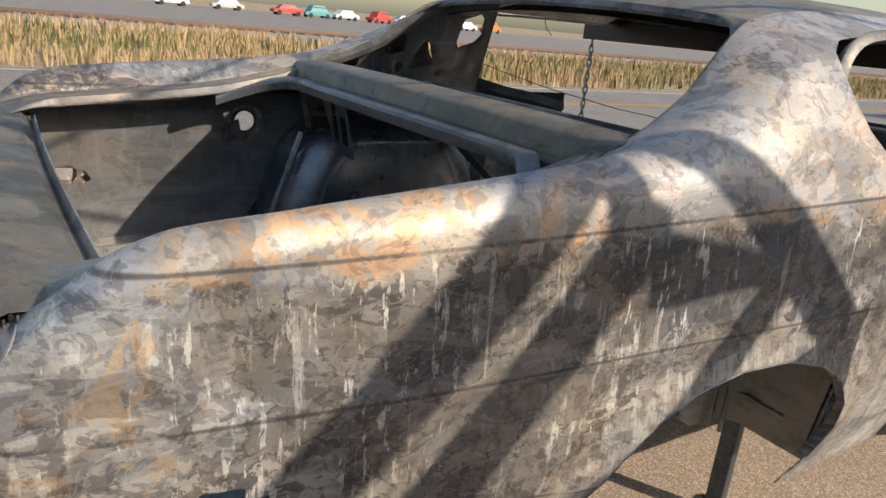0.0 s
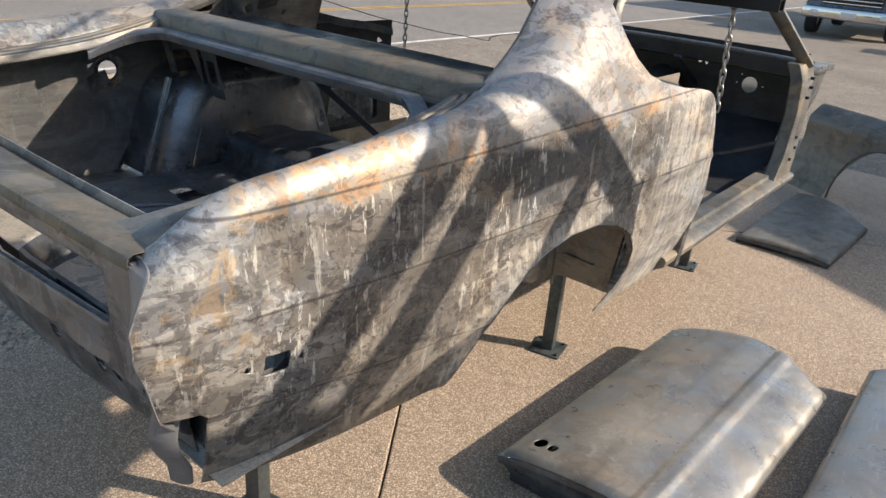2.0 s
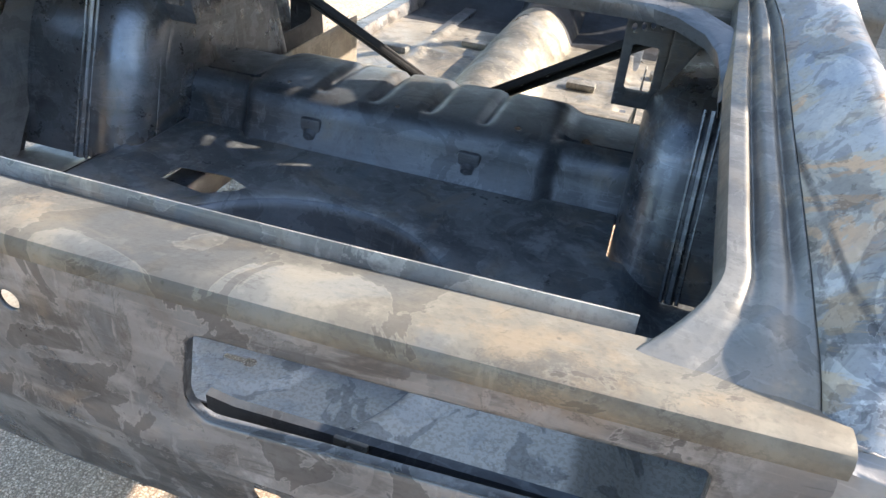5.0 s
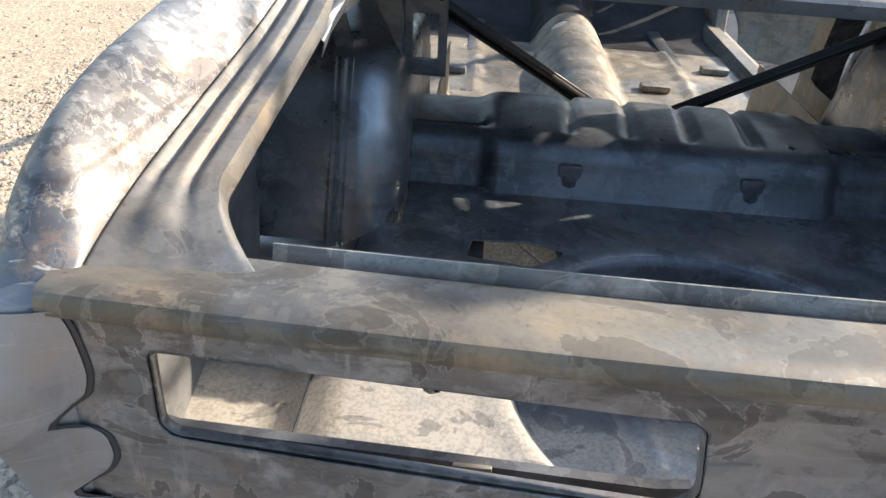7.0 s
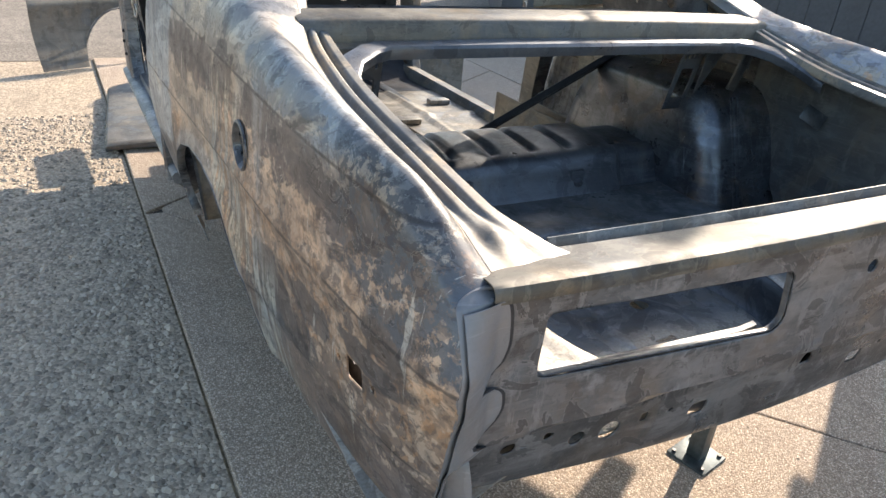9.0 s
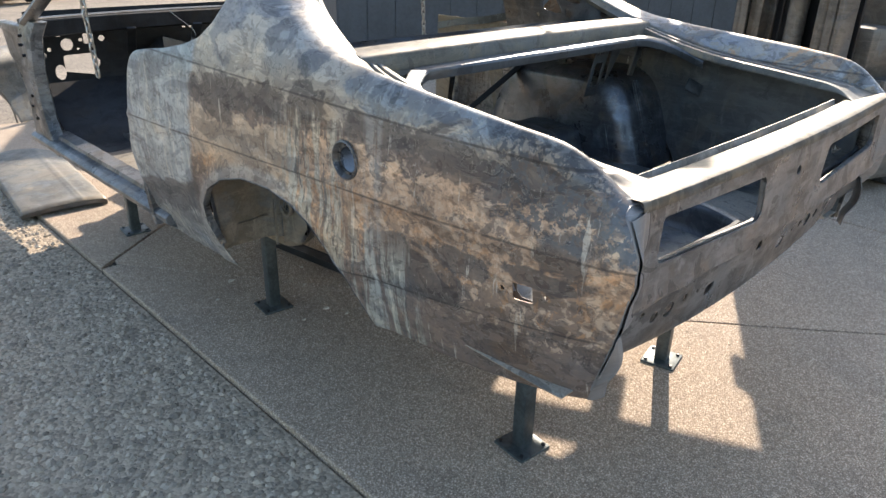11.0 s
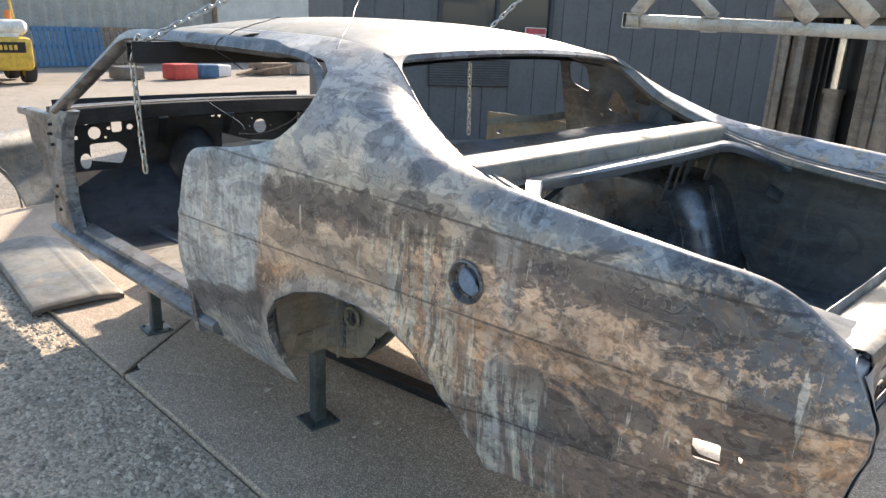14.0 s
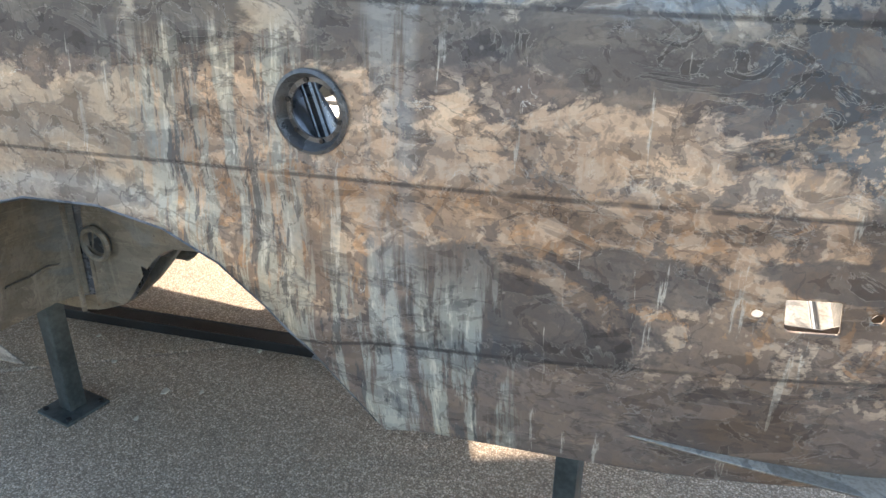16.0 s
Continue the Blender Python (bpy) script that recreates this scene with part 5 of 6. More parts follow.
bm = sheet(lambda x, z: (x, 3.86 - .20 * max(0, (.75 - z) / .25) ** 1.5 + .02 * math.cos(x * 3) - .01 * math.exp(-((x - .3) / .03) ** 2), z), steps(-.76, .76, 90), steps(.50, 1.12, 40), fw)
part("firewall", bm, M_DARK, car, "near-black firewall full of holes, cabin shade in its colour", angle=60)
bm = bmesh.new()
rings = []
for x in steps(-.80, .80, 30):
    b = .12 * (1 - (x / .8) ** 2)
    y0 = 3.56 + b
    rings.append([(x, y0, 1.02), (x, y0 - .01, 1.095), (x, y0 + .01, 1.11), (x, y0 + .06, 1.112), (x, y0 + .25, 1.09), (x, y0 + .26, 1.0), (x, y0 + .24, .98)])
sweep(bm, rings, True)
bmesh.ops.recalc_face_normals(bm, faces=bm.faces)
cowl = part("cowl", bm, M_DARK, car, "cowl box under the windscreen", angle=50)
# thin paler line along the cowl's top edge
bm = bmesh.new()
tube(bm, [(x, 3.555 + .12 * (1 - (x / .8) ** 2), 1.108) for x in steps(-.80, .80, 30)], .005, 6)
part("cowl_edge", bm, M_LIGHT, cowl, "thin pale line along the cowl's top edge")
for x in (-.28, .12):
    bm = bmesh.new()
    beam(bm, (x, 3.60, 1.03), (x + .06, 3.80, .86), .05, .015, bevel=.004)
    part("dash_brace", bm, M_DARK, car)
# X braces behind the seat
for s, foot, top in ((-1, (-.06, 1.60, .70), (-.69, 1.42, 1.10)), (1, (.10, 1.55, .715), (.69, 1.42, 1.09))):
    bm = bmesh.new()
    beam(bm, foot, top, .055, .012, (0, .6, 1), .004)
    d = (Vector(top) - Vector(foot)).normalized()
    for o in (-.022, .022):
        side = d.cross(Vector((0, .6, 1))).normalized() * o
        n = side.cross(d).normalized() * (.010 if o < 0 else -.010)
        beam(bm, Vector(foot) + side + n, Vector(top) + side + n, .010, .016, (0, .6, 1), .003)
    br = part("cross_brace", bm, M_BLACK, car, "black channel brace with bright bolt holes")
    for k in (.08, .2, .32, .48, .62, .8):
        bm = bmesh.new()
        p = Vector(foot).lerp(Vector(top), k)
        n = d.cross(Vector((0, .6, 1))).normalized().cross(d).normalized()
        rod(bm, p - n * .009, p + n * .009, .004, n=8)
        part("bolt", bm, M_CHAIN, br)
# chassis rails under the floor
for s in SIDES:
    bm = bmesh.new()
    beam(bm, (s * .42, .24, .63), (s * .42, 1.60, .63), .07, .07, bevel=.008)
    beam(bm, (s * .42, 1.58, .63), (s * .48, 1.92, .45), .07, .07, bevel=.008)
    beam(bm, (s * .48, 1.90, .45), (s * .46, 3.8, .46), .07, .06, bevel=.008)
    part("chassis_rail", bm, M_IN, car)

# ---------------------------------------------------------------- stands under the shell
def make_stand(x, y, h):
    st = thing("body_stand", "dark steel post stand with a square foot plate on the concrete", "stand", (x, y, 0), 12 if x > 0 else -6, "stands under the shell")
    bm = bmesh.new()
    box(bm, (-.066, -.066, .0), (.066, .066, .009), .002)
    part("foot_plate", bm, M_STAND, st)
    bm = bmesh.new()
    box(bm, (-.025, -.025, .009), (.025, .025, h), .004)
    part("post", bm, M_STAND, st)
    for sx, sy in ((1, 1), (1, -1), (-1, 1), (-1, -1)):
        bm = bmesh.new()
        rod(bm, (sx * .050, sy * .050, .009), (sx * .050, sy * .050, .016), .007, n=6)
        part("bolt", bm, M_BLACK, st, smooth=False)
    return st


for x, y, h in ((-.50, 1.90, .55), (.52, 1.86, .55), (.41, .47, .56), (-.41, .52, .56), (-.60, 3.17, .43), (.58, 3.15, .43)):
    make_stand(x, y, h)

# low black strip, about 7 cm wide, along the ground
bm = bmesh.new()
for o in (-.032, .032):
    beam(bm, (.055 + o, 1.15, .019), (-.125 + o, 2.55, .019), .008, .036, bevel=.002)
beam(bm, (.055, 1.15, .030), (-.125, 2.55, .030), .062, .008, bevel=.002)
tagged(link("steel_beam", bm, M_BLACK, smooth=False), "low black strip along the concrete under the shell", "steel beam")

# ---------------------------------------------------------------- lifting bar, chains
bm = bmesh.new()
beam(bm, (-.93, 2.40, 1.435), (.97, 2.33, 1.44), .055, .075, bevel=.003, hollow=.006)
bmesh.ops.recalc_face_normals(bm, faces=bm.faces)
tagged(link("lifting_bar", bm, M_BLACK, smooth=False), "black square steel tube passed through the side windows", "lifting bar")


def link_mesh(r=.0042, a=.013, b=.021):
    bm = bmesh.new()
    pts = []
    for k in range(16):
        t = k * math.tau / 16
        x = a * math.cos(t) * .72
        y = math.copysign(max(0, abs(math.sin(t)) * a + (b - a) * (1 if abs(math.sin(t)) > .2 else abs(math.sin(t)) / .2)), math.sin(t))
        pts.append((x, 0, y))
    tube(bm, pts, r, 6, True)
    me = bpy.data.meshes.new("chain_link")
    bm.to_mesh(me)
    bm.free()
    me.materials.append(M_CHAIN)
    me.polygons.foreach_set("use_smooth", [True] * len(me.polygons))
    return me


CHAIN_LINK = link_mesh()


def make_chain(pts, label, sc=1.0):
    ch = thing("chain", label, "chain", pts[0])
    step, k, carry = .031 * sc, 0, 0.0
    for a, b in zip(pts, pts[1:]):
        a, b = Vector(a), Vector(b)
        d = b - a
        q = d.to_track_quat("Z", "Y").to_matrix().to_4x4()
        s = carry
        while s < d.length:
            ob = new("link", CHAIN_LINK)
            ob.parent = ch
            ob.matrix_local = Matrix.Translation(a + d.normalized() * s - Vector(pts[0])) @ q @ Matrix.Rotation((k % 2) * math.pi / 2 + .35 + .2 * math.sin(k * 1.7), 4, "Z") @ Matrix.Scale(sc, 4)
            s += step
            k += 1
        carry = s - d.length
    return ch


make_chain([(-.90, 2.40, 1.475), (-.915, 2.42, 1.40), (-.905, 2.41, .985)], "steel chain hanging loose from the lifting bar")
make_chain([(-.90, 2.40, 1.46), (-.62, 2.30, 1.62), (.25, 2.05, 2.09), (.95, 1.86, 2.46), (2.37, 1.66, 2.93)], "taut steel chain running up from the lifting bar")
make_chain([(.80, 2.33, 1.50), (.805, 2.335, 1.40), (.828, 2.34, 1.01)], "steel chain hanging loose from the lifting bar")
make_chain([(.95, 2.33, 1.46), (.90, 2.28, 1.58), (1.05, 2.15, 1.78), (1.35, 2.0, 2.05), (2.37, 1.66, 2.93)], "taut steel chain running up from the lifting bar")

def make_wire(pts, label):
    bm = bmesh.new()
    fine = [catmull(pts, k) for k in steps(0, 1, len(pts) * 6)]
    tube(bm, [(x + .006 * noise.noise(Vector((i * .4, 0, 0))), y, z + .006 * noise.noise(Vector((0, i * .4, 3)))) for i, (x, y, z) in enumerate(fine)], .0018, 6)
    tagged(link("wire", bm, M_BLACK), label, "wire")


make_wire([(-.80, 1.44, 1.345), (-.78, 1.55, 1.315), (-.70, 1.77, 1.245), (-.60, 2.045, 1.176), (-.45, 2.51, 1.094), (-.40, 2.566, 1.122), (-.20, 3.275, 1.151)], "thin dark wire strung from the roof post into the cabin")
make_wire([(-.665, 1.55, 1.492), (-.50, 1.69, 1.575), (-.30, 1.85, 1.72), (.1, 2.05, 2.2)], "thin dark wire running up over the roof")
make_wire([(-.55, 2.02, 1.575), (-.72, 2.05, 1.52), (-.80, 2.03, 1.47), (-.76, 2.0, 1.43), (-.72, 2.0, 1.40)], "thin wire looped over the roof rail")

# ---------------------------------------------------------------- loose body panels on the slab
CROWN = table([0, .10, .25, .43, .455, .62, .645, .665, .725, .745, .86, .95, 1.0], [.66, .80, .90, .97, .985, 1.0, 1.0, 1.035, 1.035, .985, .90, .79, .68])


def panel_thing(name, label, category, corners, peak, ridge=.62, holes=(), mat=None, nu=60, nv=60):
    """A crowned sheet panel lying on the ground between four corners (near left, near right, far right, far left)."""
    th = thing(name, label, category, group="loose body panels")
    a, b, c, d = (Vector((*p, 0)) for p in corners)

    def fn(u, v):
        p = (a * (1 - u) + b * u) * (1 - v) + (d * (1 - u) + c * u) * v
        p = p + (d - a) * (.10 * math.sin(math.pi * min(1, u * 1.1)) * max(0, v - .75) / .25)
        h = peak * CROWN(u) + .012 * v
        h -= .45 * peak * max(0, v - .9) ** 1.5
        e = min(u, 1 - u, v, 1 - v)
        h -= .012 * max(0, 1 - e / .02) ** 2
        return (p.x, p.y, max(.006, h))
    bm = sheet(fn, steps(0, 1, nu), steps(0, 1, nv), [disc_sdf(*h) for h in holes])
    skin = part("skin", bm, mat or M_ROOF, th, angle=60)
    thick(skin, .004, -1)
    bm = bmesh.new()
    rings = []
    for u, v in [(0, k) for k in steps(0, 1, 10)] + [(k, 1) for k in steps(0, 1, 8)[1:]] + [(1, 1 - k) for k in steps(0, 1, 10)[1:]] + [(1 - k, 0) for k in steps(0, 1, 8)[1:-1]]:
        x, y, z = fn(u, v)
        uu, vv = .5 + (u - .5) * .90, .5 + (v - .5) * .94
        xi, yi, _ = fn(uu, vv)
        rings.append([(x, y, z - .002), (x + (xi - x) * .05, y + (yi - y) * .05, z - .026), (x + (xi - x) * .4, y + (yi - y) * .4, z - .03), (xi, yi, min(.03, z * .5)), (xi, yi, .004)])
    rings.append(rings[0])
    sweep(bm, rings)
    thick(part("hem", bm, M_IN, th, "folded inner hem"), .003, 0)
    return th


panel_thing("door_panel", "bare steel door lying face up on the concrete, lock and mirror holes", "car door", ((.83, 1.06), (1.47, 1.10), (1.52, 2.18), (.90, 2.20)), .175, .70, ((.13, .085, .034, 1.6), (.20, .078, .026, 1.6), (.20, .15, .012, 1.6)), M_DOOR)
panel_thing("door_panel", "bare steel door lying face up beside another door", "car door", ((1.60, 1.25), (2.25, 1.28), (2.30, 2.45), (1.60, 2.52)), .175, .70, (), M_DOOR)
panel_thing("hood_panel", "flat bare steel hood skin lying on the shaded concrete", "car hood", ((.66, 3.75), (1.18, 3.76), (1.22, 4.55), (.68, 4.95)), .06, .9)
panel_thing("hood_panel", "pale bare steel panel lying at the slab's edge", "car panel", ((-1.02, 3.74), (-.55, 3.70), (-.45, 4.9), (-.9, 5.0)), .06, .9)


def make_fender(at, turn, label):
    th = thing("front_fender", label, "car fender", at, turn, "loose body panels")
    def fn(u, v):
        y = -.75 + 1.5 * u
        z = .02 + .62 * v
        x = .10 * math.sin(math.pi * v * .8) + .16 * max(0, v - .8) / .2 * 1.0
        return (x if v < .8 else x, y, z if v < .8 else .516 + .10 * math.sin((v - .8) / .2 * math.pi / 2))
    bm = sheet(fn, steps(0, 1, 30), steps(0, 1, 16), [disc_sdf(.05, .0, .33, .75)], lambda p: (p[1], p[2]))
    thick(part("skin", bm, M_ROOF, th, angle=60), .004, 0)
    bm = bmesh.new()
    tube(bm, [(.06, .05 + .34 * math.cos(a), max(.01, .45 * math.sin(a))) for a in steps(0, math.pi, 16)], .008, 6)
    part("arch_lip", bm, M_LIGHT, th)
    return th


make_fender((1.15, 4.9, 0), 62, "bare steel front fender propped on the concrete")
make_fender((-.62, 5.95, 0), 115, "pale bare steel front fender standing on the yard")

# ---------------------------------------------------------------- grey shed
M_WALL = plain("grey_siding", (0.095, 0.095, 0.10), 0.6, 0.0, 0.18, 3.0)
M_TRIM = plain("dark_trim", (0.04, 0.04, 0.044), 0.6)
M_GLASS = Nodes("window_glass").done((0.05, 0.055, 0.06), 0.06, 0.0, Transmission_Weight=0.0)
M_VENT = plain("vent_grey", (0.075, 0.075, 0.08), 0.55)
M_RED = plain("red_print", (0.42, 0.06, 0.07), 0.6)
M_PAPER = plain("paper_white", (0.68, 0.66, 0.64), 0.7, 0, 0.08)
shed = thing("shed", "dark grey board-sided shed with a wide window", "building")
E0, DIR = Vector((4.11, 7.63, -.32)), Vector((.882, -.471, 0))
NRM = Vector((-.471, -.882, 0))
shed.matrix_world = Matrix(((DIR.x, -NRM.x, 0, E0.x), (DIR.y, -NRM.y, 0, E0.y), (0, 0, 1, E0.z), (0, 0, 0, 1))) @ Matrix.Scale(1.2, 4)
SL, SH = 11.0, 3.0
WX0, WX1, WZ0, WZ1 = 1.15, 2.52, 1.45, 2.25
bm = bmesh.new()
for lo, hi in (((0, 0, 0), (WX0, .12, SH)), ((WX1, 0, 0), (SL, .12, SH)), ((WX0, 0, 0), (WX1, .12, WZ0)), ((WX0, 0, WZ1), (WX1, .12, SH))):
    box(bm, lo, hi)
box(bm, (0, .12, 0), (.12, 3.0, SH))
box(bm, (SL - .12, .12, 0), (SL, 3.0, SH))
box(bm, (.12, 2.88, 0), (SL - .12, 3.0, SH))
part("wall", bm, M_WALL, shed, smooth=False)
bm = bmesh.new()
box(bm, (-.02, -.02, SH), (SL + .02, 3.02, SH + .08), .01)
part("roof", bm, M_TRIM, shed, smooth=False)
k = 0
x = .02
while x < SL:
    w = .335
    if not (WX0 - w < x < WX1):
        bm = bmesh.new()
        box(bm, (x + .005, -.012, .05), (min(SL, x + w - .005), -.001, SH - .02), .003)
        part("board", bm, M_WALL, shed, smooth=False)
    else:
        for z0, z1 in ((.05, WZ0 - .06), (WZ1 + .06, SH - .02)):
            bm = bmesh.new()
            box(bm, (x + .005, -.012, z0), (x + w - .005, -.001, z1), .003)
            part("board", bm, M_WALL, shed, smooth=False)
    x += w
win = new("window")
win.parent = shed
bm = bmesh.new()
for lo, hi in (((WX0 - .05, -.03, WZ0 - .05), (WX1 + .05, .02, WZ0)), ((WX0 - .05, -.03, WZ1), (WX1 + .05, .02, WZ1 + .05)), ((WX0 - .05, -.03, WZ0), (WX0, .02, WZ1)), ((WX1, -.03, WZ0), (WX1 + .05, .02, WZ1)), (((WX0 + WX1) / 2 - .02, -.02, WZ0), ((WX0 + WX1) / 2 + .02, .02, WZ1))):
    box(bm, lo, hi, .004)
part("frame", bm, M_TRIM, win, smooth=False)
for a, b in ((WX0, (WX0 + WX1) / 2 - .02), ((WX0 + WX1) / 2 + .02, WX1)):
    bm = bmesh.new()
    box(bm, (a, .012, WZ0), (b, .018, WZ1))
    part("pane", bm, M_GLASS, win, smooth=False)
vent = new("wall_vent")
vent.parent = shed
bm = bmesh.new()
box(bm, (1.0, -.05, .90), (2.02, -.013, 1.36), .006)
part("vent_back", bm, M_TRIM, vent, smooth=False)
for i in range(15):
    bm = bmesh.new()
    box(bm, (1.01, -.065, .915 + i * .029), (2.01, -.045, .932 + i * .029), .003)
    part("slat", bm, M_VENT, vent, smooth=False)
sign = thing("warning_sign", "red and white warning sign in the window's corner", "sign")
sign.matrix_world = shed.matrix_world @ Matrix.Translation((2.20, -.036, 1.40))
bm = bmesh.new()
box(bm, (0, -.002, 0), (.28, .002, .21), .001)
part("board", bm, M_PAPER, sign, smooth=False)
for lo, hi in (((.01, -.006, .135), (.27, -.003, .20)), ((.09, -.006, .05), (.19, -.003, .11)), ((.02, -.006, .01), (.08, -.003, .12)), ((.20, -.006, .01), (.26, -.003, .12)), ((.05, -.006, .012), (.23, -.003, .03))):
    bm = bmesh.new()
    box(bm, lo, hi)
    part("print_bar", bm, M_RED, sign, smooth=False)

# ---------------------------------------------------------------- forklift carrying the lifting jig
M_RUSTY = steel_bare("forklift_steel", (0.125, 0.11, 0.095), (0.20, 0.18, 0.155), 0.4, 0.5)
M_JIG = steel_bare("jig_steel", (0.26, 0.25, 0.235), (0.36, 0.345, 0.32), 0.65, 0.42)
M_CHROME = plain("ram_chrome", (0.75, 0.75, 0.74), 0.15, 1.0, 0.05)
M_SEAT = plain("seat_vinyl", (0.30, 0.29, 0.27), 0.6)
M_TYRE = plain("tyre", (0.025, 0.025, 0.026), 0.8)
M_OCHRE = plain("ochre_paint", (0.20, 0.135, 0.065), 0.6, 0, 0.4)
jig = thing("lifting_jig", "welded square-tube truss hung on the forklift, chains on it", "lifting jig")
A, B = Vector((2.13, 2.22, 1.655)), Vector((2.74, .89, 1.635))
ax = (B - A).normalized()
pz = Vector((0, 0, 1))
pn = Vector((ax.y, -ax.x, 0)) * -1


def jig_point(k, z):
    """A point in the truss's plane, k along its lower chord."""
    q = A.lerp(B, k)
    return Vector((q.x, q.y, z))


bm = bmesh.new()
beam(bm, A, A.lerp(B, 1.03), .077, .077, bevel=.004)
part("chord", bm, M_JIG, jig)
for (k0, z0), (k1, z1), w in (((.035, 1.69), (.37, 2.36), .075), ((.93, 1.69), (.40, 2.385), .10), ((.72, 1.69), (.40, 2.155), .095), ((.36, 1.69), (.17, 1.93), .06), ((.43, 2.06), (.43, 2.95), .075)):
    bm = bmesh.new()
    beam(bm, jig_point(k0, z0), jig_point(k1, z1), w, .09, pn, .004)
    part("diagonal", bm, M_JIG, jig)
bm = bmesh.new()
tri = [jig_point(.40, 2.13), jig_point(.40, 1.99), jig_point(.14, 1.895), jig_point(.14, 1.915)]
lo = [bm.verts.new(q - pn * .005) for q in tri]
hi = [bm.verts.new(q + pn * .005) for q in tri]
bm.faces.new(lo)
bm.faces.new(hi[::-1])
for i in range(4):
    bm.faces.new((lo[i], hi[i], hi[i - 1], lo[i - 1]))
bmesh.ops.recalc_face_normals(bm, faces=bm.faces)
part("gusset", bm, M_JIG, jig, smooth=False)
for k in (0.02, .34):
    bm = bmesh.new()
    beam(bm, A.lerp(B, k) - pn * .06 - pz * .001, A.lerp(B, k) + pn * .30 - pz * .001, .10, .09, bevel=0, hollow=.006)
    bmesh.ops.recalc_face_normals(bm, faces=bm.faces)
    part("fork_pocket", bm, M_JIG, jig, smooth=False)

lift = thing("forklift", "old brown-grey forklift with raised mast, seat and steering wheel", "forklift")
LD = Vector((.94, -.34, 0))
LC = Vector((3.20, 1.27, 0))
lift.matrix_world = Matrix(((LD.x, -LD.y, 0, LC.x), (LD.y, LD.x, 0, LC.y), (0, 0, 1, 0), (0, 0, 0, 1))) @ Matrix.Diagonal((1.1, 1.1, 1.04, 1))
for s in SIDES:
    for dx, dy, ww in ((0, .36, .09), (.03, .27, .07)):
        bm = bmesh.new()
        beam(bm, (dx, s * dy, .10), (dx, s * dy, 2.2), .05, .13, (1, 0, 0), .006)
        for o in (-.058, .058):
            beam(bm, (dx + o, s * (dy - .035), .10), (dx + o, s * (dy - .035), 2.2), .07, .014, (1, 0, 0), .003)
        part("mast_rail", bm, M_RUSTY, lift)
# solid sheet added between the rails so the mast's shadow closes
bm = bmesh.new()
box(bm, (.125, -.37, .30), (.14, .37, 2.06), .004)
part("mast_shield", bm, M_BLACK, lift, "black sheet added behind the mast to block sun")
for z in (.35, 2.1):
    bm = bmesh.new()
    beam(bm, (.08, -.38, z), (.08, .38, z), .05, .12, bevel=.006)
    part("mast_tie", bm, M_RUSTY, lift)
bm = bmesh.new()
rod(bm, (.05, 0, .12), (.05, 0, 1.2), .055, n=18)
rod(bm, (.05, 0, 1.2), (.05, 0, 1.23), .065, n=18)
part("lift_cylinder", bm, M_RUSTY, lift)
bm = bmesh.new()
rod(bm, (.05, 0, 1.23), (.05, 0, 2.1), .032, n=18)
part("ram", bm, M_CHROME, lift, "bright chrome ram")
bm = bmesh.new()
beam(bm, (-.08, -.42, 1.72), (-.08, .42, 1.72), .04, .12, bevel=.006)
beam(bm, (-.08, -.42, 2.1), (-.08, .42, 2.1), .04, .12, bevel=.006)
part("fork_carriage", bm, M_RUSTY, lift)
bm = bmesh.new()
box(bm, (.20, -.46, .22), (2.05, .46, .72), .05)
box(bm, (1.35, -.46, .70), (2.15, .46, 1.10), .08)
box(bm, (.20, -.42, .70), (.46, .42, 1.02), .03)
part("chassis", bm, M_RUSTY, lift)
for s in SIDES:
    bm = bmesh.new()
    box(bm, (.17, s * .565 - .018, .10), (2.08, s * .565 + .018, .735), .012)
    part("side_skirt", bm, M_RUSTY, lift, "brown dented side plate reaching down over the wheels")
bm = bmesh.new()
box(bm, (.145, -.56, .10), (.18, .56, .72), .01)
part("front_skirt", bm, M_RUSTY, lift)
bm = bmesh.new()
box(bm, (.98, -.28, .70), (1.62, .28, .98), .04)
part("engine_cover", bm, M_RUSTY, lift, "brown worn engine cover")
seat = new("seat")
seat.parent = lift
bm = bmesh.new()
rings = []
for k in steps(0, 1, 12):
    x = 1.05 + .47 * k
    zt = 1.085 + .02 * math.sin(math.pi * k) - .02 * k + (.03 * (1 - k / .15) * -1 if k < .15 else 0)
    rings.append([(x, -.26, .98), (x, -.275, 1.04), (x, -.255, zt), (x, -.18, zt + .012), (x, -.08, zt - .006), (x, .08, zt - .006), (x, .18, zt + .012), (x, .255, zt), (x, .275, 1.04), (x, .26, .98)])
sweep(bm, rings, True)
bmesh.ops.recalc_face_normals(bm, faces=bm.faces)
part("cushion", bm, M_SEAT, seat, "worn grey vinyl cushion")
bm = bmesh.new()
rings = []
for k in steps(0, 1, 14):
    z = 1.06 + .42 * k
    w = .27 * (1 - .25 * max(0, k - .7) / .3) * (1 - .5 * max(0, (k - .93) / .07) ** 2)
    x = 1.48 + .14 * k
    d = .055 * (1 - .6 * max(0, (k - .85) / .15))
    rings.append([(x - d, -w * .9, z), (x - d - .012, -w * .6, z), (x - d + .012, -w * .45, z), (x - d + .012, w * .45, z), (x - d - .012, w * .6, z), (x - d, w * .9, z), (x, w, z), (x + d, w * .9, z), (x + d, -w * .9, z), (x, -w, z)])
sweep(bm, rings, True)
bmesh.ops.recalc_face_normals(bm, faces=bm.faces)
part("backrest", bm, M_SEAT, seat, "worn grey vinyl backrest")
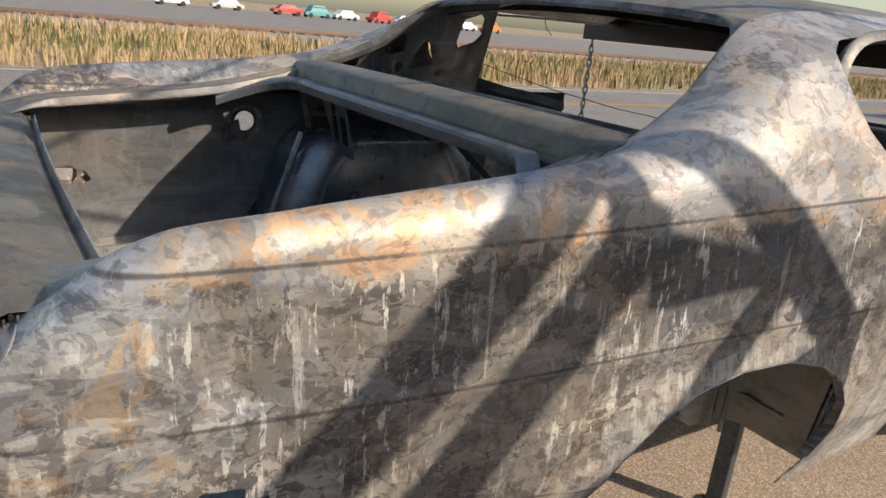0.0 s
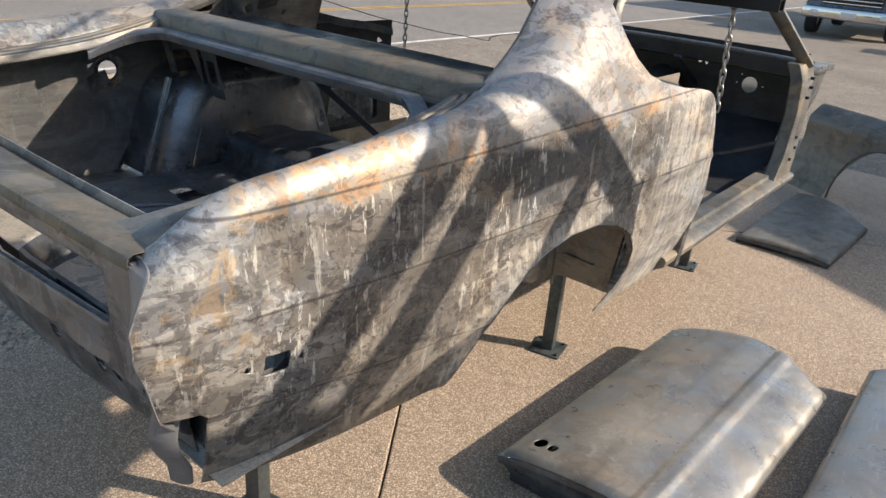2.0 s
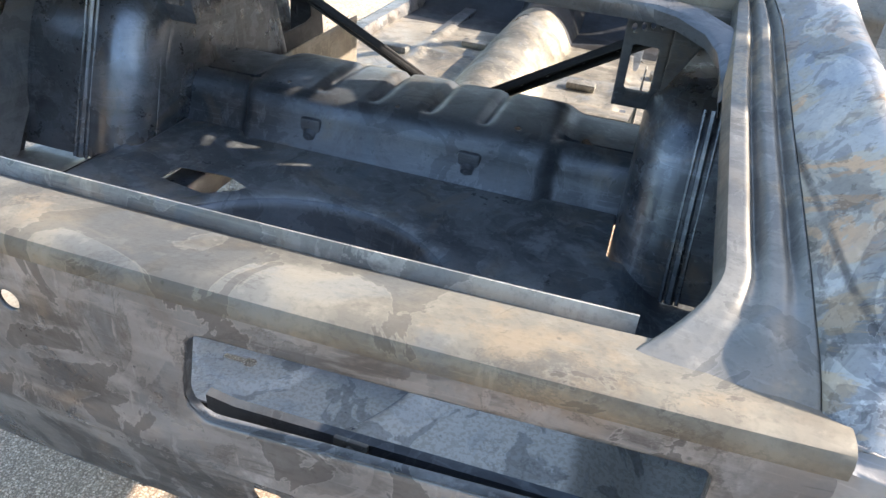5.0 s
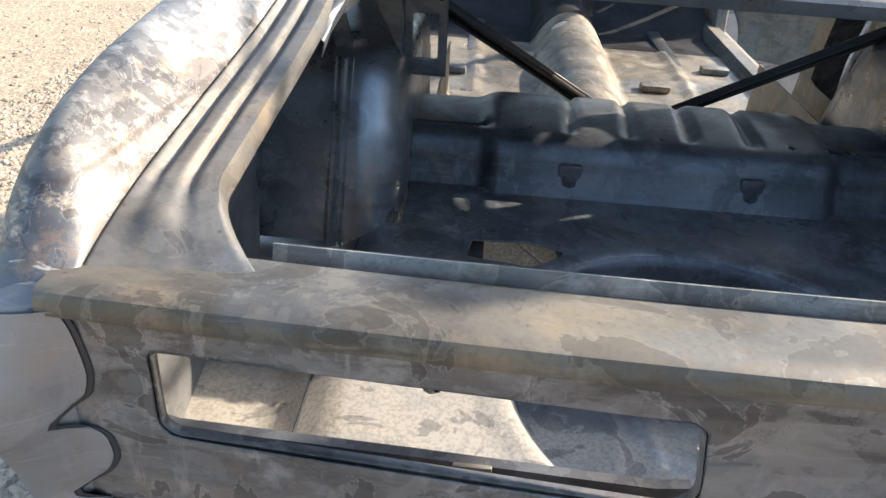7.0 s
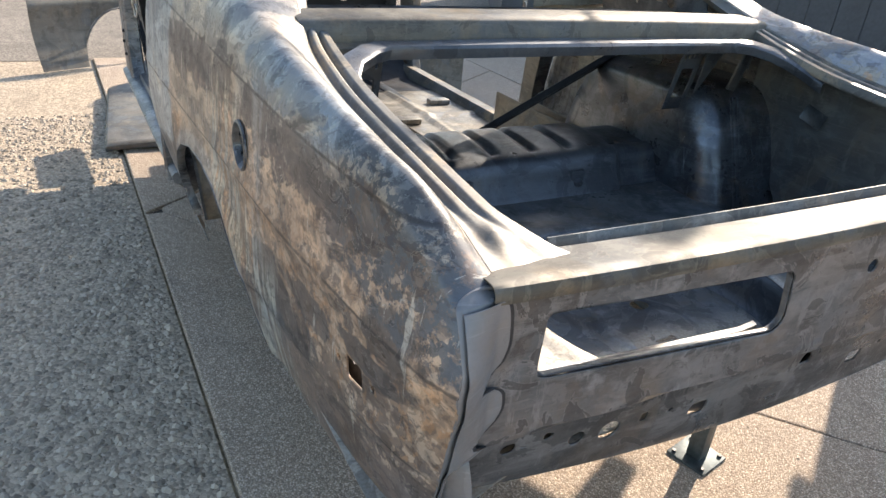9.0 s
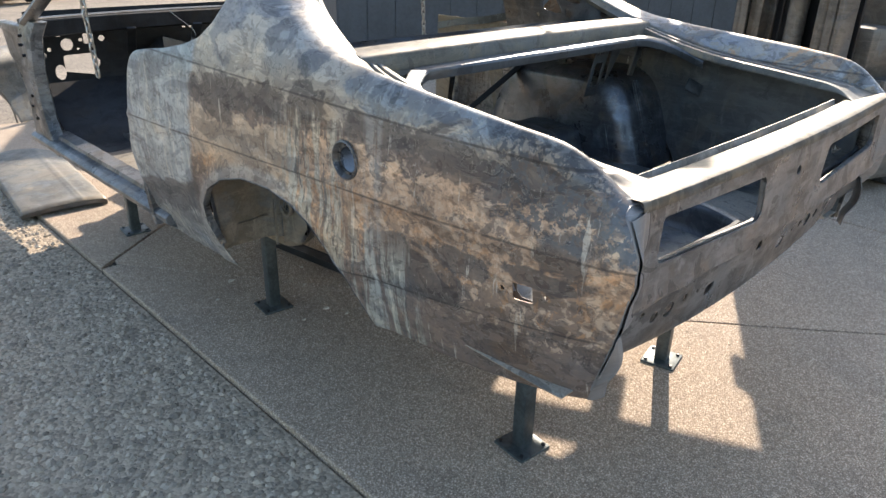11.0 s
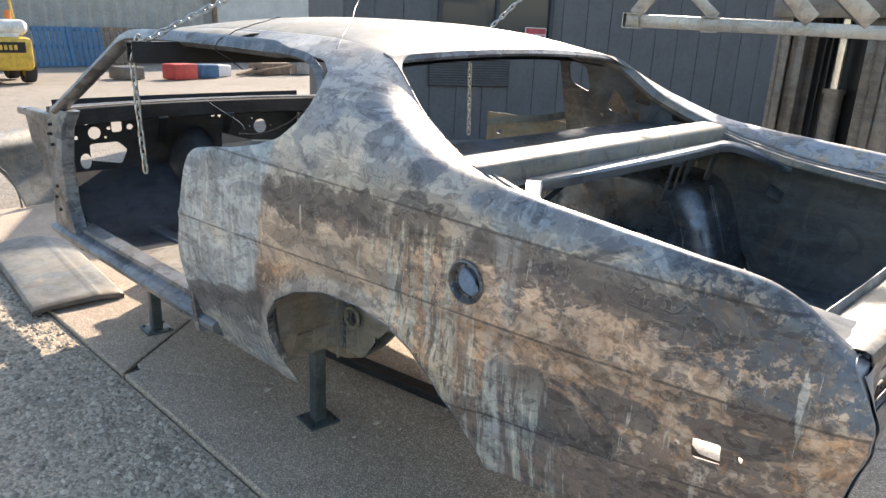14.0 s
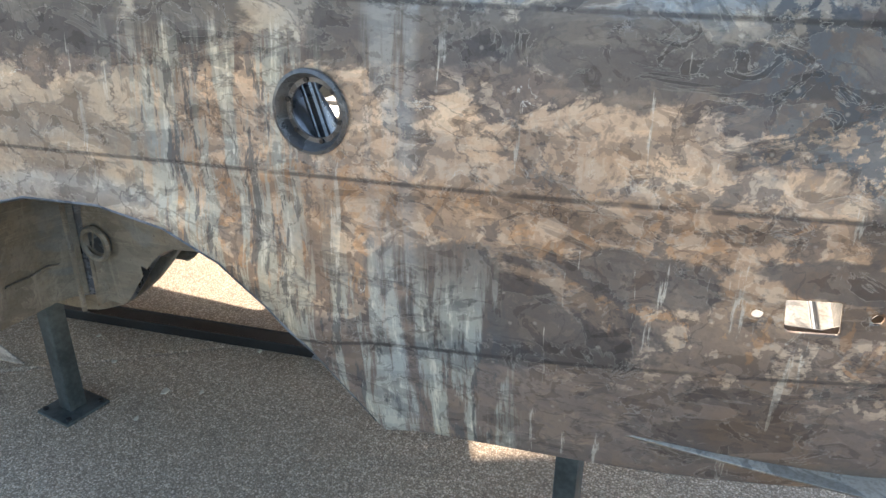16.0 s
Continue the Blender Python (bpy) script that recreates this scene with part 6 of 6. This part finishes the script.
for z in (1.20, 1.34):
    bm = bmesh.new()
    tube(bm, [(1.48 + .14 * (z - 1.06) / .42 - .047, y, z) for y in steps(-.12, .12, 6)], .004, 6)
    part("seam", bm, M_BLACK, seat)
bm = bmesh.new()
rings = []
for y, r in ((-.40, .02), (-.39, .08), (-.35, .135), (-.30, .15), (.30, .15), (.35, .135), (.39, .08), (.40, .02)):
    rings.append([(1.86 + r * math.cos(a), y, 1.33 + r * math.sin(a)) for a in steps(0, math.tau, 24)[:-1]])
sweep(bm, rings, True)
bmesh.ops.recalc_face_normals(bm, faces=bm.faces)
tank = part("gas_tank", bm, plain("tank_paint", (0.22, 0.27, 0.26), 0.5, 0.2, 0.25), lift, "grey-green gas cylinder", angle=60)
for y in (-.2, .2):
    bm = bmesh.new()
    tube(bm, [(1.86 + .154 * math.cos(a), y, 1.33 + .154 * math.sin(a)) for a in steps(0, math.tau, 24)[:-1]], .008, 6, True)
    part("strap", bm, M_BLACK, tank)
bm = bmesh.new()
box(bm, (.40, -.40, .72), (.62, .40, 1.18), .03)
box(bm, (.60, -.36, .95), (.66, .10, 1.20), .02)
part("dashboard", bm, M_RUSTY, lift, "brown dented dashboard")
bm = bmesh.new()
rod(bm, (.62, -.05, 1.10), (.80, -.05, 1.42), .034, n=12)
rod(bm, (.78, -.05, 1.39), (.83, -.05, 1.47), .055, .05, 14)
part("steering_column", bm, M_SEAT, lift, "grey steering column")
bm = bmesh.new()
c, nn = Vector((.84, -.05, 1.48)), Vector((.35, 0, .93)).normalized()
e1, e2 = Vector((0, 1, 0)), nn.cross(Vector((0, 1, 0)))
tube(bm, [c + .19 * (math.cos(a) * e1 + math.sin(a) * e2) for a in steps(0, math.tau, 28)[:-1]], .013, 8, True)
for a in (0.3, 2.4, 4.5):
    rod(bm, c, c + .19 * (math.cos(a) * e1 + math.sin(a) * e2), .009, n=8)
part("steering_wheel", bm, M_BLACK, lift)
for k, (y, h) in enumerate(((-.30, 1.40), (-.24, 1.36), (-.18, 1.42))):
    bm = bmesh.new()
    tube(bm, [(.64, y, 1.15), (.70, y, 1.28), (.76, y - .01, h)], .010, 8)
    rod(bm, (.76, y - .01, h - .01), (.77, y - .01, h + .035), .018, .014, 10)
    part("lever", bm, M_BLACK, lift)
for y, r in ((.10, .012), (.14, .010), (-.12, .011)):
    bm = bmesh.new()
    tube(bm, [(.10, y, .30), (.13, y * 1.3, .9), (.10, y * 1.1, 1.45), (.12, y, 2.1)], r, 8)
    part("hose", bm, M_BLACK, lift)
for s in SIDES:
    for xx, rr in ((.62, .27), (1.75, .25)):
        w = new("wheel")
        w.parent = lift
        bm = bmesh.new()
        rings = []
        for r, d in ((rr * .62, -.09), (rr * .95, -.10), (rr, -.07), (rr, .07), (rr * .95, .10), (rr * .62, .09)):
            rings.append([(xx + r * math.cos(a), s * .44 + d, rr + r * math.sin(a)) for a in steps(0, math.tau, 28)[:-1]])
        sweep(bm, rings, True, False)
        part("tyre", bm, M_TYRE, w)
        bm = bmesh.new()
        rod(bm, (xx, s * .44 - .07, rr), (xx, s * .44 + .07, rr), rr * .63, n=24)
        rod(bm, (xx, s * .44 - .085, rr), (xx, s * .44 + .085, rr), rr * .2, n=16)
        part("rim", bm, M_BLACK, w)
for s in SIDES:
    for (p, q), m in zip((((.46, s * .44, .80), (.58, s * .44, 1.24)), ((.58, s * .44, 1.24), (.86, s * .44, 2.05))), (M_OCHRE, M_RUSTY)):
        bm = bmesh.new()
        beam(bm, p, q, .075, .05, (1, 0, 0), .008)
        part("guard_post", bm, m, lift)
    bm = bmesh.new()
    beam(bm, (2.0, s * .42, 1.05), (1.80, s * .42, 2.05), .06, .05, (1, 0, 0), .008)
    part("guard_post", bm, M_RUSTY, lift)
plate = new("label_plate")
plate.parent = lift
bm = bmesh.new()
box(bm, (1.915, .455, 1.45), (1.925, .62, 1.98), .002)
part("plate", bm, M_BLACK, plate)
for z0, z1, m in ((1.90, 1.97, M_RED), (1.80, 1.89, M_PAPER), (1.64, 1.77, M_RED), (1.54, 1.62, M_YELLOW), (1.47, 1.53, M_YELLOW)):
    bm = bmesh.new()
    box(bm, (1.908, .47, z0), (1.914, .60, z1))
    part("label_bar", bm, m, plate, smooth=False)
bm = bmesh.new()
for s in SIDES:
    beam(bm, (.84, s * .44, 2.07), (1.82, s * .44, 2.07), .06, .05, bevel=.006)
box(bm, (.86, -.43, 2.075), (1.80, .43, 2.09), .004)
part("overhead_guard", bm, M_RUSTY, lift)

# ---------------------------------------------------------------- dark workshop wall beyond the shed
M_NAVY = plain("dark_workshop_wall", (0.022, 0.026, 0.034), 0.7, 0, 0.25, 2.0)
wall = thing("workshop_wall", "very dark blue-grey workshop wall with upright seams", "wall", kind="structure")
bm = bmesh.new()
beam(bm, (13.75, .5, 1.8), (11.5, -14, 1.8), .2, 3.6, bevel=.01)
part("wall_body", bm, M_NAVY, wall, smooth=False)
for k in steps(0, 1, 24):
    bm = bmesh.new()
    p = Vector((13.63, .5, 0)).lerp(Vector((11.38, -14, 0)), k)
    beam(bm, p + Vector((0, 0, .02)), p + Vector((0, 0, 3.55)), .05, .03, (1, 0, 0), .004)
    part("seam_strip", bm, M_NAVY, wall, smooth=False)

# ---------------------------------------------------------------- yard ahead of the car
M_CORR = plain("corrugated_steel", (0.30, 0.30, 0.285), 0.5, 0.4, 0.2, 2.0)
M_PALEW = plain("pale_wall", (0.50, 0.49, 0.46), 0.7, 0, 0.15, 2.0)
M_YEL = plain("yellow_paint", (0.55, 0.36, 0.05), 0.45, 0, 0.25)
M_BLUE = plain("blue_paint", (0.06, 0.14, 0.24), 0.7, 0, 0.3)
M_WOOD = plain("pallet_wood", (0.22, 0.15, 0.10), 0.8, 0, 0.35)
M_TANK = plain("gas_tank", (0.62, 0.60, 0.55), 0.4)
M_REDP = plain("red_plastic", (0.45, 0.05, 0.04), 0.5)
M_ORNG = plain("orange_plastic", (0.60, 0.18, 0.04), 0.5)

hall = thing("metal_hall", "grey corrugated steel hall across the yard", "building", (6.2, 24.5, 0))
bm = bmesh.new()
rings = []
for i in range(121):
    x = -8 + i * .11
    d = (0, .04, .04, 0)[i % 4]
    rings.append([(x, d, 0), (x, d, 4.5)])
sweep(bm, rings)
thick(part("wall", bm, M_CORR, hall, smooth=False), .02, 0)
bm = bmesh.new()
box(bm, (5.25, -.05, 0), (9.6, .2, 4.5))
part("pale_wall", bm, M_PALEW, hall, smooth=False)
bm = bmesh.new()
box(bm, (-8, -.3, 4.5), (9.7, 6, 4.62), .02)
part("roof", bm, M_CORR, hall, smooth=False)
bm = bmesh.new()
box(bm, (9.6, -.1, 0), (16, 6, 4.5))
part("end_wall", bm, M_WALL, hall, smooth=False)
bm = bmesh.new()
rod(bm, (5.15, -.12, 0), (5.15, -.12, 4.4), .09, n=12)
part("downpipe", bm, M_WOOD, hall, "rust-brown downpipe")

yl = thing("yellow_forklift", "yellow forklift with a pale gas tank on its back", "forklift", (2.52, 17.1, 0))
bm = bmesh.new()
box(bm, (-.55, .0, .28), (.58, .75, .98), .10)
box(bm, (-.52, .5, .25), (.52, 1.9, .75), .05)
part("counterweight", bm, M_YEL, yl)
bm = bmesh.new()
box(bm, (-.42, -.012, .66), (.42, .0, .88), .004)
part("name_panel", bm, M_BLACK, yl, smooth=False)
for i in range(6):
    bm = bmesh.new()
    box(bm, (-.28 + i * .095, -.02, .72), (-.22 + i * .095, -.011, .82))
    part("mark_bar", bm, M_YEL, yl, smooth=False)
bm = bmesh.new()
rod(bm, (-.38, .22, 1.18), (.46, .22, 1.18), .16, n=20)
rod(bm, (.46, .22, 1.18), (.54, .22, 1.18), .16, .09, 20)
rod(bm, (-.46, .22, 1.18), (-.38, .22, 1.18), .09, .16, 20)
box(bm, (-.3, .1, .96), (.35, .34, 1.06), .01)
part("gas_tank", bm, M_TANK, yl)
bm = bmesh.new()
rod(bm, (.25, .35, 1.35), (.25, .35, 1.52), .07, n=14)
part("beacon", bm, M_ORNG, yl, "orange-red beacon")
for s in SIDES:
    bm = bmesh.new()
    tube(bm, [(s * .47, .6, .95), (s * .43, .9, 2.05)], .03, 8)
    part("guard_post", bm, M_YEL, yl)
    for yy, rr in ((.42, .30), (1.6, .34)):
        w = new("wheel")
        w.parent = yl
        bm = bmesh.new()
        rings = []
        for r, d in ((rr * .6, -.10), (rr * .95, -.11), (rr, -.08), (rr, .08), (rr * .95, .11), (rr * .6, .10)):
            rings.append([(s * .52 + d, yy + r * math.cos(a), rr + r * math.sin(a)) for a in steps(0, math.tau, 24)[:-1]])
        sweep(bm, rings, True, False)
        part("tyre", bm, M_TYRE, w)
        bm = bmesh.new()
        rod(bm, (s * .52 - .07, yy, rr), (s * .52 + .07, yy, rr), rr * .61, n=20)
        part("rim", bm, M_YEL, w)
bm = bmesh.new()
box(bm, (-.5, .85, 2.05), (.5, 1.9, 2.12), .02)
part("overhead_guard", bm, M_YEL, yl)


def make_pallet(at, turn, tilt, mat, label):
    p = thing("pallet", label, "pallet", at, 0, "stacked pallets")
    p.rotation_euler = (radians(tilt), 0, radians(turn))
    for i in range(7):
        bm = bmesh.new()
        box(bm, (-.5 + i * .155, -.02, 0), (-.39 + i * .155, 0, 1.15), .003)
        part("board", bm, mat, p, smooth=False)
    for z in (.04, .54, 1.04):
        bm = bmesh.new()
        box(bm, (-.5, 0, z), (.54, .09, z + .09), .003)
        part("runner", bm, mat, p, smooth=False)
    return p


for x, y, tn, m, lb in ((5.2, 22.3, 4, M_BLUE, "worn blue pallet leaning on the hall"), (6.1, 22.5, -3, M_BLUE, "worn blue pallet leaning on the hall"), (7.3, 23.4, 0, M_WOOD, "brown wooden pallet leaning on the hall"), (8.4, 23.4, 2, M_WOOD, "brown wooden pallet leaning on the hall"), (9.5, 23.4, 2, M_WOOD, "brown wooden pallet leaning on the hall")):
    make_pallet((x, y, .0), tn, -14, m, lb)


def make_crate(at, size, mat, name, label, category, turn=0.0):
    c = thing(name, label, category, at, turn)
    bm = bmesh.new()
    box(bm, (-size[0] / 2, -size[1] / 2, 0), (size[0] / 2, size[1] / 2, size[2]), .015)
    part("body", bm, mat, c)
    bm = bmesh.new()
    box(bm, (-size[0] / 2 - .01, -size[1] / 2 - .01, size[2] * .8), (size[0] / 2 + .01, size[1] / 2 + .01, size[2] * .86), .005)
    part("rim", bm, mat, c)
    return c


make_crate((6.6, 17.6, 0), (.7, .5, .38), M_REDP, "crate", "red plastic crate on the yard", "crate", 12)
make_crate((7.5, 17.9, 0), (.5, .5, .34), M_BLUE, "crate", "blue plastic crate on the yard", "crate", -8)
make_crate((8.0, 18.2, 0), (.6, .4, .30), M_PAPER, "carton", "white carton on the yard", "carton", 20)
make_crate((9.9, 18.6, 0), (1.0, .7, .34), M_WOOD, "wooden_box", "brown wooden box on the yard", "box", 6)
make_crate((10.9, 18.4, 0), (.5, .6, .42), M_CORR, "metal_bin", "grey metal bin on the yard", "bin", -14)
make_crate((5.4, 18.0, 0), (.6, .6, .30), M_RUSTY, "metal_bin", "rust-brown metal bin on the yard", "bin", 9)
for i, (x, y, tn) in enumerate(((9.0, 18.3, 35), (9.5, 18.0, -25), (11.6, 18.9, 60))):
    bd = thing("timber", "pale sawn timber lying on the yard", "timber", (x, y, .0), tn, "loose timber")
    bm = bmesh.new()
    beam(bm, (-.7, 0, .05), (.7, 0, .20 + .1 * i), .12, .06, bevel=.004)
    part("plank", bm, M_WOOD, bd)

# ---------------------------------------------------------------- pickup truck by the road
M_TRUCK = plain("truck_paint", (0.13, 0.17, 0.24), 0.3, 0.5, 0.05)
M_BRIGHT = plain("bright_chrome", (0.7, 0.7, 0.7), 0.15, 1.0, 0.05)
M_LAMP = Nodes("lamp_glass").done((0.7, 0.72, 0.74), 0.1)
tk = thing("pickup_truck", "dark blue pickup truck with a chrome grille parked by the road", "pickup truck", (-1.95, 18.2, 0), 3)
bm = bmesh.new()
box(bm, (-.98, .1, .55), (.98, 5.6, 1.12), .10)
box(bm, (-.95, .15, 1.05), (.95, 1.6, 1.30), .10)
box(bm, (-.85, 1.5, 1.2), (.85, 3.4, 1.95), .18)
part("body", bm, M_TRUCK, tk)
bm = bmesh.new()
box(bm, (-1.0, -.06, .40), (1.0, .12, .66), .05)
part("bumper", bm, M_BRIGHT, tk, "chrome bumper")
bm = bmesh.new()
box(bm, (-.62, .03, .72), (.62, .11, 1.14), .03)
part("grille", bm, M_BLACK, tk)
for i in range(5):
    bm = bmesh.new()
    box(bm, (-.60, .0, .745 + i * .085), (.60, .05, .775 + i * .085), .008)
    part("grille_bar", bm, M_BRIGHT, tk)
bm = bmesh.new()
box(bm, (-.16, -.075, .47), (.16, -.055, .58), .003)
part("plate", bm, M_PAPER, tk)
for s in SIDES:
    bm = bmesh.new()
    box(bm, (s * .80 - .14, .03, .80), (s * .80 + .14, .12, 1.08), .04)
    part("headlight", bm, M_LAMP, tk)
    bm = bmesh.new()
    box(bm, (s * .72 - .08, -.075, .49), (s * .72 + .08, -.05, .58), .02)
    part("fog_lamp", bm, M_LAMP, tk)
    for yy in (.95, 4.4):
        w = new("wheel")
        w.parent = tk
        bm = bmesh.new()
        rings = []
        for r, d in ((.24, -.12), (.37, -.13), (.40, -.10), (.40, .10), (.37, .13), (.24, .12)):
            rings.append([(s * .86 + d, yy + r * math.cos(a), .40 + r * math.sin(a)) for a in steps(0, math.tau, 24)[:-1]])
        sweep(bm, rings, True, False)
        part("tyre", bm, M_TYRE, w)
        bm = bmesh.new()
        rod(bm, (s * .86 - .1, yy, .40), (s * .86 + .1, yy, .40), .245, n=20)
        part("rim", bm, M_BRIGHT, w)

# ---------------------------------------------------------------- rails, far cars
M_BALL = mat_ground("ballast", (0.24, 0.215, 0.19), (0.31, 0.28, 0.25), (0.19, 0.17, 0.15), 0.4)
M_RAIL = plain("rail_steel", (0.12, 0.08, 0.06), 0.6, 0.5)
bal = thing("railway_bed", "grey ballast bed with two rusty rails and ties", "railway", kind="structure")
bm = bmesh.new()
sweep(bm, [[(-29.5, y, -.03), (-30.8, y, .12), (-35.2, y, .12), (-36.5, y, -.03)] for y in (-160, 160)])
bmesh.ops.reverse_faces(bm, faces=bm.faces)
part("ballast", bm, M_BALL, bal, smooth=False)
for x in (-32.2, -33.7):
    bm = bmesh.new()
    box(bm, (x - .035, -160, .12), (x + .035, 160, .30), .01)
    part("rail", bm, M_RAIL, bal)
TIE = bpy.data.meshes.new("tie")
bm = bmesh.new()
box(bm, (-34.3, -.12, .08), (-31.6, .12, .17), .01)
bm.to_mesh(TIE)
bm.free()
TIE.materials.append(M_WOOD)
for i in range(70):
    ob = new("tie", TIE)
    ob.parent = bal
    ob.location = (0, -6 + i * .75, 0)


def make_far_car(at, turn, paint, label, tall=1.0):
    c = thing("parked_car", label, "car", at, turn, "cars on the far lot")
    bm = bmesh.new()
    prof = [(-2.2, .35), (-2.25, .75), (-1.5, .85), (-.9, 1.42 * tall), (.9, 1.45 * tall), (1.5, .95), (2.2, .85), (2.25, .35)]
    rings = [[(x, y * (.86 if z > 1.0 else 1), z) for x, z in prof] for y in (-.85, -.6, .6, .85)]
    sweep(bm, rings, True)
    bmesh.ops.recalc_face_normals(bm, faces=bm.faces)
    part("body", bm, paint, c, smooth=False)
    bm = bmesh.new()
    box(bm, (-.95, -.78, .90), (1.15, .78, 1.30 * tall), .05)
    part("glass", bm, M_GLASS, c)
    for x in (-1.4, 1.4):
        for s in SIDES:
            bm = bmesh.new()
            rod(bm, (x, s * .62, .33), (x, s * .88, .33), .33, n=16)
            part("wheel", bm, M_TYRE, c)
    return c


PAINTS = [plain("paint_teal", (0.10, 0.30, 0.32), 0.35), M_REDP, plain("paint_white", (0.7, 0.7, 0.68), 0.35), M_TRUCK, plain("paint_silver", (0.5, 0.5, 0.5), 0.3, 0.5), M_ORNG]
WORDS = ["teal", "red", "white", "dark blue", "silver", "orange"]
for i, (y, p) in enumerate(((38, 1), (43, 0), (48, 2), (53, 1), (58, 4), (63.5, 3), (69, 2), (75, 5), (30, 4), (22, 2))):
    make_far_car((-100 - (i % 3), y, 0), 90 + 6 * (i % 4), PAINTS[p], WORDS[p] + " car parked on the far paved lot", 1 + .2 * (i % 2))

# ---------------------------------------------------------------- dry grass, shrubs, loose stones
rng = np.random.default_rng(7)


def blades(name, n, area, height, width, mat, label, category, clump=0.0):
    v, f = [], []
    for k in range(n):
        x, y = rng.uniform(area[0], area[1]), rng.uniform(area[2], area[3])
        if clump:
            c = noise.noise(Vector((x * clump, y * clump, 3.1)))
            if c < rng.uniform(-.5, .35):
                continue
        h = height * rng.uniform(.45, 1.25)
        a = rng.uniform(0, math.tau)
        lx, ly = rng.normal(0, .22) * h, rng.normal(0, .22) * h
        w = width * rng.uniform(.6, 1.4)
        dx, dy = math.cos(a) * w, math.sin(a) * w
        i = len(v)
        v += [(x - dx, y - dy, -.03), (x + dx, y + dy, -.03), (x + dx * .7 + lx * .4, y + dy * .7 + ly * .4, h * .6), (x - dx * .7 + lx * .4, y - dy * .7 + ly * .4, h * .6), (x + lx, y + ly, h)]
        f += [(i, i + 1, i + 2, i + 3), (i + 3, i + 2, i + 4)]
    me = bpy.data.meshes.new(name)
    me.from_pydata(v, [], f)
    me.materials.append(mat)
    return tagged(new(name, me), label, category, kind="stuff")


def mat_grass(name, a, b):
    n = Nodes(name)
    return n.done(n.mix(n.island(), a, b), 0.8)


M_STRAW = mat_grass("straw", (0.35, 0.235, 0.115), (0.47, 0.345, 0.19))
M_SHRUB = mat_grass("shrub_leaf", (0.07, 0.085, 0.025), (0.20, 0.18, 0.06))
blades("dry_grass", 42000, (-22, -13.0, -14, 52), .30, .016, M_STRAW, "tall golden dry grass along the far verge", "grass", .25)
blades("dry_grass", 14000, (-29.5, -22, -14, 60), .34, .024, M_STRAW, "golden dry grass before the rails", "grass", .2)
blades("green_weeds", 9000, (-24, -13.4, -10, 50), .42, .03, M_SHRUB, "green weeds among the dry grass", "weeds", .7)


def stones(name, n, area, lo, hi, mat, label, zb):
    v, f = [], []
    base = [(1, 0, 0), (-1, 0, 0), (0, 1, 0), (0, -1, 0), (0, 0, 1), (.6, .6, .5), (-.6, .6, .45), (-.6, -.6, .5), (.6, -.6, .4)]
    tri = [(0, 5, 8), (5, 2, 6), (6, 1, 7), (7, 3, 8), (5, 6, 4), (6, 7, 4), (7, 8, 4), (8, 5, 4), (0, 2, 5), (2, 1, 6), (1, 3, 7), (3, 0, 8)]
    for k in range(n):
        x, y = rng.uniform(area[0], area[1]), rng.uniform(area[2], area[3])
        r = lo + (hi - lo) * rng.random() ** 2
        a = rng.uniform(0, math.tau)
        c, s_ = math.cos(a), math.sin(a)
        sx, sy, sz = r * rng.uniform(.7, 1.4), r * rng.uniform(.7, 1.2), r * rng.uniform(.5, 1.0)
        i = len(v)
        for p in base:
            px, py, pz_ = (q * rng.uniform(.8, 1.15) for q in p)
            v.append((x + c * px * sx - s_ * py * sy, y + s_ * px * sx + c * py * sy, zb + pz_ * sz))
        f += [tuple(i + j for j in t) for t in tri]
    me = bpy.data.meshes.new(name)
    me.from_pydata(v, [], f)
    me.materials.append(mat)
    return tagged(new(name, me), label, "gravel", kind="stuff")


nn = Nodes("stone")
M_STONE = nn.done(nn.mix(nn.island(), (0.21, 0.175, 0.135), (0.58, 0.485, 0.375)), 0.9)
stones("gravel", 32000, (-2.9, -.95, -1.2, 4.6), .0035, .017, M_STONE, "loose grey-brown gravel beside the slab", -.023)
stones("coarse_gravel", 9000, (-5.6, -2.0, -1, 12), .005, .018, M_STONE, "coarser loose gravel on the road's shoulder", -.023)
stones("grit", 500, (-.9, 2.2, -1.2, 3.4), .002, .006, M_STONE, "scattered grit on the concrete", 0.0)

# pale paint chips lying on the slab
M_CHIP = plain("chip_paint", (0.62, 0.56, 0.46), 0.7, 0, 0.15, 40)
for i, (x, y, r) in enumerate(((-.34, 1.72, .015), (-.28, 1.98, .008), (-.52, 2.25, .016), (-.66, 2.12, .009), (-.30, 1.62, .007), (-.47, 1.70, .008), (-.18, 2.15, .009), (-.05, 1.60, .008), (.05, 2.3, .010))):
    bm = bmesh.new()
    n = 9
    top = [bm.verts.new((r * (1 + .3 * math.sin(k * 2.3 + i)) * math.cos(k * math.tau / n), .7 * r * (1 + .25 * math.sin(k * 1.7 + 2 * i)) * math.sin(k * math.tau / n), .004 + .001 * math.sin(k))) for k in range(n)]
    low = [bm.verts.new((v.co.x, v.co.y, 0)) for v in top]
    bm.faces.new(top)
    for k in range(n):
        bm.faces.new((low[k], low[(k + 1) % n], top[(k + 1) % n], top[k]))
    chip = tagged(link("paint_chip", bm, M_CHIP, smooth=False), "pale curled paint chip lying on the concrete", "paint chip", "paint chips on the slab")
    chip.location = (x, y, 0)
